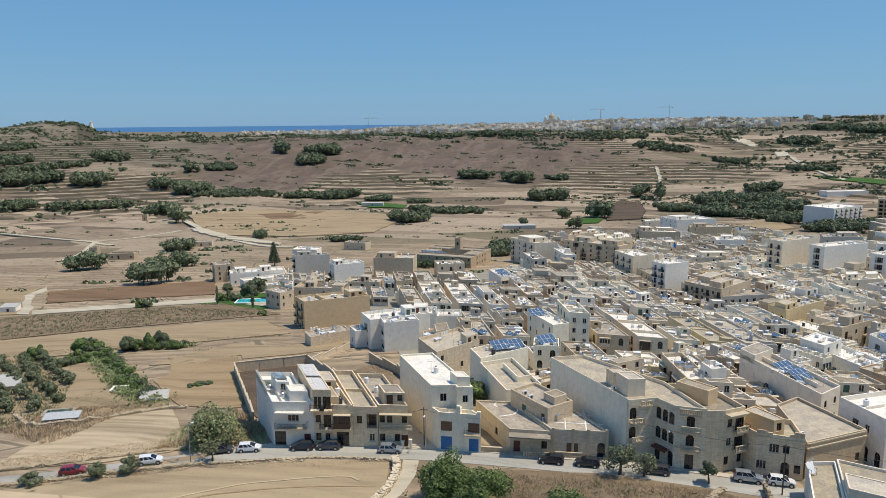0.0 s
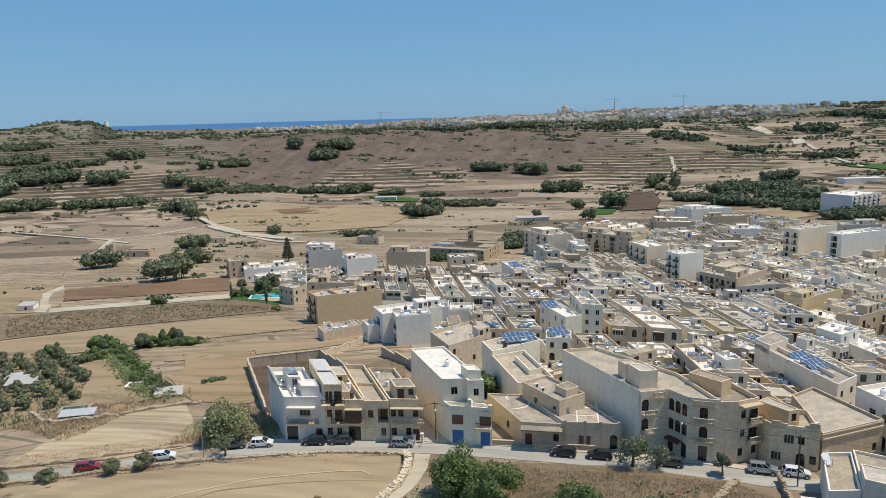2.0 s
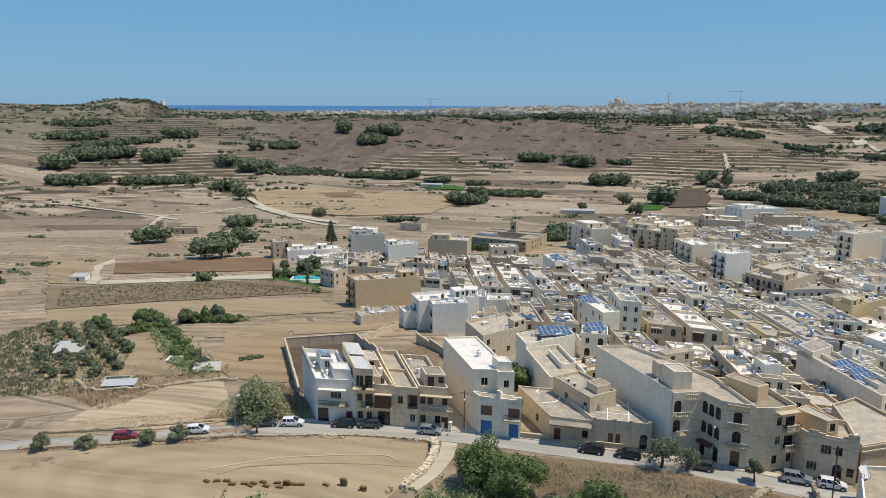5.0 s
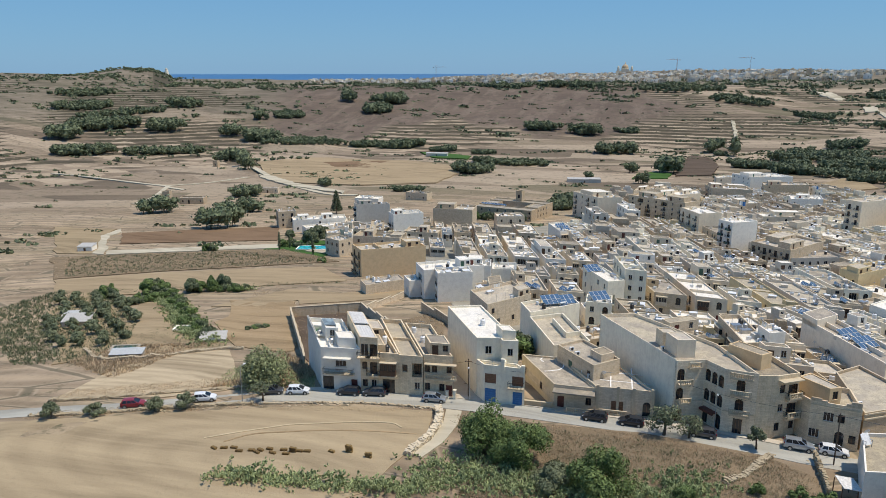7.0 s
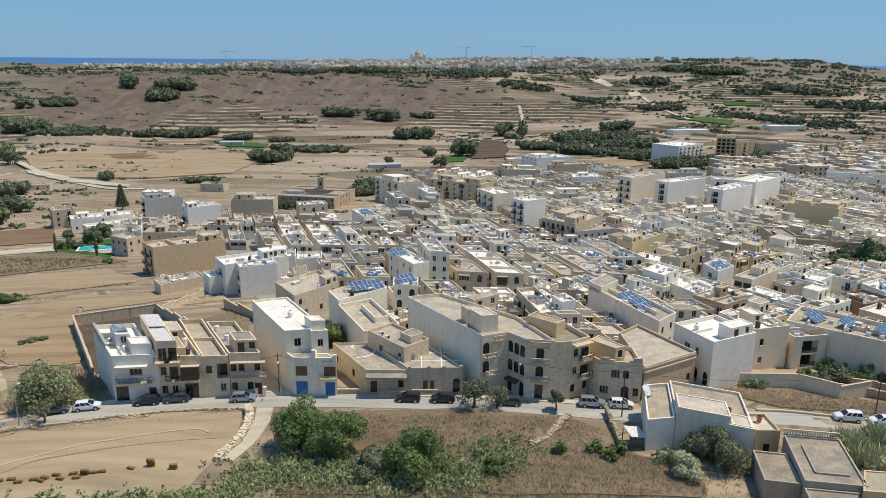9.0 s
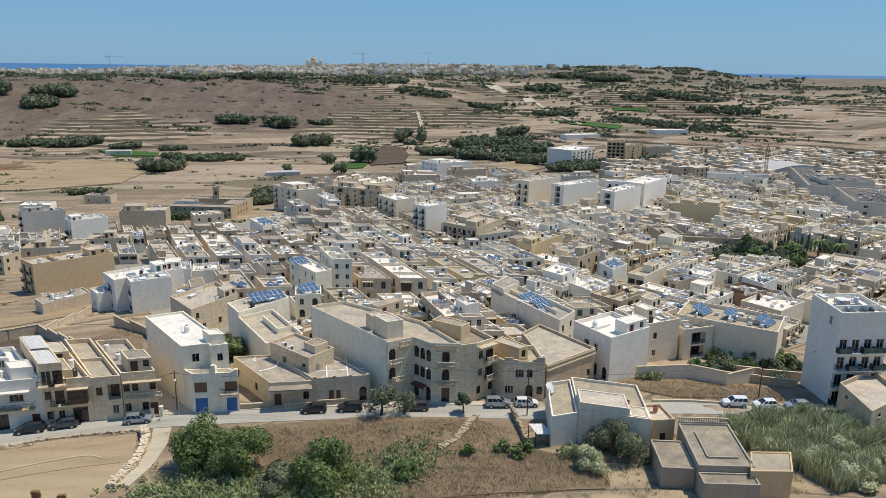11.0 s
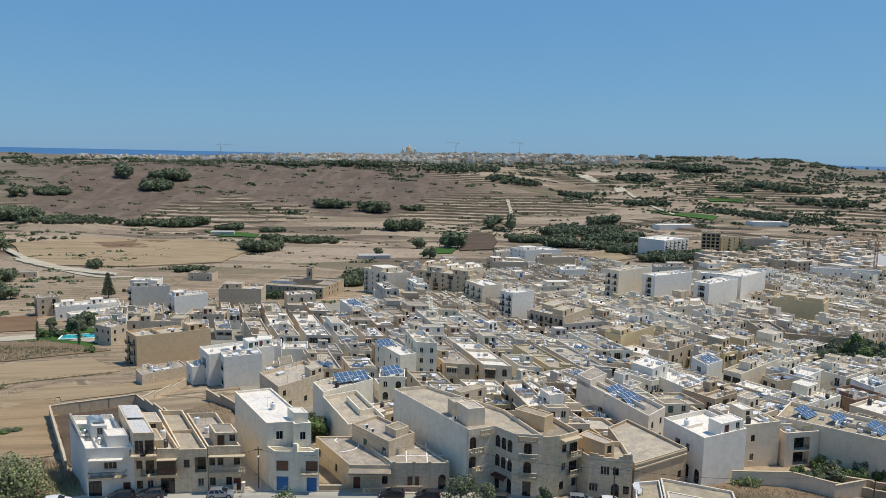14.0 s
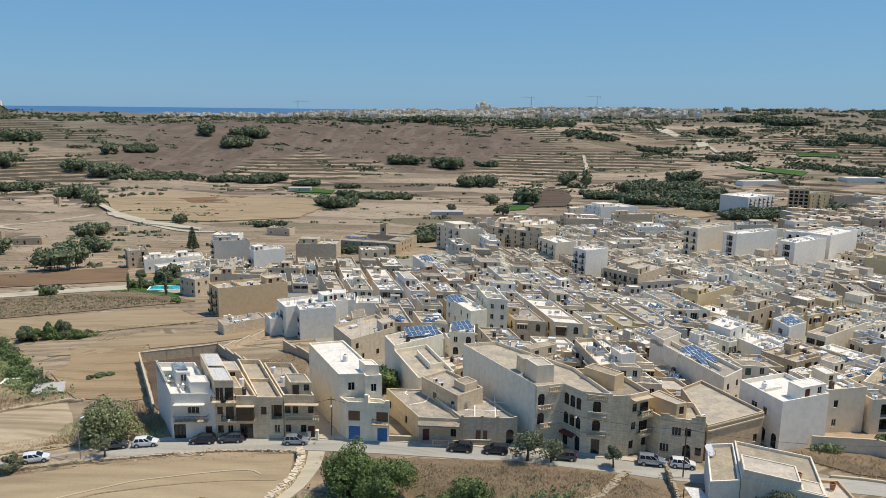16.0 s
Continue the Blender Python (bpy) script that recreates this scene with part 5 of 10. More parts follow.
house((29.6, 107.4), (6.5, -1.6), (-0.4, 8.0), 6.8, "warm", "beige house with an arched door and a roof room", roof="pale", tanks=0, low=0, poly=[(29.6, 107.4), (36.1, 105.8), (36.4, 113.0), (29.4, 115.6), (27.3, 111.4)], edges={0: "L.AW|.LW."}, rooms_at=[([(32.0, 107.5), (33.8, 108.4), (30.6, 113.2), (28.6, 111.4)], 2.8, "W", "tan")])
house((36.6, 106.4), (10.8, 6.2), (-4.2, 14.0), 6.0, "stone", "stone hall with a broad flat roof", par=.5, tanks=0, low=0, roof="pale", poly=[(36.6, 106.4), (47.4, 112.6), (41.2, 125.6), (36.6, 121.6)], edges={0: "A..W"})
house((36.7, 91.7), (9.3, -4.4), (2.8, 11.2), 5.3, "palegrey", "grey-rendered near house with a raised roof room", front="...|...", rooms=[(.02, .7, .02, .42, 1.5), (.72, .98, .02, .3, .5)], par=.4, tanks=0, low=0, roof="pale")
house((32.4, 91.0), (4.2, .68), (2.8, 11.2), 4.9, "white", "white-walled roof terrace house with a satellite dish", front=".|.", par=.55, tanks=0, low=0, roof="pale")
house((46.8, 88.5), (3.4, -0.1), (0.1, 5.0), 4.5, "tan", "old tan stone annexe with a small window", front="W", par=.4, tanks=0, low=0)
house((47.7, 77.0), (7.1, -1.4), (2.9, 11.2), 4.0, "concrete", "grey flat-roofed house with a stone balustrade", front="....", par=.25, tanks=0, low=[(.25, .2, .25, .8, .25), (.25, .2, .8, .2, .25)], roof="worn")
house((47.0, 74.3), (7.0, -1.4), (0.65, 2.6), 3.1, "concrete", "low grey strip of flat roof before a house", par=.2, tanks=0, low=0, roof="worn")
house((43.6, 78.8), (4.2, -1.0), (1.7, 7.1), 3.0, "concrete", "low grey flat-roofed annexe", par=.2, tanks=0, low=0)
house((53.6, 74.7), (5.4, -0.9), (2.8, 4.5), 4.0, "tan", "tan stone outbuilding with a pale roof", front=".", par=.15, tanks=0, low=0)
house((84.6, 100.0), (8.7, -0.7), (2.0, 9.9), 16.5, "bluewhite", "tall blue-white apartment tower with glazed balconies", front="BBBB|BBBB|BBBB|BBBB|....", left=".....|.....|.....|.....|...W.", cat="apartment block", solar=4, low=[(.05, .3, .95, .3, 1.0)], roof="white")
# ---- houses of the town ----
house((-81.0, 216.4), (19.2, 10.8), (-5.7, 7.0), 9.3, "tan", "tan rendered apartment block with a blank party wall", left="BB|BB|BB", rooms=[(.72,.95,.2,.7,2.2),(.3,.33,.1,.9,1.0)], cat="apartment block")
house((-103.4, 252.8), (3.4, 5.7), (-7.7, 4.7), 6.5, "cream", "cream two-storey house beside the swimming pool", front="W.|WW", left="W.W|WWW")
house((-102.1, 264.1), (19.6, 0.2), (-0.1, 10.0), 7.0, "cream", "cream flat-roofed house behind the tan block", front="W..W|W.W.", rooms=[(.2,.4,.2,.7,2.4),(.75,1.,.3,.9,1.2)])
house((-116.3, 271.6), (5.0, 2.5), (-3.6, 7.2), 6.5, "cream", "cream house with a rear wall over the pool", front=".W|W.", left="W|W")
house((-69.8, 189.5), (9.2, 8.7), (-3.6, 5.2), 3.0, "cream", "long low cream farm building with a flat roof", left=".", par=.35)
house((-123.5, 326.5), (15.4, 4.9), (-3.3, 4.5), 12.5, "grey", "pale grey apartment block with a blank party wall", left="B|B|B|B", rooms=[(.1,.5,.3,.9,2.2)], cat="apartment block")
house((-95.9, 298.7), (11.7, 7.6), (-4.4, 6.7), 11.5, "bluewhite", "white-painted apartment block with balconies", left="BB|BB|BB|W.", rooms=[(.05,.35,.2,.8,2.2)], cat="apartment block")
house((-87.7, 286.6), (15.0, 0.1), (-0.1, 10.0), 6.0, "cream", "cream house with a rounded roof parapet", front="WAW|WBW", rooms=[(.4,.65,.3,.8,2.4)])
house((-163.1, 321.5), (7.5, 4.9), (-5.4, 8.4), 8.5, "beige", "beige three-storey house at the edge of the fields", front="WW|WB|WB", left="B|B")
house((-150.3, 311.2), (22.5, 12.0), (-4.2, 7.9), 6.0, "white", "long white house with solar panels on its roof", front="W...W.|..W..", rooms=[(.1,.3,.4,.9,2.2),(.55,.75,.3,.8,2.4)])
house((-141.0, 304.8), (17.9, 15.0), (-3.9, 4.6), 3.5, "white", "low white annexe with a sloping parapet")
house((-154.4, 405.1), (15.0, 0.3), (-0.2, 10.0), 6.0, "white", "white flat-roofed house at the edge of the valley", front="WWW|WW.")
house((-135.6, 449.8), (15.3, -3.1), (1.6, 7.8), 5.0, "cream", "cream farmhouse among the fields", front="W.W")
house((-86.9, 333.9), (19.5, 0.4), (-0.2, 12.0), 10.5, "beige", "beige apartment block with a blank party wall", left="B|B|B", rooms=[(.05,.5,.3,.9,2.4)], cat="apartment block")
house((-22.2, 296.2), (6.1, 3.8), (-6.7, 16.6), 7.0, "white", "white house with a pale blue gallery and solar panels", front="WD|bb")
modern_house = house((-56.3, 188.7), (4.3, 2.6), (-3.1, 5.1), 5.0, "bluewhite", "white-painted modern house of stepped blocks and terraces", front=".", left="W")
house((-51.5, 187.2), (15.4, 9.3), (-4.6, 7.7), 8.6, "bluewhite", "white-painted modern house with deep terraces", left="V|V", rooms=[(.62,.8,.2,.7,2.4)], into=modern_house)
house((-46.8, 184.1), (9.0, 4.0), (-2.4, 5.5), 8.4, "bluewhite", "white-painted modern block with a blank front wall", left="V|V", par=.7, into=modern_house)
house((-40.9, 196.0), (6.6, 1.0), (-1.2, 7.9), 9.0, "bluewhite", "white-painted stair block of a modern house", front=".|.|.", rooms=[(.0,.6,.3,.9,2.2)], into=modern_house)
house((-35.1, 203.5), (7.2, 1.0), (-1.1, 7.9), 7.0, "bluewhite", "white-painted rear wing of a modern house", front="...|...", into=modern_house)
house((-33.2, 170.7), (5.9, 5.5), (-2.1, 8.8), 6.0, "cream", "cream house with a raised roof room", front="W.W|W.", rooms=[(.45,.95,.1,.8,2.6)], roof="worn")
house((-27.8, 156.0), (8.8, 10.6), (-6.2, 10.2), 6.5, "cream", "cream house with a broad flat roof", front=".W.W..|W..W", rooms=[(.72,1.,.05,.35,2.2)], tanks=0, low=0, roof="pale")
long_side = house((-9.9, 126.2), (6.5, 4.0), (-6.4, 15.2), 5.6, "creamwhite", "cream house with a long side wall and roof terraces", left="......|......", roof="pale", tanks=0, low=[(.55, .3, .55, .8, 1.2), (.55, .3, .98, .3, 1.0)])
house((-16.2, 141.6), (9.6, 8.8), (-2.9, 6.3), 8.4, "creamwhite", "cream rear block with solar panels", front="D...|....", into=long_side, roof="pale", tanks=1, low=0)
house((-5.6, 156.9), (5.8, -0.0), (0.0, 6.0), 8.5, "creamwhite", "cream three-storey house with a raised bank of solar panels", front="W.|AW|WA", left="W|W|W")
corner_house = house((-1.1, 180.6), (4.2, 2.4), (-7.0, 13.9), 9.3, "creamwhite", "cream corner house with a curved terrace", front="V.|V.|..", left="W.WW|WW.W|W.WW", par=.5, roof="white", tanks=0, low=0)
house((3.1, 184.3), (5.3, -0.9), (-3.1, 13.6), 12.3, "creamwhite", "cream stair tower of a corner house", front="WW|WW|WW|WW", left="....|....|....|AAA.", into=corner_house, roof="white", par=.9, tanks=0, low=[(.02, .35, .98, .35, .9)])
house((58.4, 259.0), (14.6, 17.5), (-10.6, 11.9), 9.5, "beige", "beige apartment terrace with rows of balconies", front="..|..|..", left="BWBWBWB|BWBWBWB|BWBWBWB", rooms=[(.1,.5,.1,.4,2.4),(.3,.8,.55,.9,2.3)], cat="apartment block")
house((77.7, 265.8), (-3.2, 9.5), (-18.7, -6.3), 6.5, "grey", "grey-fronted terrace along a side street", left="WWDWWDW|WBWWBWW")
house((68.2, 219.6), (15.6, 14.2), (-3.2, 6.2), 8.5, "yellow", "yellow house with arched loggias", left="VV|AA", rooms=[(.02,.3,.1,.7,2.2)])
house((44.4, 293.7), (10.1, 6.5), (-4.4, 6.7), 14.5, "white", "white apartment block with stacked balconies", left="BB|BB|BB|BB|BB", cat="apartment block")
bay_house = house((24.3, 133.5), (4.4, 1.5), (-2.8, 15.5), 7.6, "beige", "beige stone house with arched windows and a stair tower", front="WW|WW", left="WAWA|bAbb", roof="white", low=1)
house((28.75, 135.1), (3.0, 1.4), (-1.3, 4.2), 9.6, "white", "white stair tower of a stone house", left="D.|.|A", into=bay_house, tanks=1, low=0)
street_house = house((66.9, 160.7), (5.8, 6.0), (-4.4, 11.1), 5.4, "bluewhite", "white-painted modern house with a long low wing", front="WW", roof="white", low=[(.02, .5, .98, .5, .8)])
house((60.3, 167.1), (5.9, 6.0), (-3.5, 5.6), 8.8, "bluewhite", "white-painted upper block of a modern house", front=".|.|WW", into=street_house, roof="white", tanks=0, low=0, par=.3)
house((46.6, 129.5), (5.0, 5.0), (-8.4, 23.0), 7.2, "palegrey", "grey-rendered house with a long blank side wall", front="WW|WW", rooms=[(.0,1.,.80,1.,1.8)])
house((105.9, 350.7), (21.0, 15.3), (-4.7, 6.5), 17.5, "creamlit", "cream apartment block with blue balcony screens", front="....|....|....|....|....", left="BB|BB|BB|BB|BB", cat="apartment block")
house((121.1, 341.2), (24.0, 14.4), (-4.1, 6.9), 15.5, "white", "white apartment block with a blank party wall", left="V|V|V|V|V", cat="apartment block")
house((141.4, 325.5), (20.8, 15.6), (-4.8, 6.4), 13.5, "white", "white apartment block with dark loggias", left="V|V|V|V", cat="apartment block")
house((164.5, 342.2), (22.3, 20.1), (-8.0, 8.9), 15.5, "white", "tall white apartment block with set-back terraces", left="B|B|B|B|B", cat="apartment block")
house((158.7, 377.4), (17.4, -5.6), (2.8, 8.6), 13.0, "white", "white apartment block with glazed balconies", front="BBBBB|BBBBB|BBBBB|BBBBB", cat="apartment block")
house((199.0, 388.7), (6.9, 4.0), (-4.0, 6.9), 14.0, "white", "white apartment tower with rounded balconies", front="BB|BB|BB|BB", cat="apartment block")
house((217.9, 597.3), (29.9, 23.4), (-16.0, 20.5), 12.5, "bluewhite", "blue-white apartment block on the edge of the valley", front="BBBBBB|BBBBBB|BBBBBB|BBBBBB", cat="apartment block")
house((262.0, 626.7), (14.4, -5.3), (4.1, 11.3), 17.0, "tan", "tan unfinished apartment block with dark window openings", front="VVVV|VVVV|VVVV|VVVV|VVVV", cat="apartment block")
house((280.3, 627.4), (23.0, 8.7), (-4.2, 11.2), 12.5, "yellow", "pale yellow apartment block with small balconies", front="WBWB|WBWB|WBWB|WBWB", cat="apartment block")
house((302.7, 633.5), (33.2, -9.7), (3.4, 11.5), 11.0, "beige", "broad beige warehouse with a blank wall", cat="warehouse")
house((160.9, 303.5), (15.8, -12.4), (8.6, 11.0), 11.3, "yellow", "yellow rendered block with a blank party wall", rooms=[(.1,.4,.3,.8,1.8),(.6,.95,.2,.9,2.0)], cat="apartment block")
house((76.7, 200.4), (14.5, 11.9), (-5.0, 2.5), 7.0, "beige", "beige corner house with a long balcony over shops", front="GGDG|BWBW", left="G|W", rooms=[(.3,.65,.2,.7,2.6)])
house((80.2, 182.0), (6.5, 5.1), (-1.1, 7.7), 7.0, "bluewhite", "white house with a grey shop front", front="..|..", left="G|L")
house((86.2, 175.0), (17.0, 14.0), (-3.0, 3.8), 6.5, "creamlit", "cream terraced house with a long side wall", left="GL|LL", rooms=[(.3,.5,.2,.8,2.2)])
house((93.6, 171.0), (5.6, 2.2), (-1.7, 4.5), 6.0, "beige", "beige house with a red tiled balcony roof", left="W.|BB", roof="pale")
house((104.5, 176.8), (7.7, 6.4), (-4.1, 4.2), 6.0, "white", "white house with a blue-framed glazed front", front="WW|WW", left="WL|LW")
house((123.7, 239.4), (8.0, -0.8), (1.5, 13.9), 8.0, "stone", "old stone building with blank walls", front=".W|..", left="W..|..W")
house((137.1, 247.7), (23.7, -7.5), (1.8, 5.7), 5.5, "stone", "long low stone building with a pale roof")
house((72.0, 130.4), (14.5, -12.6), (7.2, 8.3), 8.0, "creamlit", "broad cream house with a blank wall to the gardens")
house((49.7, 111.4), (9.2, 4.3), (-3.5, 9.2), 8.6, "white", "white house with a blank gable and an arched door", left="D.AA|.BW.", rooms=[(.4,.92,.02,.32,2.5)], tanks=1, low=1)
house((62.0, 122.6), (7.7, 2.1), (-2.3, 8.7), 8.0, "creamlit", "cream house with stepped garden terraces", front="W.|W.", rooms=[(.3,.6,.4,.8,2.2)])
house((70.5, 123.8), (6.9, 1.2), (-1.2, 6.9), 6.5, "creamlit", "cream house with a curved terrace", front="V|V")
house((267.9, 458.3), (37.2, -12.5), (3.2, 9.5), 9.0, "white", "long white building with paired windows", front="....WW....WW.|....WW....WW.", cat="school", roof="worn")
house((266.7, 318.1), (28.5, -14.5), (24.8, 48.9), 11.0, "grey", "large pale grey building with solar panels", front="LLL|LLL|LLL", left="WWWW|WWWW|WWWW", cat="school", solar=8, roof="worn")
house((306.5, 394.6), (28.4, -9.8), (8.1, 23.5), 12.5, "grey", "grey office block with a glazed end", left="LLL|LLL|LLL", cat="office block", solar=8, roof="worn")
house((294.3, 390.9), (12.3, -6.6), (41.7, 78.0), 10.0, "grey", "grey school block with rows of windows", left="LLLLL|LLLLL|LLLLL", cat="school", solar=4, roof="worn")
house((103.6, 155.0), (9.5, 4.2), (-3.2, 7.3), 6.0, "brown", "brown-painted house beside the gardens", front="WW|W.", left="L|L")
house((114.4, 164.4), (7.3, 4.3), (-1.4, 7.3), 7.0, "white", "white house with a solar panel frame", left="W.|..", solar=1)
house((116.0, 153.2), (2.8, 7.5), (-9.7, 3.7), 5.5, "lilac", "lilac-fronted terraced house with an arched door", left="ADWW")
house((106.1, 144.3), (10.4, 6.0), (-5.0, 8.7), 5.0, "creamlit", "cream house with a broad sloping roof terrace", left="W.")
house((169.1, 210.9), (10.7, -12.2), (10.5, 9.3), 4.2, "cream", "curved cream villa with glazed walls", front="LLLL", cat="villa")
house((80.8, 86.4), (9.5, 4.2), (2.3, 9.9), 4.6, "beige", "beige house with a stepped roof", front="W.|WW", left=".W|W.", tanks=0, low=0, roof="pale")

house((-10.1, 388.1), (12.5, 4.0), (-14.0, 18.0), 12.6, "creamlit", "cream apartment block with stacked corner balconies", left="BWBB|BWBB|BWBB|BWBB", rooms=[(.1, .9, .3, .8, 2.6)], cat="apartment block", roof="white")
house((6.0, 390.0), (27.0, -19.0), (8.0, 11.0), 14.5, "beige", "beige apartment block with rows of dark balconies", front="BWBWBWB|BWVWBWB|BWVWBWB|BWBWBWB|WVWWVWW", rooms=[(.1, .4, .3, .8, 2.4), (.6, .9, .3, .8, 2.4)], cat="apartment block", roof="pale")
house((36.0, 333.0), (10.0, 5.5), (-7.0, 15.0), 13.0, "creamlit", "pale apartment block with a balconied side", left="BBB|BBB|BBB|BBB", cat="apartment block", roof="white")
house((-56.0, 338.0), (13.0, 3.5), (-3.0, 9.0), 7.0, "cream", "cream house beside the convent garden", front="WBW|WBW", left="W.|W.", roof="white")
house((10.0, 478.0), (19.6, 14.3), (2.7, 13.7), 7.5, "cream", "cream house with roof rooms at the edge of the town", front="W.WW|WW.W", rooms=[(.1,.4,.2,.7,2.4),(.6,.9,.3,.8,2.2)], roof="white")
house((25.6, 438.8), (23.4, 17.6), (-0.5, 15.0), 9.0, "creamlit", "cream house with a broad blank wall", front="....|W..W|....", rooms=[(.0,.35,.5,.95,2.4),(.55,.8,.4,.9,2.2)], roof="white")
house((60.4, 499.6), (24.7, -3.0), (-2.7, 16.8), 9.0, "beige", "large beige house with a blank wall and roof rooms", left="WBW|WBW|WBW", rooms=[(.05,.35,.4,.9,2.4),(.5,.95,.55,.95,2.0)], roof="white")
house((92.2, 551.8), (29.9, 9.3), (-10.2, 17.2), 12.0, "white", "white apartment house with a blank party wall", left="W.WW|WW.W|W.WW|WWWW", rooms=[(.1,.5,.3,.8,2.4)], cat="apartment block", roof="white")
house((96.9, 526.9), (29.9, 6.7), (1.3, 13.9), 9.0, "beige", "broad beige house with a raised roof room", front="...W|....|W...", left="B|B|B", rooms=[(.1,.4,.3,.8,2.6)], roof="pale")
house((65.0, 430.8), (16.3, 6.8), (-6.9, 16.6), 7.5, "cream", "cream corner house with windows along a side street", front="WW|WW", left="WDWWDW|WBWWBW", rooms=[(.2,.6,.2,.5,2.4)], roof="white")
house((72.5, 386.4), (22.0, 2.1), (-2.8, 11.7), 6.5, "creamlit", "pale cream house with an arched roof room", front="WWDWW|W.WAW", rooms=[(.3,.9,.35,.85,2.6)], roof="white")
house((99.6, 456.0), (18.1, 2.3), (1.8, 14.9), 8.0, "white", "white house with a deep flat roof", front="WW..|W...", rooms=[(.2,.6,.4,.8,2.2)], roof="white")
house((159.0, 449.5), (22.8, 1.9), (3.4, 15.6), 8.5, "grey", "grey house with a glazed upper floor", front="WWLLW|W.LLW", rooms=[(.4,.9,.4,.9,2.2)], roof="pale")
house((97.1, 273.1), (10.2, -22.3), (-1.1, 8.9), 8.0, "creamwhite", "pale house with a long blank party wall", rooms=[(.3,.6,.1,.8,2.2)], left="B|B", roof="white")
house((113.5, 298.4), (17.2, 5.2), (3.5, 11.5), 6.5, "creamlit", "cream house with a stepped roof below the white blocks", front="W.W.|WW.W", rooms=[(.1,.4,.3,.8,2.4),(.6,.9,.4,.9,2.0)], roof="white")
house((73.8, 589.1), (14.6, 6.4), (-0.3, 11.0), 7.0, "creamlit", "small cream house at the edge of the town", front="WW|W.", roof="white")


def overlaps(ring, margin=0.6):
    c = sum(ring, Vector((0, 0))) / 4
    pts = ring + [c] + [(ring[k] + ring[(k + 1) % 4]) / 2 for k in range(4)] + [(p + c) / 2 for p in ring]
    for other in FOOTPRINTS:
        oc = sum(other, Vector((0, 0))) / 4
        if (oc - c).length > 45:
            continue
        big = [oc + (q - oc) * (1 + margin / max(1.0, (q - oc).length)) for q in other]
        if any(inside([tuple(q) for q in big], p.x, p.y) for p in pts):
            return True
        if any(inside([tuple(q) for q in ring], q.x, q.y) for q in other):
            return True
    return False


TOWN = [(-40, 178), (-30, 158), (-14, 142), (14, 134), (30, 127), (52, 128), (70, 136), (88, 128), (104, 134), (150, 150), (215, 215), (330, 330), (330, 470), (262, 470), (205, 440), (150, 440), (150, 500), (138, 560), (92, 585), (62, 530), (24, 515), (2, 500), (-14, 440), (-14, 395), (-40, 350), (-70, 330), (-120, 325), (-160, 330), (-118, 282), (-92, 262), (-62, 232)]
NO_BUILD = [[(120, 205), (175, 196), (205, 232), (190, 262), (150, 240), (128, 228)], [(-140, 250), (-108, 250), (-108, 290), (-140, 290)], [(60, 205), (86, 186), (98, 196), (72, 215)],
            [(-52, 300), (-20, 320), (0, 372), (-30, 372), (-75, 350)], [(58, 112), (92, 104), (92, 122), (66, 118)]]
FOOTPRINTS.append([Vector(q) for q in ((322, 470), (396, 478), (388, 526), (320, 522))])
field(TOWN, SOIL["street"], "pale paved streets and yards between the houses", 0.06)
field([(122, 206), (174, 197), (204, 232), (190, 260), (150, 240), (129, 228)], "scrub", "dry garden soil under trees", 0.12)
FRONTS = ["WDW|WWW", "GD|bW", "DWG|WbW", "WDG|WBW", "DWW|RWR", "AD|AbA", "GDW|bWb", "WD|VB", "DA|AVA", "WDW|VWV", "GDW|BWB", "DWA|bAb", "GG|VV", "WDW|BVB"]
SIDES = ["", "W.W.|.W.W", "W.|.W", ".W|W.", "..W|W.B"]
WORDS = {"cream": "cream limestone terraced house with a flat roof", "beige": "beige limestone terraced house with a flat roof", "stone": "old brown stone terraced house with a flat roof", "creamlit": "pale cream rendered terraced house", "white": "white rendered terraced house with a pale roof", "creamwhite": "off-white rendered terraced house with a flat roof", "grey": "grey rendered terraced house with a flat roof", "yellow": "pale yellow rendered terraced house"}


FAR_WALLS = ["cream", "beige", "stone", "creamlit", "grey", "creamwhite", "white", "yellow"]
far_rows = Build()
FAR_MATS = [WALL[k] for k in FAR_WALLS] + [ROOF["pale"], ROOF["white"], ROOF["worn"], GLASS]


def far_house(b, words, group):
    """A distant house as one mesh of its own, with only the materials that it shows."""
    used = sorted(set(b.i))
    me = mesh_of("house", b.v, b.f, [FAR_MATS[k] for k in used], [used.index(k) for k in b.i])
    tagged(new("house", me), words, "house", group)


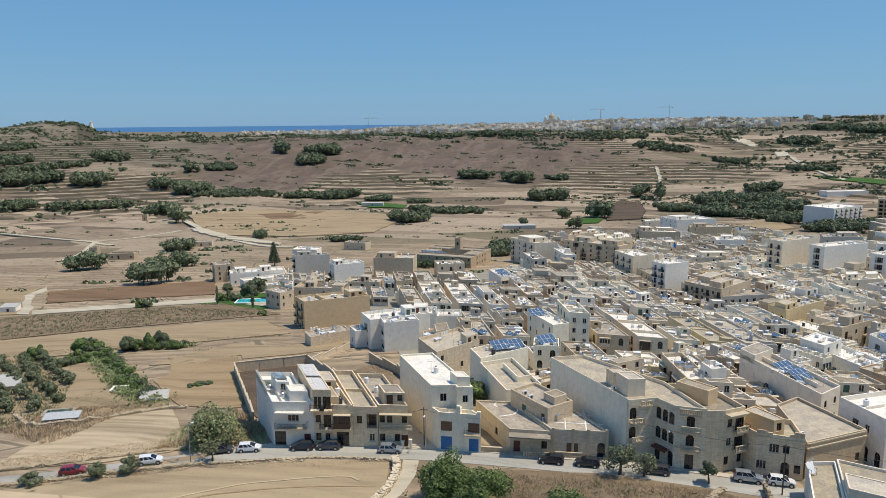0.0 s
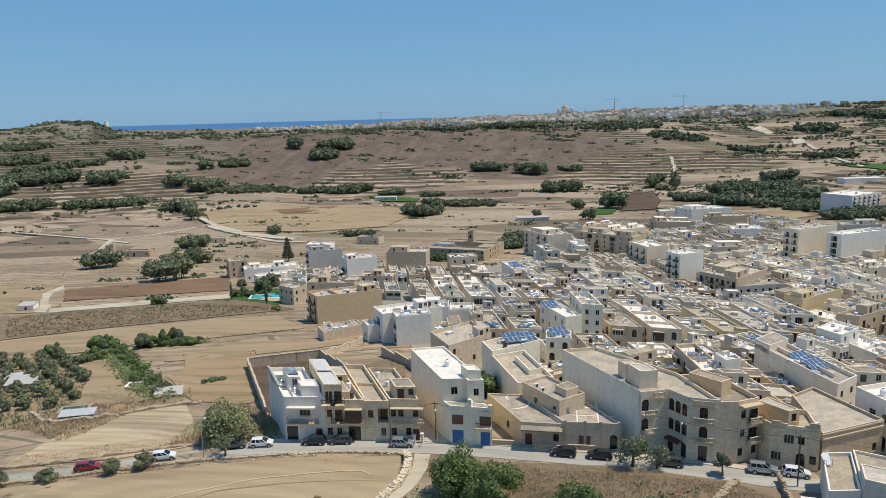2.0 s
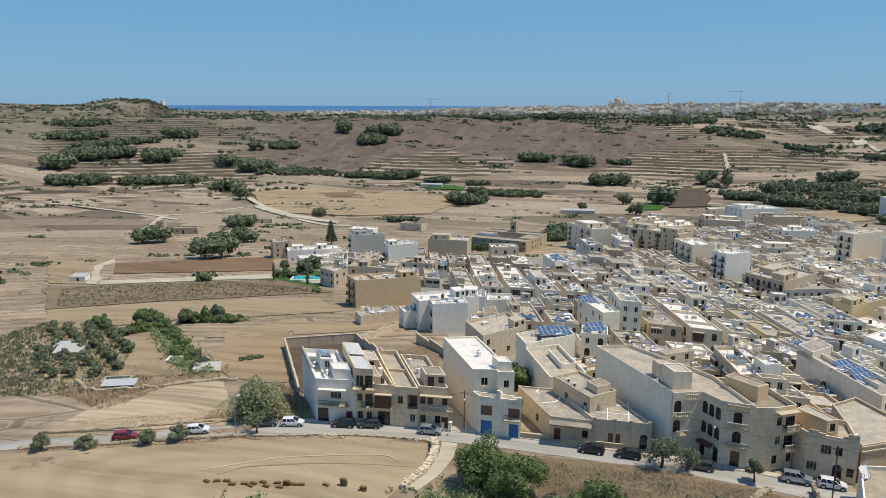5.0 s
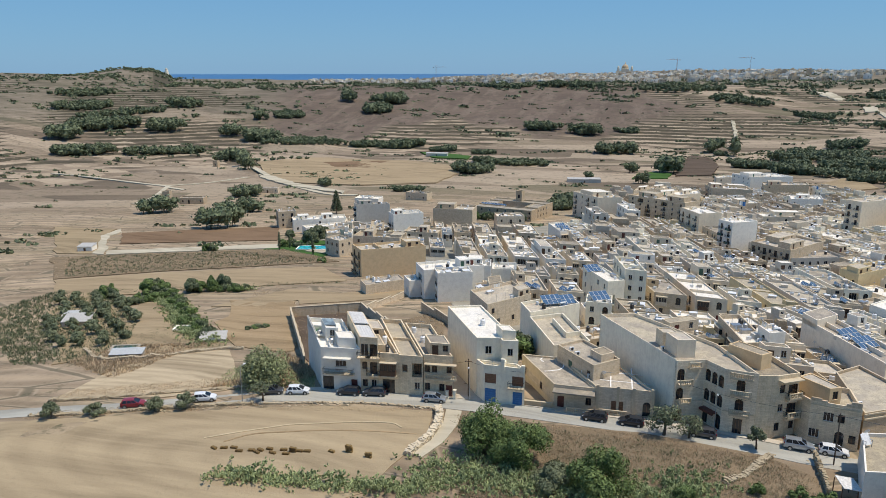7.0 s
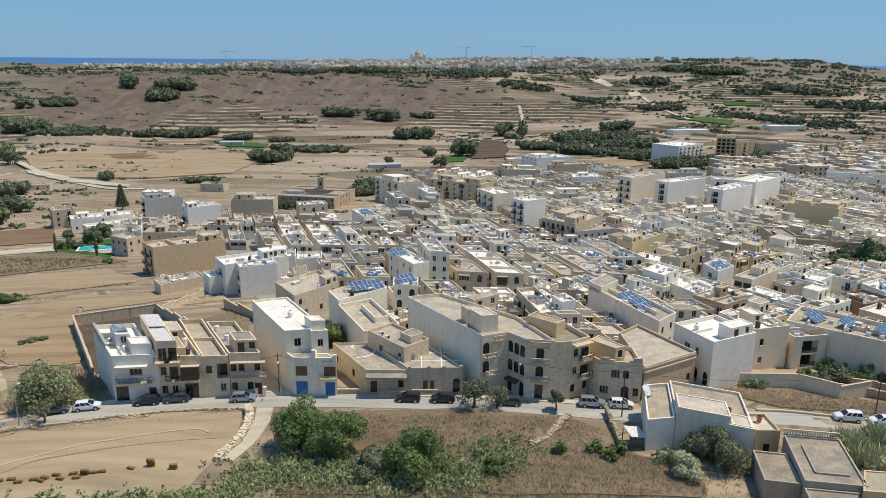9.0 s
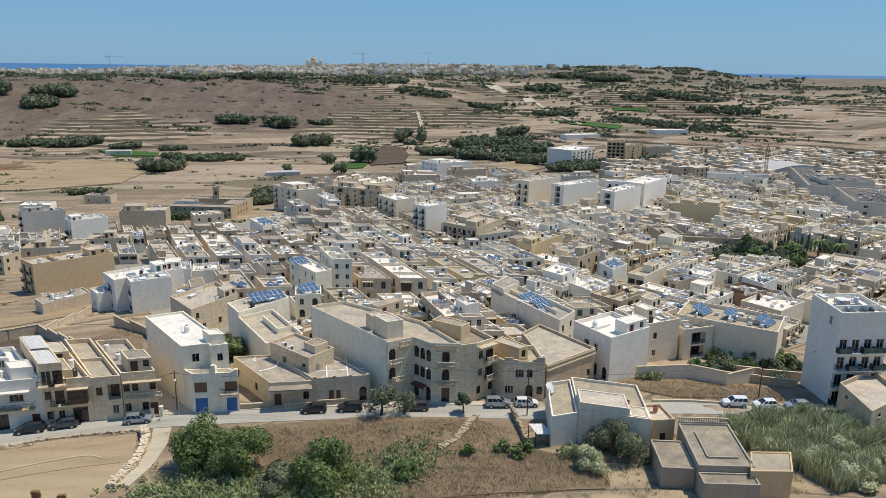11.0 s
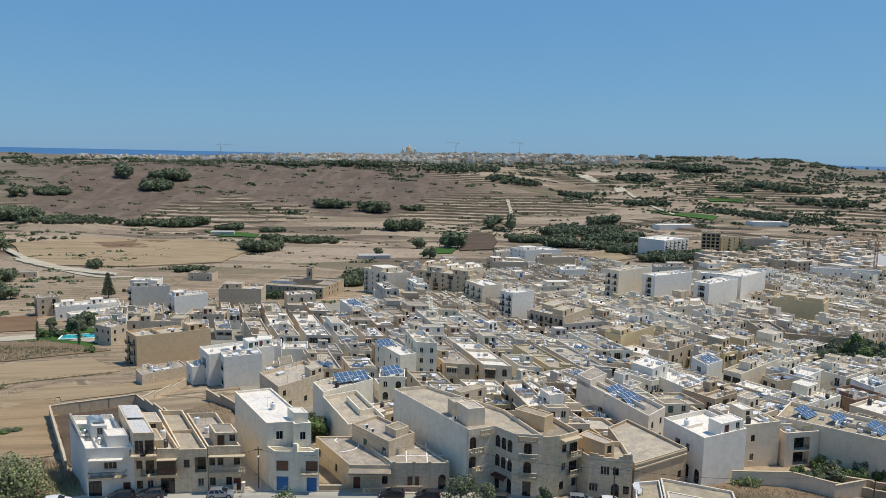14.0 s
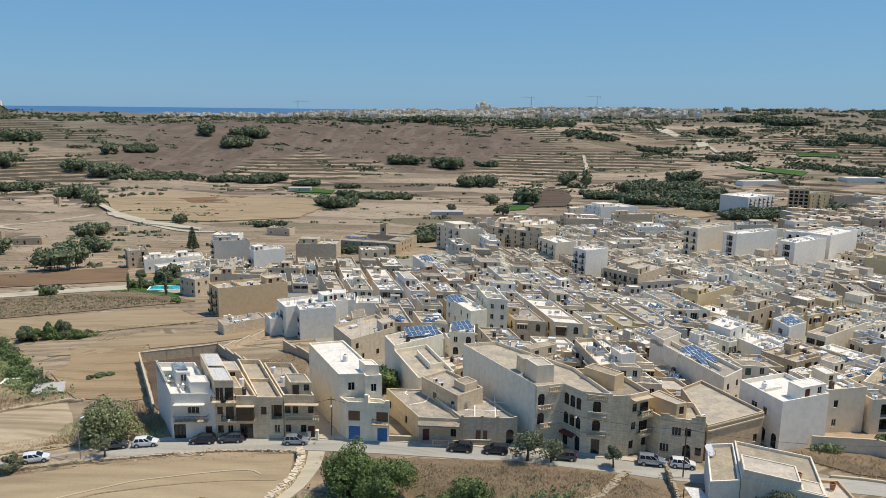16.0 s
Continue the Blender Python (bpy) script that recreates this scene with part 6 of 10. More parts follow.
def terrace(origin, angle, start, end, depth, hgt, seed, fronts=FRONTS, group="terraced houses", back=None, calm=False):
    """A row of joined houses along one street."""
    rg = random.Random(seed)
    ux = Vector((math.cos(radians(angle)), math.sin(radians(angle))))
    back = angle + 90 if back is None else back
    vx = Vector((math.cos(radians(back)), math.sin(radians(back))))
    s = start
    row_h = hgt
    while s < end:
        w = rg.uniform(5.4, 8.6)
        dd = depth * rg.choice([0.9, 0.995, 0.995, 0.995])
        row_h = hgt * rg.uniform(0.95, 1.05) if rg.random() < 0.4 else row_h
        shape = None
        for ws, ds, back in ((1, 1, 0), (1, 0.62, 0.38), (1, 0.62, 0), (0.6, 1, 0), (0.6, 0.5, 0.5), (0.6, 0.5, 0), (0.4, 0.9, 0.1)):
            p = Vector(origin) + ux * s + vx * dd * back
            ring = [p, p + ux * w * ws, p + ux * w * ws + vx * dd * ds, p + vx * dd * ds]
            c = (ring[0] + ring[2]) / 2
            if inside(TOWN, c.x, c.y) and not any(inside(z, c.x, c.y) for z in NO_BUILD) and not overlaps(ring, 0.3):
                shape = ring
                break
        if shape is None:
            s += 2.2
            continue
        w, dd = w * ws, dd * ds
        s += w + 0.02
        r = c.length
        style = rg.choice(["cream", "cream", "cream", "cream", "beige", "beige", "beige", "creamlit", "creamlit", "creamlit", "stone", "creamwhite", "creamwhite", "creamwhite", "grey", "grey", "white", "white", "yellow"])
        tall = r > 300 and w > 5 and rg.random() < 0.05
        h = row_h * (rg.uniform(1.4, 1.6) if tall else rg.choice([0.93, 0.97, 1.0, 1.0, 1.0, 1.0, 1.03, 1.06]))
        ahead = [c + c.normalized() * k for k in (9, 16, 24)]
        if any(inside(q, a_.x, a_.y) for q in TALL for a_ in ahead):
            h, tall = 3.9, False
        rooms = []
        if calm:
            if rg.random() < 0.45:
                a, b_ = rg.choice([0.02, 0.3, 0.5]), rg.uniform(0.35, 0.6)
                rooms.append((a, a + min(0.45, 2.8 / w), b_, b_ + 0.14, 2.1))
        elif h > 4 and rg.random() < 0.72:
            a, b_ = rg.choice([0.02, 0.3, 0.5]), rg.uniform(0.1, 0.72)
            rooms.append((a, a + min(0.48, 3.2 / w) * rg.uniform(0.75, 1.0), b_, b_ + min(0.3, 3.6 / dd) * rg.uniform(0.7, 1.0), rg.uniform(1.8, 2.4)))
        if h > 4 and rg.random() < 0.2 and not calm:
            k_ = rg.choice([0.0, 0.35, 0.5])
            rooms = [(0.0, rg.choice([0.6, 1.0]), k_, k_ + rg.uniform(0.3, 0.48), rg.uniform(2.5, 3.0))]
        elif rg.random() < 0.3:
            rooms.append((0.55, 0.97, 0.02, 0.10, rg.uniform(0.7, 1.2)))
        yard = dd > 15 and rg.random() < 0.6
        if yard:
            full, dd = dd, dd * rg.uniform(0.52, 0.66)
            ring = [p, p + ux * w, p + ux * w + vx * dd, p + vx * dd]
        roof = rg.choice(["pale", "pale", "pale", "pale", "white", "white", "worn", "worn"])
        if r > 300:
            FOOTPRINTS.append(ring)
            g = height(p.x, p.y)
            wi = FAR_WALLS.index(style)
            one = Build() if r < 322 else far_rows
            zr = plain_block(one, ring, g - 1.5, g + h, 0.6, wi, len(FAR_WALLS) + ["pale", "white", "worn"].index(roof), len(FAR_WALLS) + 3, 2 if not tall else 3, rg)
            for u0, u1, v0, v1, hr in rooms:
                plain_block(one, [bilinear(ring, a_, c_) for a_, c_ in ((u0, v0), (u1, v0), (u1, v1), (u0, v1))], zr - 0.1, zr + hr, 0.12, wi, len(FAR_WALLS), len(FAR_WALLS) + 3, 0, rg)
            for _ in range(rg.randint(3, 9)):
                q = bilinear(ring, rg.uniform(0.12, 0.88), rg.uniform(0.1, 0.9))
                (FAR_TANKS.append((q.x, q.y, zr)) if rg.random() < 0.25 else ROOF_BITS.append((q.x, q.y, zr, radians(angle))))
            for _ in range(rg.choice([0, 1, 2])):
                p0 = bilinear(ring, rg.uniform(0.1, 0.6), rg.uniform(0.1, 0.9))
                p1 = p0 + (ux if rg.random() < 0.5 else vx * 1.6) * rg.uniform(2, 4)
                sd = Vector((-(p1 - p0).y, (p1 - p0).x)).normalized() * 0.12
                one.prism([tuple(p0 - sd), tuple(p1 - sd), tuple(p1 + sd), tuple(p0 + sd)], zr - 0.05, zr + rg.uniform(0.4, 1.1), wi)
            if one is not far_rows:
                far_house(one, WORDS[style], group)
            continue
        f = rg.choice(fronts)
        if r > 200:
            f = "." + "|" + f.split("|")[1]
        if tall:
            f = "|".join([".", "BWB", "BWB", "VWB"])
        row_house = house(p, ux * w, vx * dd, h, style, WORDS[style], front=f, left=rg.choice(SIDES) if r < 240 or tall else "", rooms=rooms, par=rg.uniform(0.3, 0.7), solar=rg.choice([0, 0, 0, 0, 0, 0, 1, 2]) if r < 330 else 0, tanks=rg.choice([0, 1, 1, 2]), group=group,
              roof=roof, low=[(0.985, 0.02, 0.985, 0.98, rg.uniform(0.2, 0.7))] + [(0.03, k_, 0.97, k_, rg.uniform(0.2, 0.8)) for k_ in rg.sample([0.22, 0.35, 0.5, 0.62, 0.78, 0.9], rg.choice([1, 2, 2]))])
        if yard:
            q = p + vx * (dd + (full - dd) * rg.uniform(0.45, 0.6))
            house(q, ux * w, p + vx * full - q, h * rg.choice([0.5, 0.55, 0.95]), style, WORDS[style], front="DW", into=row_house, par=0.3, tanks=0, roof=roof, low=0)
            FOOTPRINTS.append([p, p + ux * w, p + ux * w + vx * full, p + vx * full])


ROW_FRONTS = ["DbW|WbW", "WD|bA", "AbD|AbA", "DW|bW"]
terrace((8.4, 185.4), -10, 0, 54, 24, 6.8, 11, ROW_FRONTS, "terraced houses with timber balconies", 106, True)
terrace((10.0, 257.5), -8, 0, 38, 24, 6.8, 12, ROW_FRONTS, "terraced houses with timber balconies", 105, True)
terrace((-50.0, 233.0), -3, 0, 42, 24, 6.4, 13, FRONTS, "terraced houses", 109)
for k, (x0, y0, span, dd) in enumerate([(1, 211.5, 62, 22), (-4, 234, 66, 10), (4, 282, 60, 20), (-3, 314, 58, 22), (-10, 336.5, 62, 20), (-14, 369, 64, 20), (-18, 390, 66, 22), (-38, 203, 34, 18), (-58, 257.5, 50, 20), (-66, 290, 66, 20), (-74, 311, 66, 20), (-110, 262, 60, 18), (-120, 286, 60, 20), (-160, 310, 90, 20), (-36, 180, 40, 18), (-12, 160, 26, 14), (2, 149, 60, 17), (18, 128, 30, 10), (20, 138, 40, 10), (40, 394, 70, 22), (40, 425, 80, 22), (-16, 414, 60, 18), (-12, 438, 150, 18), (-8, 462, 160, 18), (0, 484, 150, 18), (30, 508, 130, 18), (60, 534, 100, 18)]):
    terrace((x0, y0), -3, 0, span, dd, 5.4 if 146 < y0 < 162 else 6.3, 21 + k, FRONTS, "terraced houses", 107, 146 < y0 < 162)
a33 = radians(33)
for k, c in enumerate((10, 27, 40, 57, 70, 87, 100, 119, 133, 151, 165, 183, 197, 215, 229, 247, 261, 279)):
    terrace((-math.sin(a33) * c, math.cos(a33) * c), 33, 128, 500, 13.6 if k % 2 else 12.8, 6.2, 71 + k)
for k, q in enumerate((120, 133, 150, 164)):
    terrace((-math.sin(a33) * q * 0.35 + 20, math.cos(a33) * q - 8), 33, -40, 130, 12.6, 6.2, 61 + k)

# air conditioners, hatches, pipes and stored things on the roofs
bits = Build()
rg_b = random.Random(404)
for x, y, z, turn in ROOF_BITS:
    kind = rg_b.random()
    mt = Matrix.Translation((x, y, z)) @ Matrix.Rotation(turn + rg_b.choice([0, 1.571]), 4, "Z")
    n0 = len(bits.v)
    if kind < 0.35:
        bits.box(-0.42, -0.17, 0.08, 0.42, 0.17, 0.7, 0)
        bits.box(-0.36, -0.12, 0, -0.30, 0.12, 0.1, 2)
        bits.box(0.30, -0.12, 0, 0.36, 0.12, 0.1, 2)
    elif kind < 0.6:
        w, d, hh = rg_b.uniform(0.4, 1.1), rg_b.uniform(0.4, 1.0), rg_b.uniform(0.25, 0.9)
        bits.box(-w, -d, 0, w, d, hh, 1)
        bits.box(-w - 0.06, -d - 0.06, hh, w + 0.06, d + 0.06, hh + 0.08, rg_b.choice([0, 1, 2]))
    elif kind < 0.75:
        for k in range(2):
            bits.tube((-1.4 + 2.8 * k, 0, 0), (-1.4 + 2.8 * k, 0, 1.7), 0.035, 0.035, 5, 2)
        bits.tube((-1.4, 0, 1.66), (1.4, 0, 1.66), 0.015, 0.015, 4, 2)
        for k in range(rg_b.randint(0, 3)):
            xx = -1.1 + 0.75 * k
            bits.box(xx, -0.015, 0.85, xx + 0.6, 0.015, 1.66, rg_b.choice([0, 3, 4]))
    elif kind < 0.95:
        bits.tube((0, 0, 0), (0, 0, rg_b.uniform(2.0, 3.4)), 0.03, 0.02, 5, 2)
        for k in range(4):
            bits.box(-0.5 + 0.05 * k, -0.01, 1.7 + 0.1 * k, 0.5 - 0.05 * k, 0.01, 1.72 + 0.1 * k, 2)
    else:
        bits.box(-0.8, -0.5, 0.3, 0.8, 0.5, 0.36, 5)
        bits.tube((-0.7, 0.55, 0.75), (0.7, 0.55, 0.75), 0.24, 0.24, 8, 0)
        for sx in (-0.7, 0.7):
            bits.box(sx - 0.03, -0.45, 0, sx + 0.03, -0.39, 0.3, 2)
            bits.box(sx - 0.03, 0.45, 0, sx + 0.03, 0.51, 0.6, 2)
    for k in range(n0, len(bits.v)):
        bits.v[k] = tuple(mt @ Vector(bits.v[k]))
tagged(new("roof_clutter", bits.mesh("roof_clutter", [PLASTIC_WHITE, WALL["grey"], STEEL, WALL["bluewhite"], WALL["yellow"], SOLAR])), "air conditioners, hatches, masts and washing on flat roofs", "roof clutter", kind="stuff")

tagged(new("far_terraces", far_rows.mesh("far_terraces", FAR_MATS)), "crowded rows of cream limestone houses with flat roofs", "houses", kind="stuff")
far_t = Build()
for x, y, z in FAR_TANKS:
    far_t.tube((x, y, z), (x, y, z + 1.1), 0.46, 0.46, 8, rnd.choice([0, 0, 1]))
    far_t.tube((x, y, z + 1.1), (x, y, z + 1.28), 0.46, 0.2, 8, 0)
tagged(new("far_water_tanks", far_t.mesh("far_water_tanks", [PLASTIC_WHITE, PLASTIC_BLACK])), "small water tanks on distant flat roofs", "water tanks", kind="stuff")
# ---- trees and plants ----
def leaves(b, lobes, n, size, rg, flat=0.35, mat=0):
    """Leaf clumps as many small tilted quads over the lobes of a crown."""
    tot = sum(l[3] * l[4] for l in lobes)
    for l in lobes:
        for _ in range(max(4, int(n * l[3] * l[4] / tot))):
            d = Vector((rg.gauss(0, 1), rg.gauss(0, 1), rg.gauss(0, 1) * 0.9 + 0.15)).normalized()
            k = rg.uniform(0.62, 1.06)
            c = Vector((l[0] + d.x * l[3] * k, l[1] + d.y * l[3] * k, l[2] + d.z * l[4] * k))
            nrm = (d + Vector((rg.uniform(-1, 1), rg.uniform(-1, 1), rg.uniform(-0.6, 1))) * 0.8).normalized()
            t = nrm.orthogonal().normalized()
            t = (Matrix.Rotation(rg.uniform(0, 6.28), 3, nrm) @ t)
            s = size * rg.uniform(0.55, 1.25)
            q = nrm.cross(t) * s * rg.uniform(flat, 1.0)
            t = t * s
            b.face([c - t - q * 0.5, c + q * -0.9, c + t + q * 0.3, c + q], mat)


def tree_meshes(seed, h, r, trunk_h, n, size, leaf, lobes=7):
    rg = random.Random(seed)
    tb = Build()
    base = Vector((0, 0, -0.3))
    top = Vector((rg.uniform(-0.2, 0.2) * r, rg.uniform(-0.2, 0.2) * r, trunk_h + (h - trunk_h) * 0.25))
    mid = base.lerp(top, 0.5) + Vector((rg.uniform(-0.1, 0.1), rg.uniform(-0.1, 0.1), 0)) * r
    k = 0.055 * h
    tb.tube(base, mid, k, k * 0.75, 7)
    tb.tube(mid, top, k * 0.75, k * 0.5, 7)
    ls = []
    for i in range(lobes):
        a = 6.283 * i / lobes + rg.uniform(-0.4, 0.4)
        rr = r * rg.uniform(0.30, 0.74) if i else 0
        lr = r * rg.uniform(0.24, 0.52)
        lz = trunk_h + (h - trunk_h) * (rg.uniform(0.16, 0.80) if rr < 0.5 * r else rg.uniform(0.14, 0.6)) if i else trunk_h + (h - trunk_h) * 0.7
        c = (rr * math.cos(a), rr * math.sin(a), lz)
        ls.append((*c, lr, (h - trunk_h) * rg.uniform(0.24, 0.34)))
        tb.tube(top - (top - mid) * rg.uniform(0, 0.5), Vector(c), k * 0.4, k * 0.12, 5, 0, False)
    cb = Build()
    leaves(cb, ls, n, size, rg)
    return tb.mesh("trunk", [BARK]), cb.mesh("crown", [leaf])


def tree(x, y, h, r, seed, n, size, leaf="green", trunk=0.25, label="", name="tree", cat="tree", group="", lobes=7):
    tm, cm = kept(("tree", seed, n, leaf), lambda: tree_meshes(seed, h, r, h * trunk, n, size, LEAF[leaf], lobes))
    root = new(name)
    root.location = (x, y, height(x, y))
    base_h, base_r = KEPT.setdefault(("treesize", seed, n, leaf), (h, r))
    root.scale = (r / base_r, r / base_r, h / base_h)
    root.rotation_euler = (0, 0, (x * 1.7 + y * 0.9) % 6.28)
    tagged(root, label, cat, group)
    part("trunk", tm, root)
    part("crown", cm, root)
    return root


def grove(x, y, w, d, h, kind, seed):
    """Trees over an ellipse w wide across the view and d deep."""
    rg = random.Random(seed + 100)
    r0 = math.hypot(x, y)
    ex, ey = Vector((y / r0, -x / r0)), Vector((x / r0, y / r0))
    near = r0 < 335
    if not near:
        h, d = h * (1.5 if w < 45 else 1.25), d
    size = max(1.6, min(h * 0.5, w * 0.5))
    n = max(1, min(90, int((1.5 if near else 3.2) * w * max(d, 3) / (size * size * 2.2)) + 1))
    spots = []
    for k in range(n):
        a, q = rg.uniform(0, 6.28), math.sqrt(rg.random()) if n > 1 else 0
        p = Vector((x, y)) + ex * (math.cos(a) * q * max(0, w / 2 - size * 0.6)) + ey * (math.sin(a) * q * d / 2)
        hh = h * rg.uniform(0.62, 1.05) if n > 1 else h
        spots.append((p, hh, min(max(hh * 0.55, 1.0), w / 2) * rg.uniform(0.85, 1.2)))
    if near:
        for p, hh, rr in spots[:14]:
            leaf = rg.choice(["dark", "dark", "olive", "green"]) if kind == "wood" else rg.choice(["dark", "green"])
            words = {"dark": "dark evergreen tree with a dense uneven crown", "olive": "grey-green olive tree with a loose crown", "green": "leafy green bush in dry ground"}
            tree(p.x, p.y, hh, rr, rg.choice([301, 302, 303]), 3600, 0.24, leaf, 0.1, words[leaf], "tree", "tree", "trees round the town")
        return
    b = Build()
    for p, hh, rr in spots:
        bushy(b, p.x, p.y, hh, rr, rg, 130, max(0.7, r0 / 760))
    tagged(new("wood", b.mesh("wood", [LEAF["dark"], BARK])), "dark green trees and shrubs in the valley", "trees", kind="stuff")


def bushy(b, x, y, hh, rr, rg, n, leaf):
    """One tree of a distant wood: a short stem, a solid heart of boughs and leaf clumps round it."""
    z = float(land(x, y))
    b.tube((x, y, z - 0.5), (x, y, z + hh * 0.5), 0.25, 0.12, 4, 1, False)
    lobes = []
    for i in range(3):
        a = rg.uniform(0, 6.28)
        q = rr * rg.uniform(0.15, 0.6)
        lobes.append((x + q * math.cos(a), y + q * math.sin(a), z + hh * rg.uniform(0.35, 0.68), rr * rg.uniform(0.45, 0.7), hh * rg.uniform(0.24, 0.36)))
    for lx, ly, lz, lr, lh in lobes:
        rings = []
        for up, k in ((-0.7, 0.4), (0.1, 0.66), (0.7, 0.25)):
            rings.append([(lx + lr * k * math.cos(1.257 * j + up) * rg.uniform(0.8, 1.1), ly + lr * k * math.sin(1.257 * j + up) * rg.uniform(0.8, 1.1), lz + lh * up) for j in range(5)])
        for r0_, r1_ in zip(rings, rings[1:]):
            for j in range(5):
                b.face([r0_[j], r0_[(j + 1) % 5], r1_[(j + 1) % 5], r1_[j]], 0)
        b.face(rings[-1], 0)
    leaves(b, lobes, n, leaf, rg)


grove(-103.5, 1003.8, 55.4, 20, 11.1, "wood", 0)
grove(-45.1, 986.7, 55.8, 25, 15.5, "wood", 1)
grove(8.5, 1021.2, 40.1, 8, 4.8, "wood", 2)
grove(-4.0, 838.2, 55.4, 22, 11.9, "wood", 3)
grove(11.1, 679.6, 15.0, 12, 8.6, "wood", 4)
grove(42.9, 684.2, 25.0, 26, 11.5, "wood", 5)
grove(106.6, 895.0, 31.2, 18, 12.8, "wood", 6)
grove(125.6, 865.3, 15.1, 10, 16.5, "wood", 7)
grove(247.5, 907.8, 44.4, 25, 8.9, "wood", 8)
grove(197.9, 812.1, 98.7, 60, 10.5, "wood", 9)
grove(211.4, 724.1, 71.3, 40, 8.3, "wood", 10)
grove(123.7, 748.1, 35.9, 25, 6.0, "wood", 11)
grove(148.8, 698.2, 39.4, 25, 6.8, "wood", 12)
grove(198.4, 642.3, 31.8, 20, 5.3, "wood", 13)
grove(225.8, 579.0, 53.9, 25, 5.9, "wood", 14)
grove(-373.4, 1151.4, 66.4, 40, 15.2, "wood", 15)
grove(-438.7, 1147.8, 34.6, 30, 15.4, "wood", 16)
grove(-367.1, 1078.5, 44.6, 40, 10.7, "wood", 17)
grove(-263.5, 859.2, 63.6, 25, 7.1, "wood", 18)
grove(-309.8, 861.1, 43.2, 20, 5.8, "wood", 19)
grove(-150.5, 814.2, 32.6, 12, 3.9, "wood", 20)
grove(-128.0, 634.8, 40.9, 30, 7.2, "wood", 21)
grove(-100.5, 722.0, 57.5, 30, 4.6, "wood", 22)
grove(-205.7, 836.5, 33.9, 15, 4.1, "wood", 23)
grove(-508.6, 970.0, 24.0, 15, 10.3, "wood", 24)
grove(-442.5, 843.3, 52.4, 25, 12.0, "wood", 25)
grove(-362.0, 650.8, 20.0, 15, 12.9, "wood", 26)
grove(-221.3, 515.8, 11.6, 6, 4.4, "pine", 27)
grove(-384.5, 839.9, 108.9, 25, 4.4, "wood", 28)
grove(357.6, 1066.9, 70.6, 30, 7.1, "wood", 29)
grove(454.0, 964.1, 117.0, 40, 5.0, "wood", 30)
grove(489.8, 914.0, 122.0, 40, 5.7, "wood", 31)
grove(607.8, 1485.7, 100.5, 60, 12.6, "wood", 32)
grove(433.5, 1369.4, 78.7, 60, 9.0, "wood", 33)
grove(553.8, 1563.8, 77.9, 60, 10.4, "wood", 34)
grove(639.0, 1205.9, 128.2, 60, 8.5, "wood", 35)
grove(631.0, 1057.9, 115.8, 50, 7.7, "wood", 36)
grove(94.7, 1370.2, 161.3, 80, 8.6, "wood", 37)
grove(-95.6, 1412.1, 132.9, 70, 8.9, "wood", 38)
grove(-221.1, 1397.9, 99.7, 60, 6.6, "wood", 39)
grove(182.7, 1249.2, 98.9, 60, 6.9, "wood", 40)
grove(271.5, 1167.7, 56.4, 30, 5.6, "wood", 41)
grove(547.3, 1193.0, 61.7, 30, 6.2, "wood", 42)
grove(-33.8, 431.4, 20.7, 15, 4.8, "wood", 43)
grove(-74.8, 396.2, 12.9, 8, 3.2, "wood", 44)
grove(-31.3, 471.9, 22.5, 12, 3.8, "wood", 45)
grove(21.7, 383.2, 7.4, 8, 6.1, "wood", 46)
grove(-249.2, 445.6, 24.3, 20, 5.7, "wood", 47)
grove(-583.8, 700.4, 80, 30, 9.5, "wood", 48)
grove(-508.1, 729.4, 100, 24, 8.0, "wood", 49)
grove(-401.1, 689.1, 37.7, 15, 11.3, "wood", 50)
grove(-339.8, 614.2, 12.2, 10, 11.1, "wood", 51)
grove(-664.9, 832.0, 105.4, 40, 13.0, "wood", 52)
grove(-584.4, 844.4, 56.4, 30, 14.5, "wood", 53)
grove(-697.4, 908.8, 125.7, 30, 7.2, "wood", 54)
grove(-490.2, 859.9, 48.2, 20, 15.6, "wood", 55)
grove(-449.8, 854.7, 45.6, 20, 12.2, "wood", 56)
grove(-393.8, 853.1, 118.3, 25, 5.9, "wood", 57)
grove(-261.2, 855.6, 67.6, 20, 8.5, "wood", 58)
grove(-195.2, 319.8, 30.0, 14, 12.0, "wood", 59)
grove(-213.7, 375.1, 31.0, 10, 6.2, "wood", 60)
grove(-262.3, 366.7, 25.1, 10, 7.9, "wood", 61)
grove(-652.0, 1001.4, 56.2, 30, 13.1, "wood", 62)
grove(-860.1, 1033.3, 105.3, 50, 6.3, "wood", 63)
grove(-481.8, 1008.4, 52.6, 40, 7.0, "wood", 64)
grove(-778.0, 931.0, 85.6, 40, 9.5, "wood", 65)
grove(-664.9, 753.9, 47.4, 30, 15.8, "wood", 66)
grove(-218.2, 508.4, 8.8, 5, 4.4, "pine", 67)
grove(-136.8, 723.6, 23.3, 15, 4.7, "wood", 68)
grove(-100.3, 713.8, 68.4, 30, 5.7, "wood", 69)
grove(-147.3, 493.9, 24.6, 10, 3.3, "wood", 70)
grove(-121.5, 190.0, 13.5, 7, 4.4, "bush", 71)
grove(-147.3, 176.0, 6.4, 6, 4.1, "bush", 72)
grove(-135.0, 182.7, 9.0, 7, 5.0, "bush", 73)
grove(-132.9, 170.3, 14.2, 6, 2.8, "bush", 74)
grove(-111.3, 189.7, 12.6, 5, 2.5, "bush", 75)
grove(-163.8, 258.7, 7.9, 5, 3.0, "bush", 76)
grove(-82.6, 147.9, 7.1, 4, 1.1, "bush", 77)
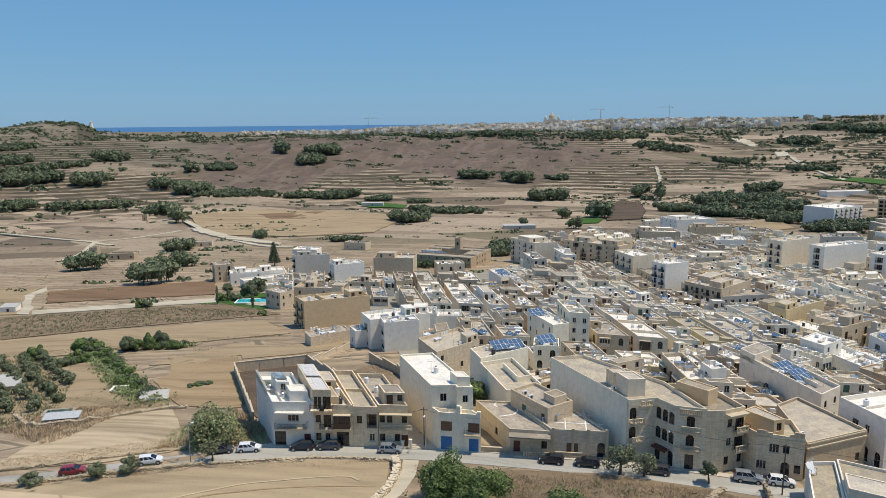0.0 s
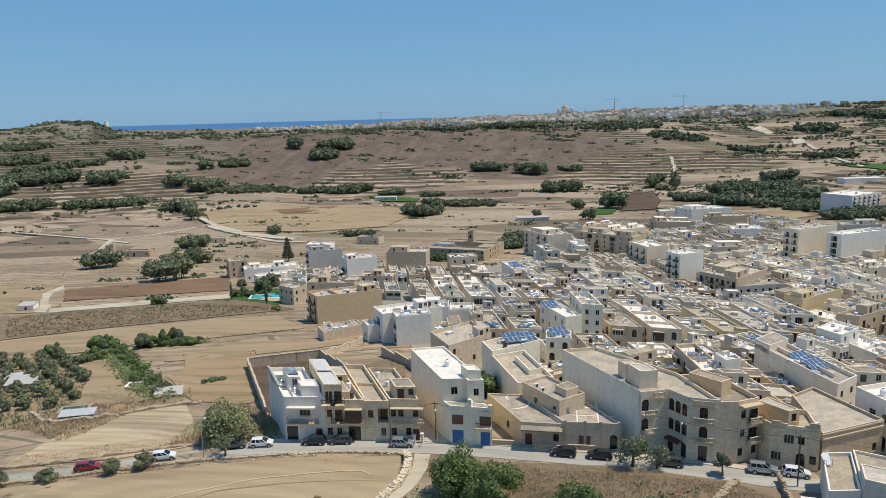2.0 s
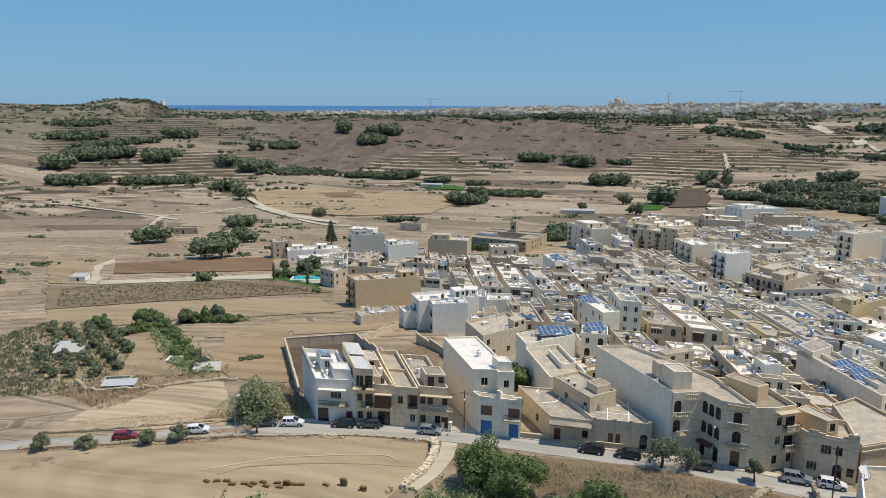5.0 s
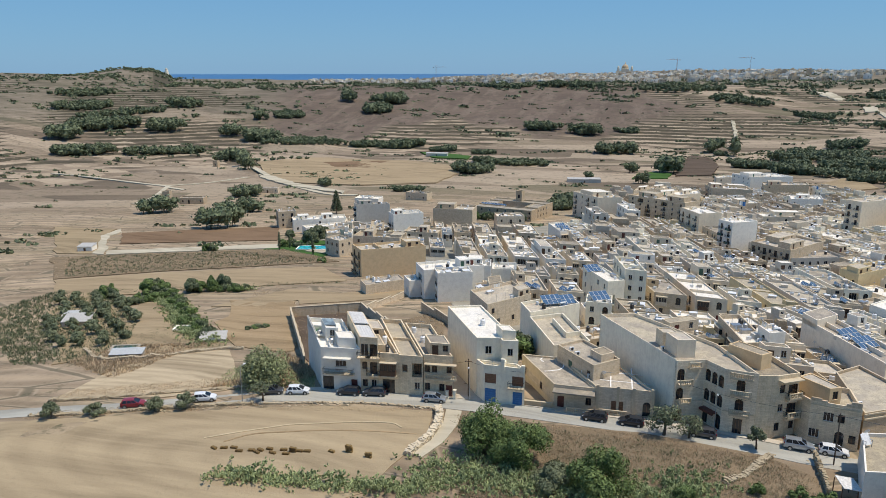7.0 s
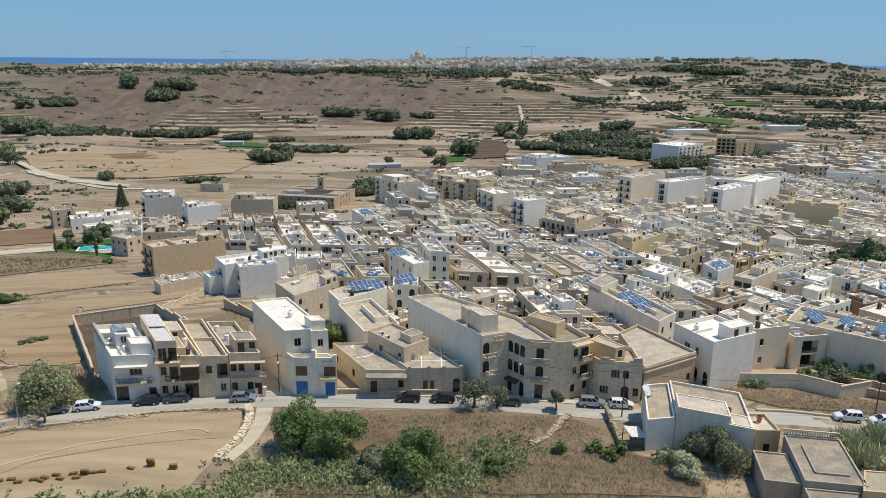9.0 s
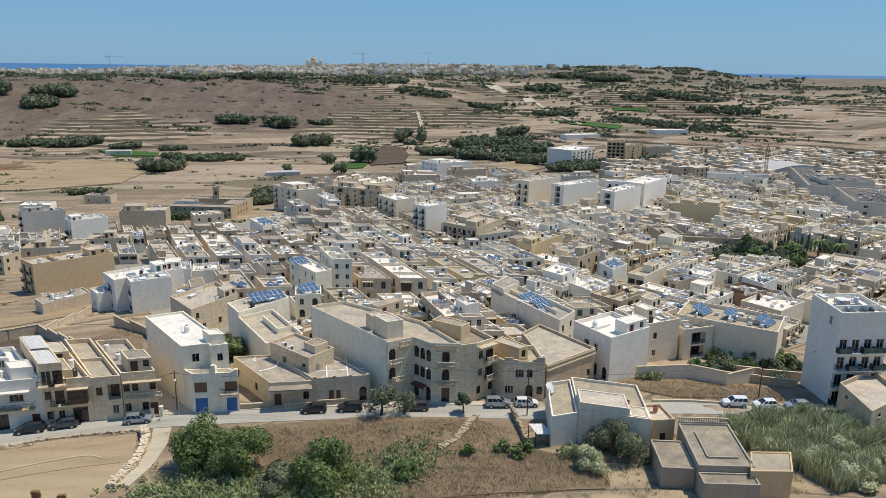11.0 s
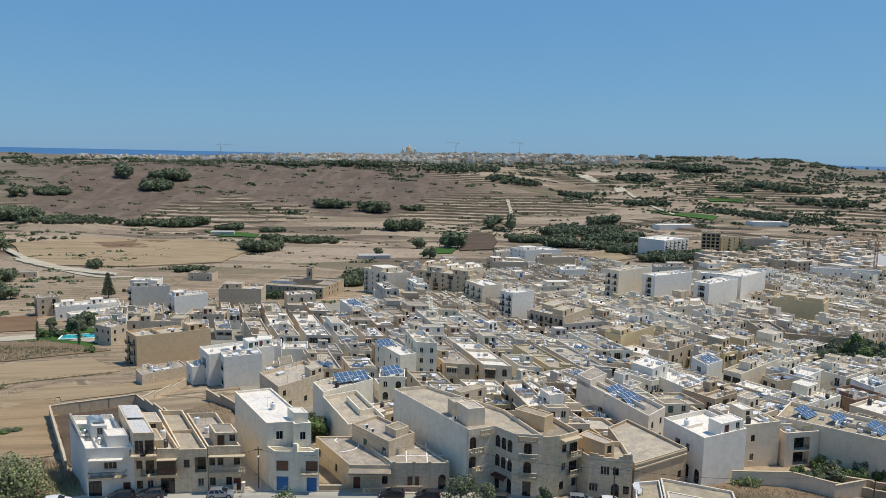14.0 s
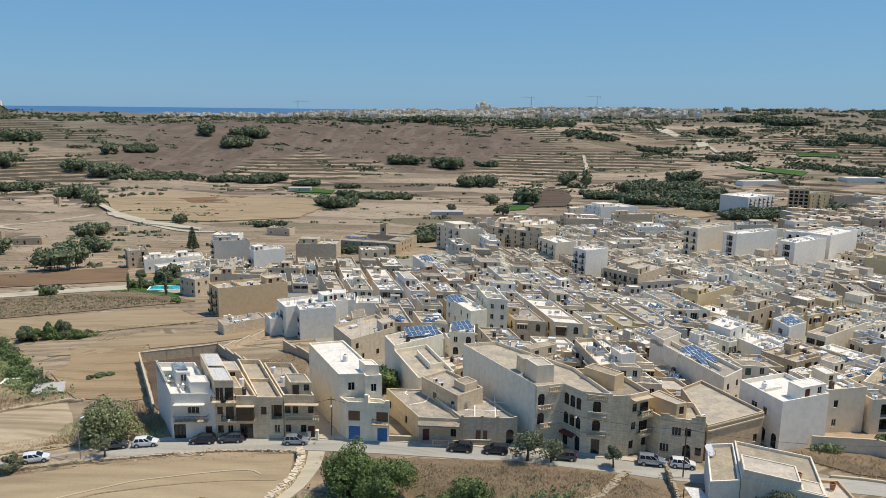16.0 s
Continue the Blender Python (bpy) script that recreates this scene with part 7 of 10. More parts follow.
grove(-18.1, 136.5, 5.1, 5, 5.1, "tree", 78)
grove(-33.8, 431.4, 13.8, 8, 6.9, "wood", 79)
grove(140.2, 221.3, 19.0, 10, 5.1, "wood", 80)
grove(154.6, 227.2, 28.7, 22, 8.8, "wood", 81)
grove(154.9, 214.7, 17.1, 12, 6.4, "wood", 82)
grove(139.3, 222.2, 8.5, 8, 4.2, "wood", 83)
grove(86.2, 124.9, 13.9, 7, 3.8, "bush", 84)
grove(71.0, 116.0, 6.9, 4, 3.0, "bush", 85)
grove(88.2, 118.6, 6.2, 5, 3.0, "bush", 86)
grove(-128.7, 282.1, 6.5, 5, 7.5, "wood", 87)
grove(-147.0, 299.9, 5.4, 5, 3.7, "wood", 88)
grove(-127.9, 273.0, 9.7, 5, 2.9, "bush", 89)
grove(-136.1, 274.3, 7.4, 5, 3.9, "bush", 90)
grove(-131.1, 298.3, 6.3, 6, 6.3, "wood", 91)
grove(-105.3, 241.7, 6.4, 3, 1.7, "bush", 92)
grove(-156.1, 330.3, 5.8, 5, 4.1, "wood", 93)
grove(339.4, 606.9, 32.9, 20, 7.7, "wood", 94)
grove(239.9, 466.0, 24.9, 12, 4.1, "wood", 95)

grove(136.7, 750.3, 25, 12, 5, "wood", 120)
grove(164.1, 757.5, 30, 14, 6, "wood", 121)
grove(166.7, 683.0, 30, 14, 5, "wood", 122)
grove(117.4, 797.3, 20, 10, 4, "wood", 123)
grove(179.5, 662.4, 36, 16, 6, "wood", 124)
grove(188.6, 624.5, 30, 12, 5, "wood", 125)
grove(17.6, 592.5, 10, 8, 7, "wood", 126)
grove(198.8, 861.8, 40, 16, 6, "wood", 127)
grove(222.1, 759.2, 36, 20, 7, "wood", 128)
grove(110.9, 870.4, 16, 8, 4, "wood", 129)
grove(-24.4, 626.3, 8, 6, 4, "wood", 130)
grove(187.8, 556.7, 20, 10, 5, "wood", 131)
grove(206.0, 554.4, 34, 12, 5, "wood", 132)
grove(254.2, 579.4, 40, 14, 6, "wood", 133)
grove(296.0, 593.9, 40, 14, 7, "wood", 134)
# large near trees
tree(-59.0, 106.8, 8.0, 4.5, 401, 9000, 0.2, "fig", 0.05, "broad fig tree with large grey-green leaves beside the road", lobes=18)
tree(-56.2, 100.6, 3.6, 2.1, 411, 620, 0.16, "olive", 0.35, "thin dusty roadside tree above a parked car", lobes=9)
tree(-16.6, 92.5, 7.7, 4.6, 402, 12000, 0.17, "green", 0.05, "dense green carob tree on the slope below the road", lobes=17)
tree(-11.3, 90.5, 6.8, 4.2, 403, 10000, 0.17, "green", 0.05, "dense green carob tree on the slope below the road", lobes=15)
tree(-6.5, 86.0, 3.2, 3.6, 404, 7500, 0.16, "olive", 0.1, "dark green bush on the dry slope", "bush", "bush", lobes=9)
tree(-0.4, 86.2, 6.7, 4.8, 405, 10000, 0.17, "green", 0.1, "dark green bush on the dry slope", "bush", "bush", lobes=9)
tree(8.9, 104.3, 5.3, 2.7, 406, 1500, 0.17, "olive", 0.26, "loose grey-green roadside tree above parked cars", lobes=14)
tree(12.6, 104.4, 4.0, 2.3, 412, 1000, 0.16, "olive", 0.2, "low spreading roadside tree beside a parked car", lobes=11)
tree(22.0, 103.2, 3.4, 1.4, 407, 2200, 0.15, "olive", 0.4, "small roadside tree with a thin crown")
tree(41.0, 87.6, 5.6, 4.6, 408, 11000, 0.15, "olive", 0.08, "grey-green bush against a house wall", "bush", "bush", lobes=9)
tree(36.0, 84.6, 3.2, 2.6, 409, 4600, 0.14, "reed", 0.1, "pale grey-green bush on the slope", "bush", "bush")
tree(10.5, 85.6, 2.6, 2.0, 410, 3200, 0.14, "green", 0.1, "low green bush among prickly pears", "bush", "bush")
for k, (x, y) in enumerate([(-71.2, 92.8), (-67.3, 95.0), (-80.5, 89.9), (-87.5, 88.0)]):
    tree(x, y, 2.9 - 0.3 * (k % 3), 1.9 - 0.2 * (k % 2), 420 + k, 1500, 0.15, "olive", 0.2, "small dusty shrub beside the road", "bush", "bush", "roadside shrubs")
for k, (x, y, h, r) in enumerate([(72.5, 82.5, 3.0, 3.0), (68, 81.5, 2.6, 2.6), (77, 77.5, 3.0, 3.0), (63.5, 85.5, 2.0, 2.2), (70, 76, 2.8, 3.0)]):
    tree(x, y, h, r, 430 + k % 3, 7500, 0.17, "reed", 0.05, "pale grey-green shrub in a cane thicket", "bush", "bush", "thicket shrubs", lobes=9)
for x, y in [(25, 90.6), (20, 90.8), (28.5, 90.4), (27, 88.8)]:
    tree(x, y, 1.5, 1.5, 440, 700, 0.18, "green", 0.05, "low green shrub on the dry slope", "bush", "bush", "slope shrubs")
# olive orchard
rg_o = random.Random(5)
for i in range(12):
    for j in range(10):
        x, y = -172 + 5.6 * i + 0.6 * j + rg_o.uniform(-0.8, 0.8), 118 + 5.9 * j + 1.0 * i + rg_o.uniform(-0.8, 0.8)
        if inside([(-172, 181), (-150, 181), (-121, 157), (-108, 133), (-107, 120), (-118, 119)], x, y):
            tree(x, y, rg_o.uniform(2.4, 3.4), rg_o.uniform(1.4, 2.1), 450 + (i + j) % 3, 1500, 0.22, "olive", 0.2, "grey-green olive tree in a bare orchard", "olive_tree", "olive tree", "olive orchard")


def cypress(x, y, h, seed=0):
    def make():
        rg = random.Random(9)
        b, t = Build(), Build()
        lobes = [(0, 0, 0.12 + 0.11 * k, 0.085 * math.sin(math.pi * (0.12 + 0.8 * k / 8)) + 0.02, 0.075) for k in range(9)]
        leaves(b, lobes, 700, 0.035, rg)
        t.tube((0, 0, -0.05), (0, 0, 0.5), 0.02, 0.01, 6)
        return t.mesh("trunk", [BARK]), b.mesh("crown", [LEAF["dark"]])
    tm, cm = kept("cypress", make)
    root = new("cypress_tree")
    root.location, root.scale = (x, y, height(x, y)), (h * 0.8, h * 0.8, h)
    tagged(root, "slim dark green cypress tree", "cypress", "cypress trees")
    part("trunk", tm, root)
    part("crown", cm, root)


for k in range(17):
    cypress(181 + 1.45 * k, 250 - 0.75 * k + 0.6 * math.sin(k * 2.1), 6.2 + 1.4 * math.sin(k * 1.7))
for x, y, h in [(-133.7, 262.9, 7.5), (-115.0, 254.1, 8.0), (-131.6, 268.1, 6.5), (340, 600, 14), (347, 606, 12), (352, 612, 13)]:
    cypress(x, y, h)


def norfolk_pine(x, y, h):
    rg = random.Random(3)
    t, b = Build(), Build()
    t.tube((0, 0, -0.5), (0, 0, h), 0.3, 0.05, 8)
    for k in range(13):
        z = h * (0.14 + 0.066 * k)
        r = h * 0.27 * (1 - k / 14)
        for i in range(7):
            a = 6.283 * i / 7 + k
            tip = Vector((r * math.cos(a), r * math.sin(a), z + r * 0.12))
            t.tube((0, 0, z), tip, 0.06, 0.02, 4, 0, False)
            for q in range(10):
                c = Vector((0, 0, z)).lerp(tip, 0.3 + 0.07 * q)
                leaves(b, [(c.x, c.y, c.z, 0.35, 0.22)], 4, 0.4, rg)
    root = new("norfolk_pine")
    root.location = (x, y, height(x, y))
    tagged(root, "tall tiered Norfolk pine beside the houses", "pine tree")
    part("trunk", t.mesh("trunk", [BARK]), root)
    part("crown", b.mesh("crown", [LEAF["dark"]]), root)


norfolk_pine(-155.0, 377.6, 14)


def palm(x, y, h):
    def make():
        t, b = Build(), Build()
        for k in range(8):
            t.tube((0, 0, -0.2 + k * 0.125), (0, 0, -0.06 + k * 0.125), 0.05, 0.043, 8)
        for i in range(22):
            a, up = i * 2.4, 0.9 - 0.06 * i
            prev = Vector((0, 0, 0.82))
            for s in range(1, 6):
                f = s / 5
                q = Vector((math.cos(a) * 0.55 * f, math.sin(a) * 0.55 * f, 0.82 + up * 0.34 * f - 0.42 * f * f))
                side = Vector((-math.sin(a), math.cos(a), 0)) * 0.055 * (1.1 - f * 0.8)
                drop = Vector((0, 0, -0.03))
                b.face([prev + side + drop, prev, q, q + side * 0.9 + drop])
                b.face([prev, prev - side + drop, q - side * 0.9 + drop, q])
                prev = q
        return t.mesh("trunk", [BARK]), b.mesh("crown", [LEAF["green"]])
    tm, cm = kept("palm", make)
    root = new("palm_tree")
    root.location, root.scale = (x, y, height(x, y)), (h, h, h)
    tagged(root, "palm tree with a round head of fronds", "palm tree", "palm trees")
    part("trunk", tm, root)
    part("crown", cm, root)


palm(184.3, 234.2, 8.5)
palm(190.5, 231.0, 7.5)
palm(24.0, 168.5, 4.6)
palm(-47, 292, 5.0)
palm(-97.5, 146.5, 2.6)


def prickly_pears(pts, width, count, seed):
    """A hedge of prickly pear: mounds of flat oval pads growing from one another."""
    rg = random.Random(seed)
    b = Build()
    line = smooth_line(pts, 0.5)
    ring = [(0, 0), (0.44, 0.5), (0.44, 1.2), (0, 1.62), (-0.44, 1.2), (-0.44, 0.5)]
    for _ in range(count):
        q = rg.choice(line)
        x, y = q.x + rg.gauss(0, width * 0.36), q.y + rg.gauss(0, width * 0.36)
        mound = max(0.0, 0.55 + noise.noise(Vector((x * 0.3, y * 0.3, seed)))) * 1.5
        base = Vector((x, y, height(x, y) + rg.random() * mound))
        for _k in range(rg.randint(3, 5)):
            s = rg.uniform(0.20, 0.34)
            a, tilt = rg.uniform(0, 6.28), rg.uniform(-1.25, 1.25)
            m = Matrix.Translation(base + Vector((rg.uniform(-0.3, 0.3), rg.uniform(-0.3, 0.3), rg.uniform(-0.1, 0.25)))) @ Matrix.Rotation(a, 4, "Z") @ Matrix.Rotation(tilt, 4, "Y") @ Matrix.Rotation(rg.uniform(-0.5, 0.5), 4, "X")
            f = [m @ Vector((px * s, -0.03, pz * s)) for px, pz in ring]
            g = [m @ Vector((px * s, 0.03, pz * s)) for px, pz in ring]
            n0 = len(b.v)
            b.v += [tuple(p) for p in f + g]
            b.f += [tuple(n0 + k for k in range(6)), tuple(n0 + 11 - k for k in range(6))] + [(n0 + k, n0 + 6 + k, n0 + 6 + (k + 1) % 6, n0 + (k + 1) % 6) for k in range(6)]
            b.i += [0] * 8
    tagged(new("prickly_pears", b.mesh("prickly_pears", [LEAF["cactus"]])), "hedge of grey-green prickly pear pads", "prickly pear", kind="stuff")


for k in range(19):
    q = Vector((-130, 181)).lerp(Vector((-89, 136.5)), k / 18)
    tree(q.x + 1.2 * math.sin(k * 2.3), q.y + math.cos(k * 1.7), 2.2 + 0.8 * math.sin(k * 1.3) ** 2, 2.1 + 0.5 * math.cos(k), 470 + k % 3, 1500, 0.2, "green" if k % 3 else "dark", 0.06, "dense green shrub in a prickly pear hedge", "bush", "bush", "hedge shrubs")
prickly_pears([(-132, 181), (-120, 169), (-109.2, 157), (-98, 144), (-86, 134)], 4.6, 3400, 1)
prickly_pears([(-23, 84.8), (-16.4, 86.4), (-9.5, 86.2), (-2.6, 84.5), (3, 84.5), (8.6, 86.5), (11, 89), (13.5, 91.6)], 6.5, 2000, 2)
prickly_pears([(-51, 77.8), (-42.4, 78.8), (-31.6, 79.4), (-22, 81.4)], 2.8, 800, 3)
prickly_pears([(37, 87.5), (33.5, 87.8)], 1.4, 120, 4)
prickly_pears([(56.5, 113), (59, 112.4)], 1.2, 90, 6)
prickly_pears([(-120, 190), (-108, 191)], 2.5, 260, 5)


def weeds(poly, count, size, leaf, seed, label):
    rg = random.Random(seed)
    b = Build()
    xs, ys = [p[0] for p in poly], [p[1] for p in poly]
    done = 0
    while done < count:
        x, y = rg.uniform(min(xs), max(xs)), rg.uniform(min(ys), max(ys))
        if not inside(poly, x, y) or noise.noise(Vector((x * 0.2, y * 0.2, seed))) < rg.uniform(-0.9, 0.1):
            done += 0.25
            continue
        done += 1
        z = height(x, y)
        s = size * rg.uniform(0.4, 1.3)
        for _ in range(7):
            a = rg.uniform(0, 6.28)
            d = Vector((math.cos(a), math.sin(a), 0)) * s * 0.075
            t = Vector((rg.uniform(-0.5, 0.5) * s, rg.uniform(-0.5, 0.5) * s, s * rg.uniform(0.5, 1.0)))
            p = Vector((x + rg.uniform(-0.3, 0.3), y + rg.uniform(-0.3, 0.3), z - 0.04))
            b.face([p - d, p + d, p + t])
    tagged(new("weeds", b.mesh("weeds", [LEAF[leaf]])), label, "weeds", kind="stuff")


weeds([(-24, 101), (5.5, 102), (22.9, 99), (28, 95), (27.5, 90.8), (36, 86), (34, 80), (-18.5, 79), (-16, 93)], 7000, 0.55, "olive", 79, "dusty green thistles among dry grass on the slope")
weeds([(-68.5, 105.5), (-62.5, 104.0), (-61.0, 110.0), (-63.0, 120.0), (-67.5, 124.0), (-71.0, 116.0)], 900, 0.75, "reed", 77, "tall yellow-green weeds beside a fig tree")
weeds([(-54.5, 106.5), (-50.0, 107.5), (-52.5, 114.0), (-56.0, 117.5), (-60.0, 116.0), (-55.0, 110.0)], 500, 0.7, "reed", 78, "yellow-green weeds between a house and a fig tree")
weeds([(-24, 103), (5.5, 103.4), (22.9, 100.5), (29, 96), (28.2, 90.8), (38.7, 86.4), (36.9, 79.9), (-18.5, 79), (-16, 93)], 27000, 0.5, "dry", 1, "dry brown thistles and grass on the slope")
weeds([(49, 110), (58.7, 113.5), (70, 110), (80, 107), (78, 101.5), (58.3, 103.4)], 2600, 0.6, "dry", 2, "dry weeds on waste ground")
weeds([(-94, 96.5), (-70, 103), (-58, 108), (-62, 113), (-76, 107), (-94, 101)], 4600, 0.5, "dry", 3, "dry grass bank above the road")
weeds([(-92, 86.5), (-60, 96), (-26, 103), (-26, 104.5), (-58, 99.6), (-92, 90)], 2600, 0.4, "dry", 4, "dry grass along the road verge")
weeds([(-50.9, 157), (-44.4, 172), (-39.5, 163), (-35.5, 143), (-42, 146)], 700, 0.7, "dry", 5, "dry weeds in a walled plot")
weeds([(-190, 202), (-131, 227), (-99, 243), (-132, 265), (-222, 238)], 2600, 0.9, "dry", 6, "dry thistles across a fallow strip")
weeds([(30, 79), (62, 74), (66, 84), (50, 97), (44, 92), (36, 88)], 1200, 0.6, "reed", 7, "grey-green weeds round the lower houses")
weeds([(-215, 238), (-150, 258), (-104, 243), (-131, 228), (-186, 203)], 3600, 1.1, "olive", 21, "dusty green thistles in patches on a fallow strip")
weeds([(-113, 126), (-82, 128), (-80, 135), (-106, 148)], 900, 0.6, "olive", 8, "dusty weeds round a farm yard")


weeds([(-100, 83), (-62, 94), (-30, 102), (-29, 88), (-50, 80), (-100, 70)], 2600, 0.22, "dry", 9, "short stubble tufts across the pale field")
weeds([(-94, 100), (-66, 106), (-70, 112), (-86, 128), (-94, 116)], 1500, 0.25, "dry", 10, "short stubble tufts on a rounded field")
weeds([(-84, 133), (-66, 128), (-64, 131), (-72, 152), (-88, 180), (-100, 196), (-108, 192), (-92, 165)], 3200, 0.42, "dry", 11, "dry grass along the field edges")
weeds([(-172, 181), (-150, 181), (-121, 157), (-108, 133), (-104, 118), (-120, 114), (-172, 150)], 6000, 1.0, "olive", 14, "dusty green weeds under the olive trees")
weeds([(-110, 117), (-92, 108), (-90, 112), (-88, 128), (-84, 133), (-106, 130)], 2600, 0.95, "dry", 15, "tall dry grass between a shed and a rounded field")
weeds([(-70, 104), (-56, 109), (-52, 114), (-60, 124), (-66, 128), (-64, 112)], 2400, 1.0, "dry", 16, "tall dry grass round a fig tree")
weeds([(-57, 123), (-77, 158), (-64, 166), (-50, 148)], 900, 0.5, "dry", 12, "dry weeds in a walled plot of dark soil")
weeds([(-150, 180), (-110, 192), (-100, 200), (-84, 205), (-86, 209), (-112, 200), (-152, 186)], 1800, 0.6, "olive", 13, "dusty weeds along a field bank")


def far_shrubs():
    """Shrubs along field edges, banks and the plateau's rim, past counting."""
    rg = random.Random(77)
    b = Build()
    n = 0
    while n < 4000:
        az, r = radians(rg.uniform(-48, 46)), 290 + 1450 * rg.random() ** 0.75
        x, y = r * math.sin(az), r * math.cos(az)
        if inside(TOWN, x, y):
            continue
        w = Vector((x * 0.0045, y * 0.012, 1.7))
        edge = abs(noise.noise(w + Vector((noise.noise(w * 2.0) * 0.3, 0, 0))))
        edge2 = abs(noise.noise(Vector((x * 0.011, y * 0.028, 7.7))))
        patch = noise.noise(Vector((x * 0.006, y * 0.012, 3.3)))
        sc = float(scarp_of(x, y))
        rim = r > 1360 and patch > -0.15
        if sc > 0.5 and not rim:
            keep = patch > 0.35 or rg.random() < 0.10
        else:
            keep = edge < 0.03 or edge2 < 0.02 or patch > 0.44 or rim and rg.random() < 0.6 or rg.random() < 0.003
        if not keep:
            continue
        n += 1
        z = float(land(x, y))
        s = rg.uniform(0.6, 1.9) * (1.0 + max(0, r - 800) / 900) * (1.5 if rg.random() < 0.08 else 1)
        for j in range(rg.choice([1, 2, 4, 5])):
            xx, yy = x + j * s * rg.uniform(1.0, 1.9), y - j * s * rg.uniform(-0.2, 0.5)
            leaves(b, [(xx, yy, float(land(xx, yy)) + s * 0.3, s * 1.1, s * 0.5)], 7, s * 0.8, rg, mat=0 if rg.random() < 0.65 else 1)
    tagged(new("scattered_shrubs", b.mesh("scattered_shrubs", [LEAF["dark"], LEAF["olive"]])), "scattered dark shrubs on banks and field edges", "shrubs", kind="stuff")


far_shrubs()


def scrub_belts():
    """Clumps of carob and scrub under the plateau's rim and over the far slopes."""
    rg = random.Random(78)
    b = Build()
    n = 0
    while n < 330:
        az = rg.uniform(-38, 36)
        r = rg.uniform(760, 2300)
        x, y = r * math.sin(radians(az)), r * math.cos(radians(az))
        rim = 1330 < r < 1640 and az < 14
        right = az > 12 and r > 900
        left = az < -24 and r > 700
        rim = rim or 1750 < r < 2300 and -24 < az < 14 and rg.random() < 0.35
        if not (rim and rg.random() < 0.35 or right and rg.random() < 0.5 or left and rg.random() < 0.18 or rg.random() < 0.02):
            continue
        n += 1
        big = 1 + max(0, r - 1000) / 1500
        turn, long = rg.uniform(-0.5, 0.5), rg.uniform(10, 46) * big
        for _ in range(rg.randint(4, 15)):
            s, q = rg.gauss(0, 0.4) * long, rg.gauss(0, 0.3) * 12
            hh = rg.uniform(2.2, 5.2) * big
            bushy(b, x + s * math.cos(turn + radians(-az)) - q * math.sin(turn), y + s * math.sin(turn + radians(-az)) + q, hh, hh * rg.uniform(0.6, 0.95), rg, 20, 1.1 * big)
    tagged(new("scrub_belts", b.mesh("scrub_belts", [LEAF["dark"], BARK])), "belts of dark carob and scrub below the plateau", "scrub", kind="stuff")


scrub_belts()


def reeds(poly, count, tall, seed, label):
    """A stand of tall grey-green canes: long thin blades."""
    rg = random.Random(seed)
    b = Build()
    xs, ys = [p[0] for p in poly], [p[1] for p in poly]
    n = 0
    while n < count:
        x, y = rg.uniform(min(xs), max(xs)), rg.uniform(min(ys), max(ys))
        if not inside(poly, x, y):
            continue
        n += 1
        h = tall * rg.uniform(0.55, 1.1) * (0.75 + 0.5 * noise.noise(Vector((x * 0.3, y * 0.3, 1.0))))
        z = height(x, y) - 0.1
        for _ in range(5):
            a = rg.uniform(0, 6.28)
            w = Vector((math.cos(a), math.sin(a), 0)) * rg.uniform(0.04, 0.09)
            lean = Vector((rg.gauss(0, 0.16), rg.gauss(0, 0.16), 0)) * h
            p = Vector((x + rg.uniform(-0.25, 0.25), y + rg.uniform(-0.25, 0.25), z))
            mid = p + lean * 0.35 + Vector((0, 0, h * 0.62))
            tip = p + lean * 1.3 + Vector((0, 0, h))
            b.face([p - w * 0.6, p + w * 0.6, mid + w, mid - w])
            b.face([mid - w, mid + w, tip + w * 0.2, tip - w * 0.2])
    tagged(new("reeds", b.mesh("reeds", [LEAF["reed"]])), label, "reeds", kind="stuff")


reeds([(60, 92), (66, 94.5), (78, 94), (92, 93), (92, 86), (80, 84), (80, 76), (66, 74), (64, 82), (60, 87)], 8500, 3.2, 91, "tall grey-green cane thicket beside the road")


# ---- cars ----
def car_paint(name, col, metal=0.3):
    m, t, b = nodes_of(name)
    n = noise_of(t, position(t), 2.0, 3)
    t.links.new(ramp(t, n, [(0.3, scaled(col, 0.9)), (0.7, scaled(col, 1.08))]), b.inputs["Base Color"])
    b.inputs["Roughness"].default_value, b.inputs["Metallic"].default_value = 0.3, metal
    b.inputs["Coat Weight"].default_value = 0.5
    return m


PAINT = {"white": car_paint("white_car_paint", (0.72, 0.73, 0.73), 0.0), "silver": car_paint("silver_car_paint", (0.42, 0.46, 0.50), 0.6), "dark": car_paint("dark_car_paint", (0.035, 0.037, 0.042)),
         "grey": car_paint("grey_car_paint", (0.10, 0.105, 0.115), 0.5), "red": car_paint("red_car_paint", (0.28, 0.03, 0.035), 0.2), "blue": car_paint("pale_blue_car_paint", (0.35, 0.45, 0.52), 0.5)}
LIGHT_RED = plain_material("red_tail_lamp", (0.30, 0.01, 0.01), 0.2)
LIGHT_CLEAR = plain_material("clear_headlamp", (0.6, 0.62, 0.62), 0.15)


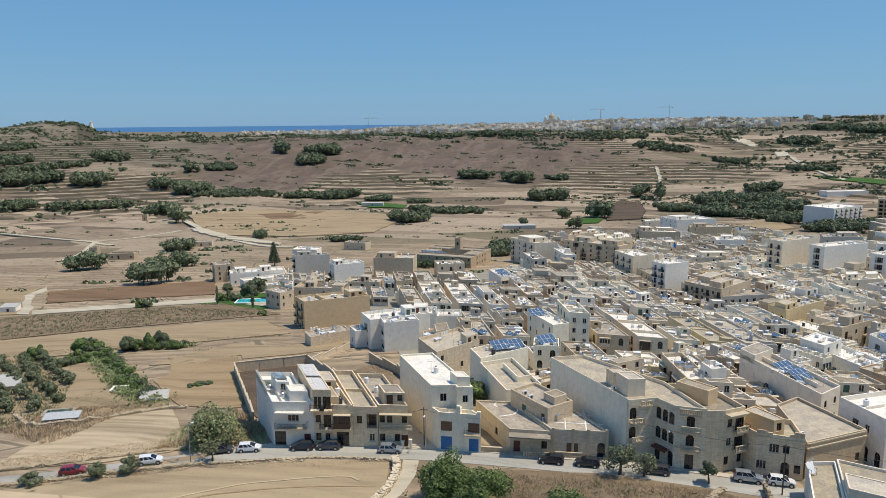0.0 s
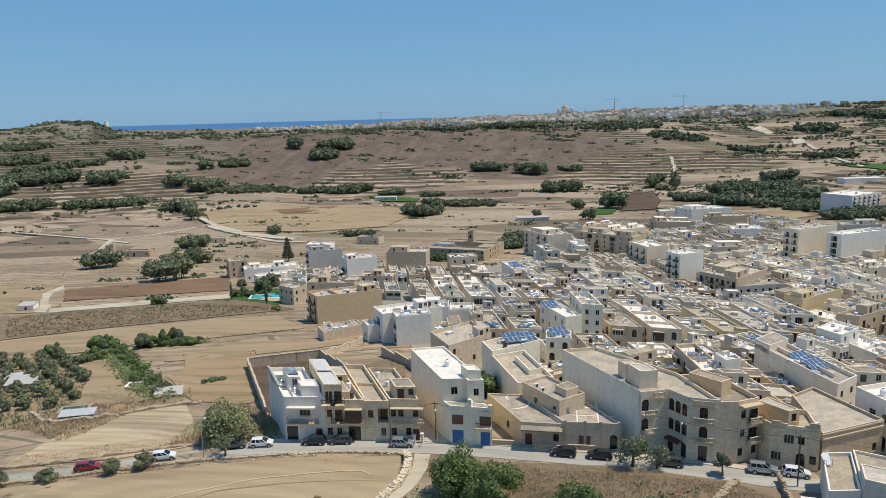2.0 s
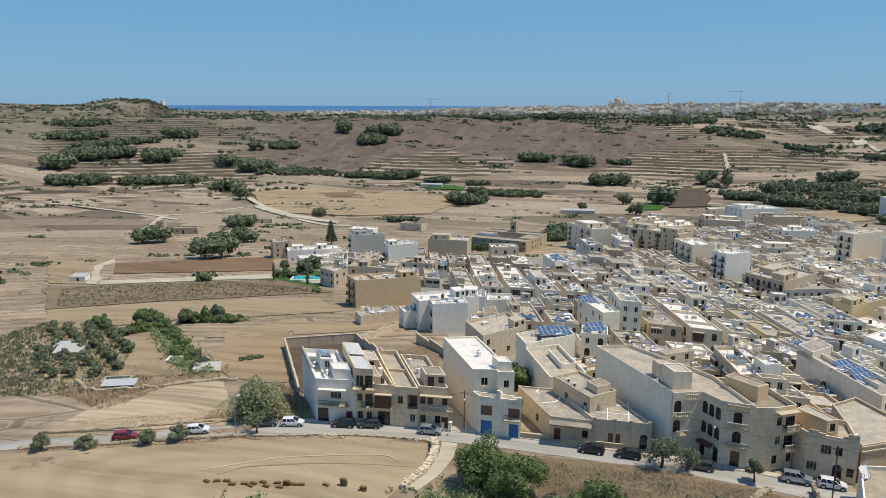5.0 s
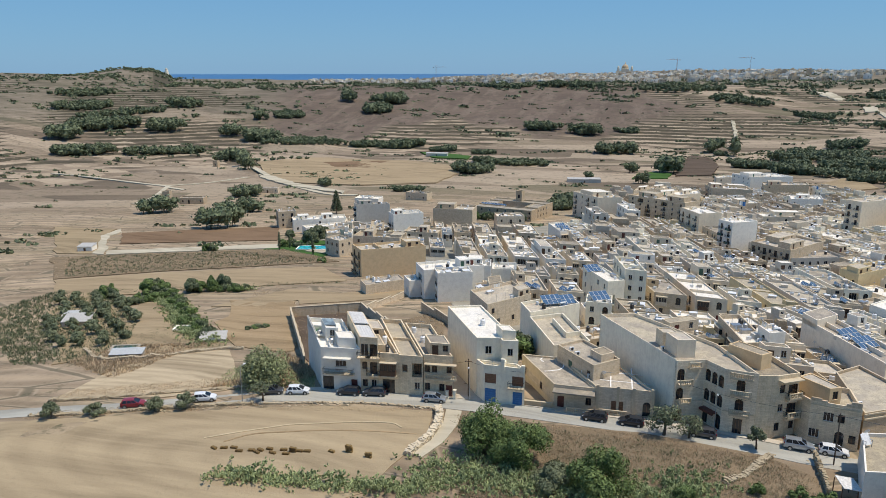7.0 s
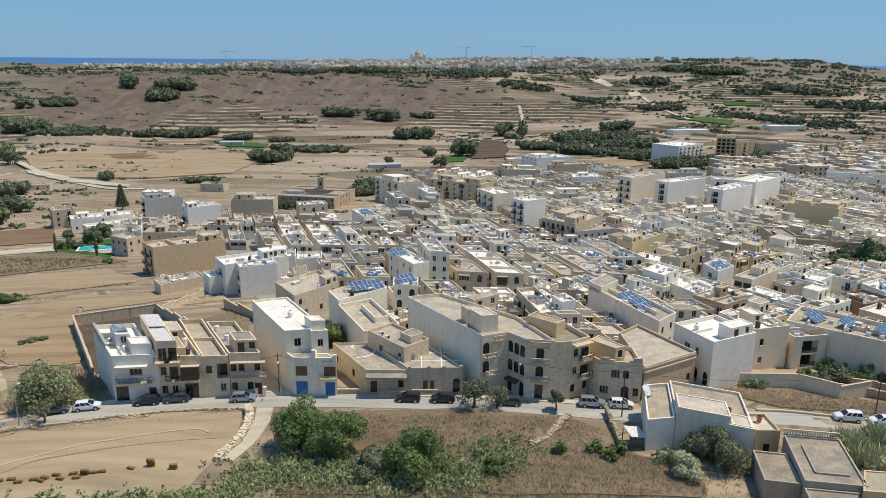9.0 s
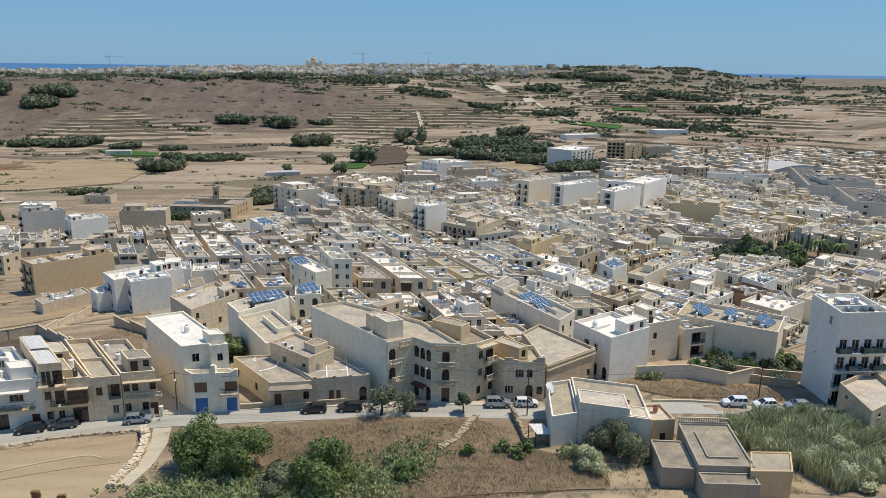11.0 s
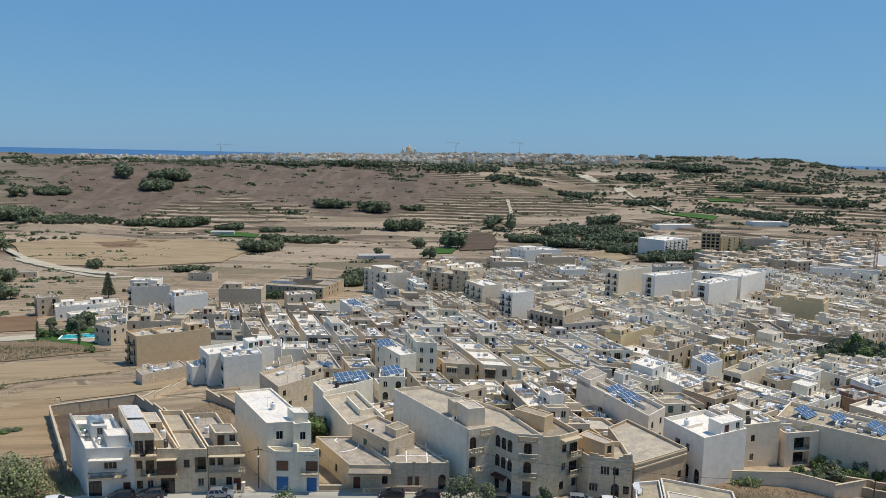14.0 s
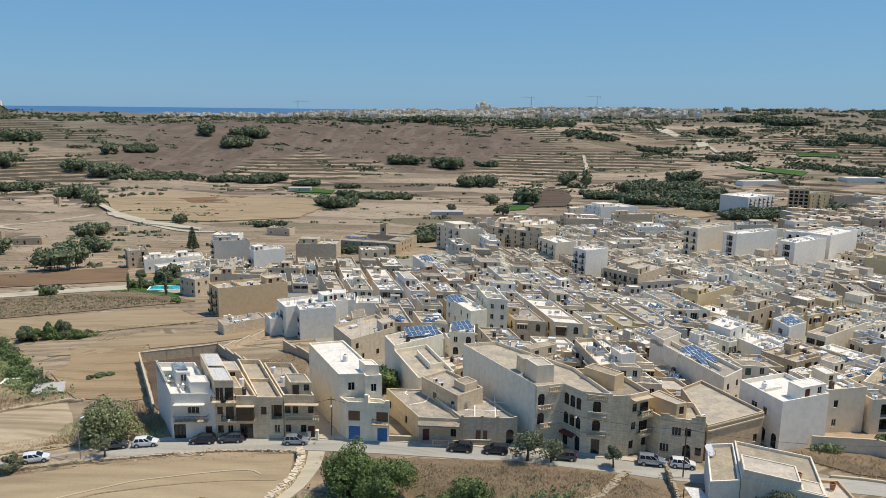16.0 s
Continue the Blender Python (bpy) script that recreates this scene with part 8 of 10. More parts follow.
def car_meshes(kind):
    """Rounded lower body, a cabin of dark panes between pillars, a crowned roof, bumpers and sills."""
    tall = 0.2 if kind == "suv" else 0.0
    L = 2.1 if kind == "suv" else 1.98
    # along the car: place, top of the body, half width
    rows = [(-L, 0.70 + tall, 0.66), (-L + 0.07, 0.86 + tall, 0.78), (-L + 0.3, 0.95 + tall, 0.84), (-1.2, 0.97 + tall, 0.87), (0.2, 0.96 + tall, 0.87), (0.95, 0.94 + tall, 0.86), (1.45, 0.86 + tall, 0.83), (L - 0.22, 0.76 + tall, 0.78), (L - 0.04, 0.64 + tall * 0.6, 0.68), (L, 0.5, 0.6)]
    body = Build()
    rings = []
    for x, zt_, w in rows:
        lo = 0.24 + tall * 0.4
        zm = lo + (zt_ - lo) * 0.55
        half = [(w * 0.86, lo), (w, lo + 0.14), (w, zm), (w * 0.965, zt_ - 0.10), (w * 0.88, zt_ - 0.02), (w * 0.5, zt_ + 0.015)]
        rings.append([(x, -y, z) for y, z in half] + [(x, y, z) for y, z in reversed(half)])
    m = len(rings[0])
    for r0, r1 in zip(rings, rings[1:]):
        for k in range(m):
            body.face([r0[k], r0[(k + 1) % m], r1[(k + 1) % m], r1[k]], 0)
    body.face(rings[0][::-1], 0)
    body.face(rings[-1], 0)
    zb, zr = 0.94 + tall, (1.46 if kind == "hatch" else 1.70)
    back, front, tb, tf = (-1.86, 1.0, -1.5, 0.12) if kind == "hatch" else (-2.0, 0.98, -1.8, 0.2)
    wb, wt = 0.80, 0.62
    base = lambda x, s_: Vector((x, s_ * wb, zb))
    top = lambda x, s_: Vector((x, s_ * wt, zr - 0.05))
    panes = []

    def pane(pts):
        c = sum(pts, Vector()) / len(pts)
        q = [c + (p_ - c) * 0.985 for p_ in pts]
        g_ = Build()
        g_.face(q)
        panes.append(g_.mesh("window_glass", [GLASS]))
    pane([base(front, -1), base(front, 1), top(tf, 1), top(tf, -1)])
    pane([base(back, 1), base(back, -1), top(tb, -1), top(tb, 1)])
    cuts = [0.06, 0.36, 0.68, 0.95]
    for s_ in (-1, 1):
        for c0, c1 in zip(cuts, cuts[1:]):
            q = [base(back + (front - back) * (c0 + 0.015), s_), base(back + (front - back) * (c1 - 0.015), s_), top(tb + (tf - tb) * (c1 - 0.015), s_), top(tb + (tf - tb) * (c0 + 0.015), s_)]
            pane(q if s_ < 0 else q[::-1])
    cab = Build()
    for s_ in (-1, 1):
        for c in (0.0, 0.03, 0.36, 0.68, 0.97, 1.0):
            cab.tube(base(back + (front - back) * c, s_), top(tb + (tf - tb) * c, s_), 0.045, 0.04, 5, 0)
    cab.box(back + 0.1, -wb + 0.04, zb - 0.12, front - 0.1, wb - 0.04, zb + 0.01, 0)
    n = 6
    for i in range(n):
        for j in range(4):
            def p_(i_, j_):
                x = tb - 0.06 + (tf + 0.1 - tb + 0.06) * i_ / n
                y = -wt - 0.03 + (2 * wt + 0.06) * j_ / 4
                return (x, y, zr - 0.05 * abs(2 * j_ / 4 - 1) ** 2 - 0.045 * abs(2 * i_ / n - 1) ** 2)
            cab.face([p_(i, j), p_(i + 1, j), p_(i + 1, j + 1), p_(i, j + 1)], 0)
    ty, rim = Build(), Build()
    ty.tube((0, -0.1, 0), (0, 0.1, 0), 0.31, 0.31, 16)
    rim.tube((0, -0.112, 0), (0, 0.112, 0), 0.21, 0.21, 12)
    for k in range(5):
        rim.box(-0.03, -0.118, 0.02, 0.03, 0.118, 0.19, 0, Matrix.Rotation(6.283 * k / 5, 4, "Y"))
    arch, bump_, hl, tl, mir, grille = Build(), Build(), Build(), Build(), Build(), Build()
    arch.tube((0, -0.02, 0), (0, 0.02, 0), 0.37, 0.37, 16)
    bump_.box(-0.05, -0.6, -0.07, 0.05, 0.6, 0.07)
    hl.tube((-0.12, -0.12, 0), (0.06, 0.05, 0), 0.10, 0.07, 8)
    tl.box(-0.04, -0.10, -0.14, 0.05, 0.10, 0.14)
    mir.box(-0.07, -0.1, -0.06, 0.07, 0.1, 0.08)
    grille.box(-0.02, -0.4, -0.06, 0.02, 0.4, 0.06)
    return body, cab, panes, ty.mesh("tyre", [RUBBER]), rim.mesh("rim", [STEEL]), arch.mesh("wheel_arch", [PLASTIC_BLACK]), bump_.mesh("bumper", [PLASTIC_BLACK]), hl.mesh("headlight", [LIGHT_CLEAR]), tl.mesh("tail_light", [LIGHT_RED]), mir, grille.mesh("grille", [PLASTIC_BLACK]), L, zb


def car(x, y, turn, paint, label, kind="hatch"):
    body, cab, panes, ty, rim, arch, bump_, hl, tl, mir, grille, L, zb = kept(("car", kind), lambda: car_meshes(kind))
    shell, cabin, mirror = kept(("car", kind, paint), lambda: (body.mesh("body", [PAINT[paint]]), cab.mesh("cabin", [PAINT[paint]]), mir.mesh("mirror", [PAINT[paint]])))
    root = new("car")
    root.location = (x, y, height(x, y) + 0.065)
    root.rotation_euler = (0, 0, radians(turn))
    tagged(root, label, "car", "parked cars")
    bd = part("body", shell, root)
    cb = part("cabin", cabin, root)
    for q in panes:
        part("window_glass", q, cb)
    part("grille", grille, bd, Matrix.Translation((L - 0.02, 0, 0.58)))
    part("bumper", bump_, bd, Matrix.Translation((-L + 0.01, 0, 0.48)))
    for s_ in (-1, 1):
        part("headlight", hl, bd, Matrix.Translation((L - 0.1, s_ * 0.56, zb - 0.27)) @ Matrix.Diagonal((1, s_, 1, 1)))
        part("tail_light", tl, bd, Matrix.Translation((-L + 0.06, s_ * 0.66, zb - 0.14)))
        part("mirror", mirror, bd, Matrix.Translation((0.72, s_ * 0.92, zb + 0.06)))
        for wx in (-1.22, 1.28):
            part("wheel_arch", arch, bd, Matrix.Translation((wx, s_ * 0.862, 0.34)))
            wh = part("wheel", ty, root, Matrix.Translation((wx, s_ * 0.80, 0.31)))
            part("rim", rim, wh)


car(-51.6, 104.7, 14, "white", "white hatchback parked beside the corner house")
car(-43.0, 106.4, 188, "dark", "black hatchback parked against the pavement")
car(-38.6, 107.2, 188, "grey", "dark grey saloon parked against the pavement")
car(-28.0, 107.3, 4, "silver", "silver hatchback parked by a driveway")
car(-1.5, 106.9, 176, "dark", "black hatchback parked against the pavement")
car(4.1, 106.6, 176, "dark", "dark hatchback behind roadside leaves")
car(14.7, 105.4, 173, "grey", "grey hatchback under a roadside tree")
car(28.0, 104.6, -8, "silver", "silver-blue estate car parked on the road", "suv")
car(32.6, 104.2, -8, "white", "white hatchback parked on the road")
car(66.9, 99.6, 171, "white", "white off-road car parked on the road", "suv")
car(72.0, 98.9, 172, "white", "white hatchback half hidden by reeds")
car(77.5, 98.3, 172, "silver", "silver hatchback half hidden by reeds")
car(-76.5, 94.2, 22, "red", "dark red saloon on the road below the field")
car(-65.8, 98.4, 22, "white", "white hatchback on the road below the field")
car(-56.0, 103.6, 18, "grey", "grey hatchback parked under a fig tree")
car(81.6, 206.1, 40, "grey", "grey car parked in a town street")


# ---- street furniture, field things ----
def lamp_post(x, y, turn, h=6.2):
    root = new("street_lamp")
    root.location, root.rotation_euler = (x, y, height(x, y)), (0, 0, radians(turn))
    tagged(root, "slim grey street lamp on a steel pole", "street lamp", "street lamps")
    p, a, hd = Build(), Build(), Build()
    p.tube((0, 0, -0.3), (0, 0, h), 0.08, 0.05, 8)
    p.tube((0, 0, 0), (0, 0, 0.3), 0.14, 0.12, 8)
    a.tube((0, 0, h - 0.05), (0.9, 0, h + 0.2), 0.035, 0.03, 6)
    hd.box(0.8, -0.11, h + 0.14, 1.4, 0.11, h + 0.26)
    part("pole", p.mesh("pole", [STEEL]), root)
    part("arm", a.mesh("arm", [STEEL]), root)
    part("lamp_head", hd.mesh("lamp_head", [PLASTIC_WHITE]), root)


lamp_post(-59.4, 99.5, 80)
lamp_post(-22.3, 108.9, 270)
lamp_post(16.6, 107.9, 265)


def utility_pole(x, y, h):
    root = new("utility_pole")
    root.location = (x, y, height(x, y))
    tagged(root, "wooden utility pole carrying overhead cables", "utility pole", "utility poles")
    p, c = Build(), Build()
    p.tube((0, 0, -0.4), (0, 0, h), 0.11, 0.08, 8)
    c.box(-0.6, -0.05, h - 0.5, 0.6, 0.05, h - 0.4)
    part("pole", p.mesh("pole", [BARK]), root)
    part("crossarm", c.mesh("crossarm", [FRAME_WOOD]), root)
    return Vector((x, y, height(x, y) + h - 0.4))


def cable(a, b, sag, thick=0.025):
    t = Build()
    prev = None
    for k in range(17):
        f = k / 16
        p = a.lerp(b, f) - Vector((0, 0, sag * 4 * f * (1 - f)))
        if prev is not None:
            t.tube(prev, p, thick, thick, 5, 0, False)
        prev = p
    tagged(new("overhead_cable", t.mesh("overhead_cable", [PLASTIC_BLACK])), "thin dark overhead cable between two supports", "cable", "overhead cables")


p0 = utility_pole(31.8, 101.0, 8.0)
p1 = utility_pole(-22.8, 110.2, 7.0)
p2 = utility_pole(72.5, 101.5, 8.0)
cable(p0, Vector((10.8, 108.5, 7.2)), 0.7)
cable(p0, p2, 1.4, 0.03)
cable(p2, Vector((83.0, 102.5, 7.5)), 0.5, 0.03)
cable(p1, Vector((-33, 109.3, 5.6)), 0.4)
cable(p1, Vector((-13.6, 108.7, 6.2)), 0.4)
cable(p0, Vector((37.0, 106.0, 6.0)), 0.3)


def hay_bale(x, y, turn, z=0.0):
    def make():
        bm = bmesh.new()
        bmesh.ops.create_cube(bm, size=1.0, matrix=Matrix.Diagonal((1.05, 0.5, 0.42, 1)))
        bmesh.ops.bevel(bm, geom=bm.edges[:], offset=0.06, segments=2, affect="EDGES")
        for v in bm.verts:
            v.co += Vector((noise.noise(v.co * 5), noise.noise(v.co * 5 + Vector((3, 1, 2))), noise.noise(v.co * 4))) * 0.04
        me = bpy.data.meshes.new("bale")
        bm.to_mesh(me)
        bm.free()
        me.materials.append(STRAW)
        st_ = Build()
        st_.box(-0.012, -0.265, -0.225, 0.012, 0.265, 0.23)
        return me, st_.mesh("string", [FRAME_WOOD])
    me, sm = kept("bale", make)
    root = new("hay_bale")
    root.location, root.rotation_euler = (x, y, height(x, y) + 0.2 + z), (0, 0, radians(turn))
    tagged(root, "brown rectangular straw bale on a stubble field", "hay bale", "straw bales")
    part("bale", me, root)
    for sx in (-0.25, 0.25):
        part("string", sm, root, Matrix.Translation((sx, 0, 0)))


rg_b = random.Random(12)
for x, y in [(-52.8, 85.0), (-51.6, 84.3), (-49.9, 84.9), (-48.7, 85.3), (-48.9, 84.6), (-47.5, 85.9), (-46.6, 85.0), (-45.4, 86.2), (-43.9, 86.1), (-44.6, 85.2), (-43.0, 86.4), (-41.9, 86.6), (-38.4, 87.4), (-35.9, 88.0), (-32.7, 87.3), (-54.2, 84.6), (-55.6, 84.2)]:
    hay_bale(x, y, rg_b.uniform(-25, 25))
for x, y, z in [(-35.9, 88.05, 0.42), (-35.95, 87.95, 0.84), (-32.7, 87.3, 0.42), (-43.9, 86.1, 0.42)]:
    hay_bale(x, y, rg_b.uniform(-10, 10), z)


def shed(x, y, turn, w, d, h0, h1, style, roof, label):
    """A small lean-to: four walls under one sloping roof sheet."""
    root = new("shed")
    root.location, root.rotation_euler = (x, y, height(x, y) - 0.1), (0, 0, radians(turn))
    tagged(root, label, "shed", "farm sheds")
    b, r, dr = Build(), Build(), Build()
    c = [(-w / 2, -d / 2, h0), (w / 2, -d / 2, h0), (w / 2, d / 2, h1), (-w / 2, d / 2, h1)]
    for k in range(4):
        p, q = c[k], c[(k + 1) % 4]
        b.face([(p[0], p[1], -0.6), (q[0], q[1], -0.6), q, p])
    n = max(3, int(w / 0.6))
    for k in range(n):
        x0, x1 = -w / 2 - 0.2 + (w + 0.4) * k / n, -w / 2 - 0.2 + (w + 0.4) * (k + 1) / n
        e = 0.03 if k % 2 else 0.0
        lo, hi = (-d / 2 - 0.25, h0 + 0.03 + e), (d / 2 + 0.25, h1 + 0.03 + e)
        r.face([(x0, lo[0], lo[1]), (x1, lo[0], lo[1]), (x1, hi[0], hi[1]), (x0, hi[0], hi[1])])
        if k < n - 1:
            d_ = 0.03 - 2 * e
            r.face([(x1, lo[0], lo[1]), (x1, hi[0], hi[1]), (x1, hi[0], hi[1] + d_), (x1, lo[0], lo[1] + d_)])
        r.face([(x0, lo[0], lo[1] - 0.06), (x1, lo[0], lo[1] - 0.06), (x1, lo[0], lo[1]), (x0, lo[0], lo[1])])
    dr.box(-0.45, -d / 2 - 0.05, -0.1, 0.45, -d / 2 - 0.003, min(h0 - 0.1, 1.9))
    part("wall", b.mesh("wall", [WALL[style]]), root)
    part("roof", r.mesh("roof", [roof]), root)
    part("door", dr.mesh("door", [FRAME_WOOD]), root)


ROOF_SHEET = plain_material("white_roof_sheet", (0.46, 0.44, 0.40), 0.6)
ROOF_GREY = plain_material("grey_roof_sheet", (0.45, 0.46, 0.45), 0.6)
shed(-132.1, 146.5, 20, 6.5, 4.5, 1.8, 2.6, "grey", ROOF_SHEET, "farm shed with a white sheet roof under olive trees")
shed(-98.6, 121.6, 20, 6.5, 2.4, 1.3, 1.7, "concrete", ROOF_GREY, "long low shed with a grey roof beside a tank")
shed(-86.8, 135.6, 22, 5.6, 3.0, 1.0, 1.9, "creamlit", ROOF_SHEET, "lean-to with a sloping white roof beside a hedge")
shed(-219, 254, 15, 6, 5, 2.5, 3.0, "white", ROOF_SHEET, "small white hut beside a dirt track")
shed(-138, 152, 20, 5, 3, 1.6, 2.0, "stone", ROOF_GREY, "rough dark shed at the orchard edge")
shed(-27, 588, 10, 26, 9, 3.0, 3.2, "grey", ROOF_SHEET, "greenhouse with a pale sheet roof")
shed(-197, 777, 5, 24, 8, 3.0, 3.4, "grey", ROOF_SHEET, "white-roofed shed beside a green field")
house((-272, 402), (15, 3), (-1.5, 7), 4.2, "stone", "ruined stone farmhouse among the fields", front="WA.W", tanks=0, par=0.3)
house((-303, 428), (5, 1), (-1, 5), 4.6, "stone", "small square stone field tower", front="D", tanks=0, par=0.3)
house((-249, 461), (14, 4), (-2, 7), 3.6, "cream", "low cream farmhouse beside the valley road", front="W.D.W", tanks=1, par=0.3)
house((-392, 640), (5, 0.5), (-0.5, 5), 5.0, "stone", "small stone field hut in the valley", front="D", tanks=0, par=0.3)
house((298, 838), (46, 10), (-4, 14), 5.5, "white", "long white-roofed warehouse at the valley edge", cat="warehouse", tanks=0, par=0.2)
house((415, 842), (44, 4), (-3, 16), 5.0, "white", "low white-roofed warehouse beyond the town", cat="warehouse", tanks=0, par=0.2)


def tank_pool(x, y, turn, w, d, water, edge, label, name="swimming_pool", cat="swimming pool", lip=0.0):
    root = new(name)
    root.location, root.rotation_euler = (x, y, height(x, y)), (0, 0, radians(turn))
    tagged(root, label, cat)
    e, wt = Build(), Build()
    t = 0.5
    z = lip + 0.35
    e.box(-w / 2 - t, -d / 2 - t, -1.5, w / 2 + t, -d / 2, z)
    e.box(-w / 2 - t, d / 2, -1.5, w / 2 + t, d / 2 + t, z)
    e.box(-w / 2 - t, -d / 2 + 0.002, -1.5, -w / 2, d / 2 - 0.002, z)
    e.box(w / 2, -d / 2 + 0.002, -1.5, w / 2 + t, d / 2 - 0.002, z)
    wt.face([(-w / 2, -d / 2, z - 0.15), (w / 2, -d / 2, z - 0.15), (w / 2, d / 2, z - 0.15), (-w / 2, d / 2, z - 0.15)])
    part("edge", e.mesh("edge", [edge]), root)
    part("water_surface", wt.mesh("water_surface", [water]), root)


tank_pool(-121.5, 268.5, 12, 12, 6, POOL_WATER, WALL["white"], "turquoise swimming pool with a white edge in a garden", lip=0.5)
field([(-122, 262), (-112, 258), (-108, 270), (-118, 278)], SOIL["track"], "white paved deck beside the pool", 0.3)
field([(-142, 258), (-130, 250), (-110, 250), (-108, 284), (-136, 292)], SOIL["green"], "irrigated green garden round the pool", 0.1)
tank_pool(-103.2, 126.6, 20, 5.0, 2.6, POND_WATER, WALL["concrete"], "concrete irrigation tank with green water", "irrigation_tank", "water tank", 0.3)
tank_pool(-99.6, 144.6, 15, 5.0, 2.2, POND_WATER, WALL["white"], "white concrete water trough beside a hedge", "water_trough", "trough", 0.3)


def satellite_dish(x, y, z, turn):
    root = new("satellite_dish")
    root.location, root.rotation_euler = (x, y, z), (0, 0, radians(turn))
    tagged(root, "white satellite dish on a short mast", "satellite dish", "roof satellite dishes")
    d, m = Build(), Build()
    mt = Matrix.Translation((0, -0.1, 1.0)) @ Matrix.Rotation(radians(60), 4, "X")
    for k in range(12):
        a0, a1 = 6.283 * k / 12, 6.283 * (k + 1) / 12
        for r0, r1 in ((0.0, 0.25), (0.25, 0.45)):
            q = [mt @ Vector((r * math.cos(a), r * math.sin(a), r * r * 0.6)) for r, a in ((r0, a0), (r1, a0), (r1, a1), (r0, a1))]
            d.face(q if r0 else q[1:])
    m.tube((0, 0, 0), (0, 0, 1.0), 0.03, 0.03, 6)
    part("dish", d.mesh("dish", [PLASTIC_WHITE]), root)
    part("mast", m.mesh("mast", [STEEL]), root)


satellite_dish(35.5, 101.0, 4.6, 200)
satellite_dish(28.5, 154, 3.1, 150)
satellite_dish(30.5, 152.5, 3.1, 170)
satellite_dish(-0.5, 113.5, 4.3, 190)


def pot(x, y, z):
    b = Build()
    prof = [(0.28, 0.0), (0.36, 0.45), (0.4, 0.8), (0.46, 0.82), (0.46, 0.92), (0.38, 0.92)]
    for (r0, z0), (r1, z1) in zip(prof, prof[1:]):
        b.tube((0, 0, z0), (0, 0, z1 + 0.001), r0, r1, 14, 0, False)
    ob = new("terracotta_pot", b.mesh("terracotta_pot", [TERRACOTTA]))
    ob.location = (x, y, z)
    tagged(ob, "large terracotta pot on a flat roof", "pot", "terracotta pots")


pot(44.5, 92.5, height(36.7, 91.7) + 4.88)
pot(48.6, 91.5, 4.15)


def flag(x, y, z, h, turn):
    root = new("flag")
    root.location, root.rotation_euler = (x, y, z), (0, 0, radians(turn))
    tagged(root, "blue and white flag on a roof pole", "flag", "roof flags")
    p, c = Build(), Build()
    p.tube((0, 0, 0), (0, 0, h), 0.05, 0.035, 6)
    for k in range(8):
        x0, x1 = 2.6 * k / 8, 2.6 * (k + 1) / 8
        y0, y1 = 0.18 * math.sin(x0 * 2.6), 0.18 * math.sin(x1 * 2.6)
        c.face([(x0, y0, h - 1.8 - 0.25 * x0), (x1, y1, h - 1.8 - 0.25 * x1), (x1, y1, h - 0.1 - 0.25 * x1), (x0, y0, h - 0.1 - 0.25 * x0)], 0 if k < 4 else 1)
    part("pole", p.mesh("pole", [STEEL]), root)
    part("cloth", c.mesh("cloth", [PLASTIC_WHITE, BLUE_PAINT]), root)


flag(47.5, 303, -3.6, 7.5, 20)
flag(110, 450, -18, 8, 25)


def balustrade(a, b_, z):
    a, b_ = Vector(a), Vector(b_)
    L = (b_ - a).length
    root = new("balustrade")
    root.location, root.rotation_euler = (a.x, a.y, z), (0, 0, math.atan2(b_.y - a.y, b_.x - a.x))
    tagged(root, "weathered stone balustrade along a roof edge", "balustrade")
    t = Build()
    t.box(0, -0.12, 0.7, L, 0.12, 0.85)
    t.box(0, -0.12, 0.0, L, 0.12, 0.12)
    part("coping", t.mesh("coping", [STONE_TRIM]), root)

    def make():
        q = Build()
        q.tube((0, 0, 0.12), (0, 0, 0.35), 0.05, 0.09, 8, 0, False)
        q.tube((0, 0, 0.35), (0, 0, 0.7), 0.09, 0.045, 8, 0, False)
        return q.mesh("baluster", [STONE_TRIM])
    bal = kept("baluster", make)
    n = int(L / 0.32)
    for k in range(n):
        part("baluster", bal, root, Matrix.Translation((0.2 + (L - 0.4) * k / max(1, n - 1), 0, 0)))


balustrade((50.6, 88.3), (57.6, 86.9), 4.0)
balustrade((-0.9, 108.9), (3.4, 108.9), 0.2)


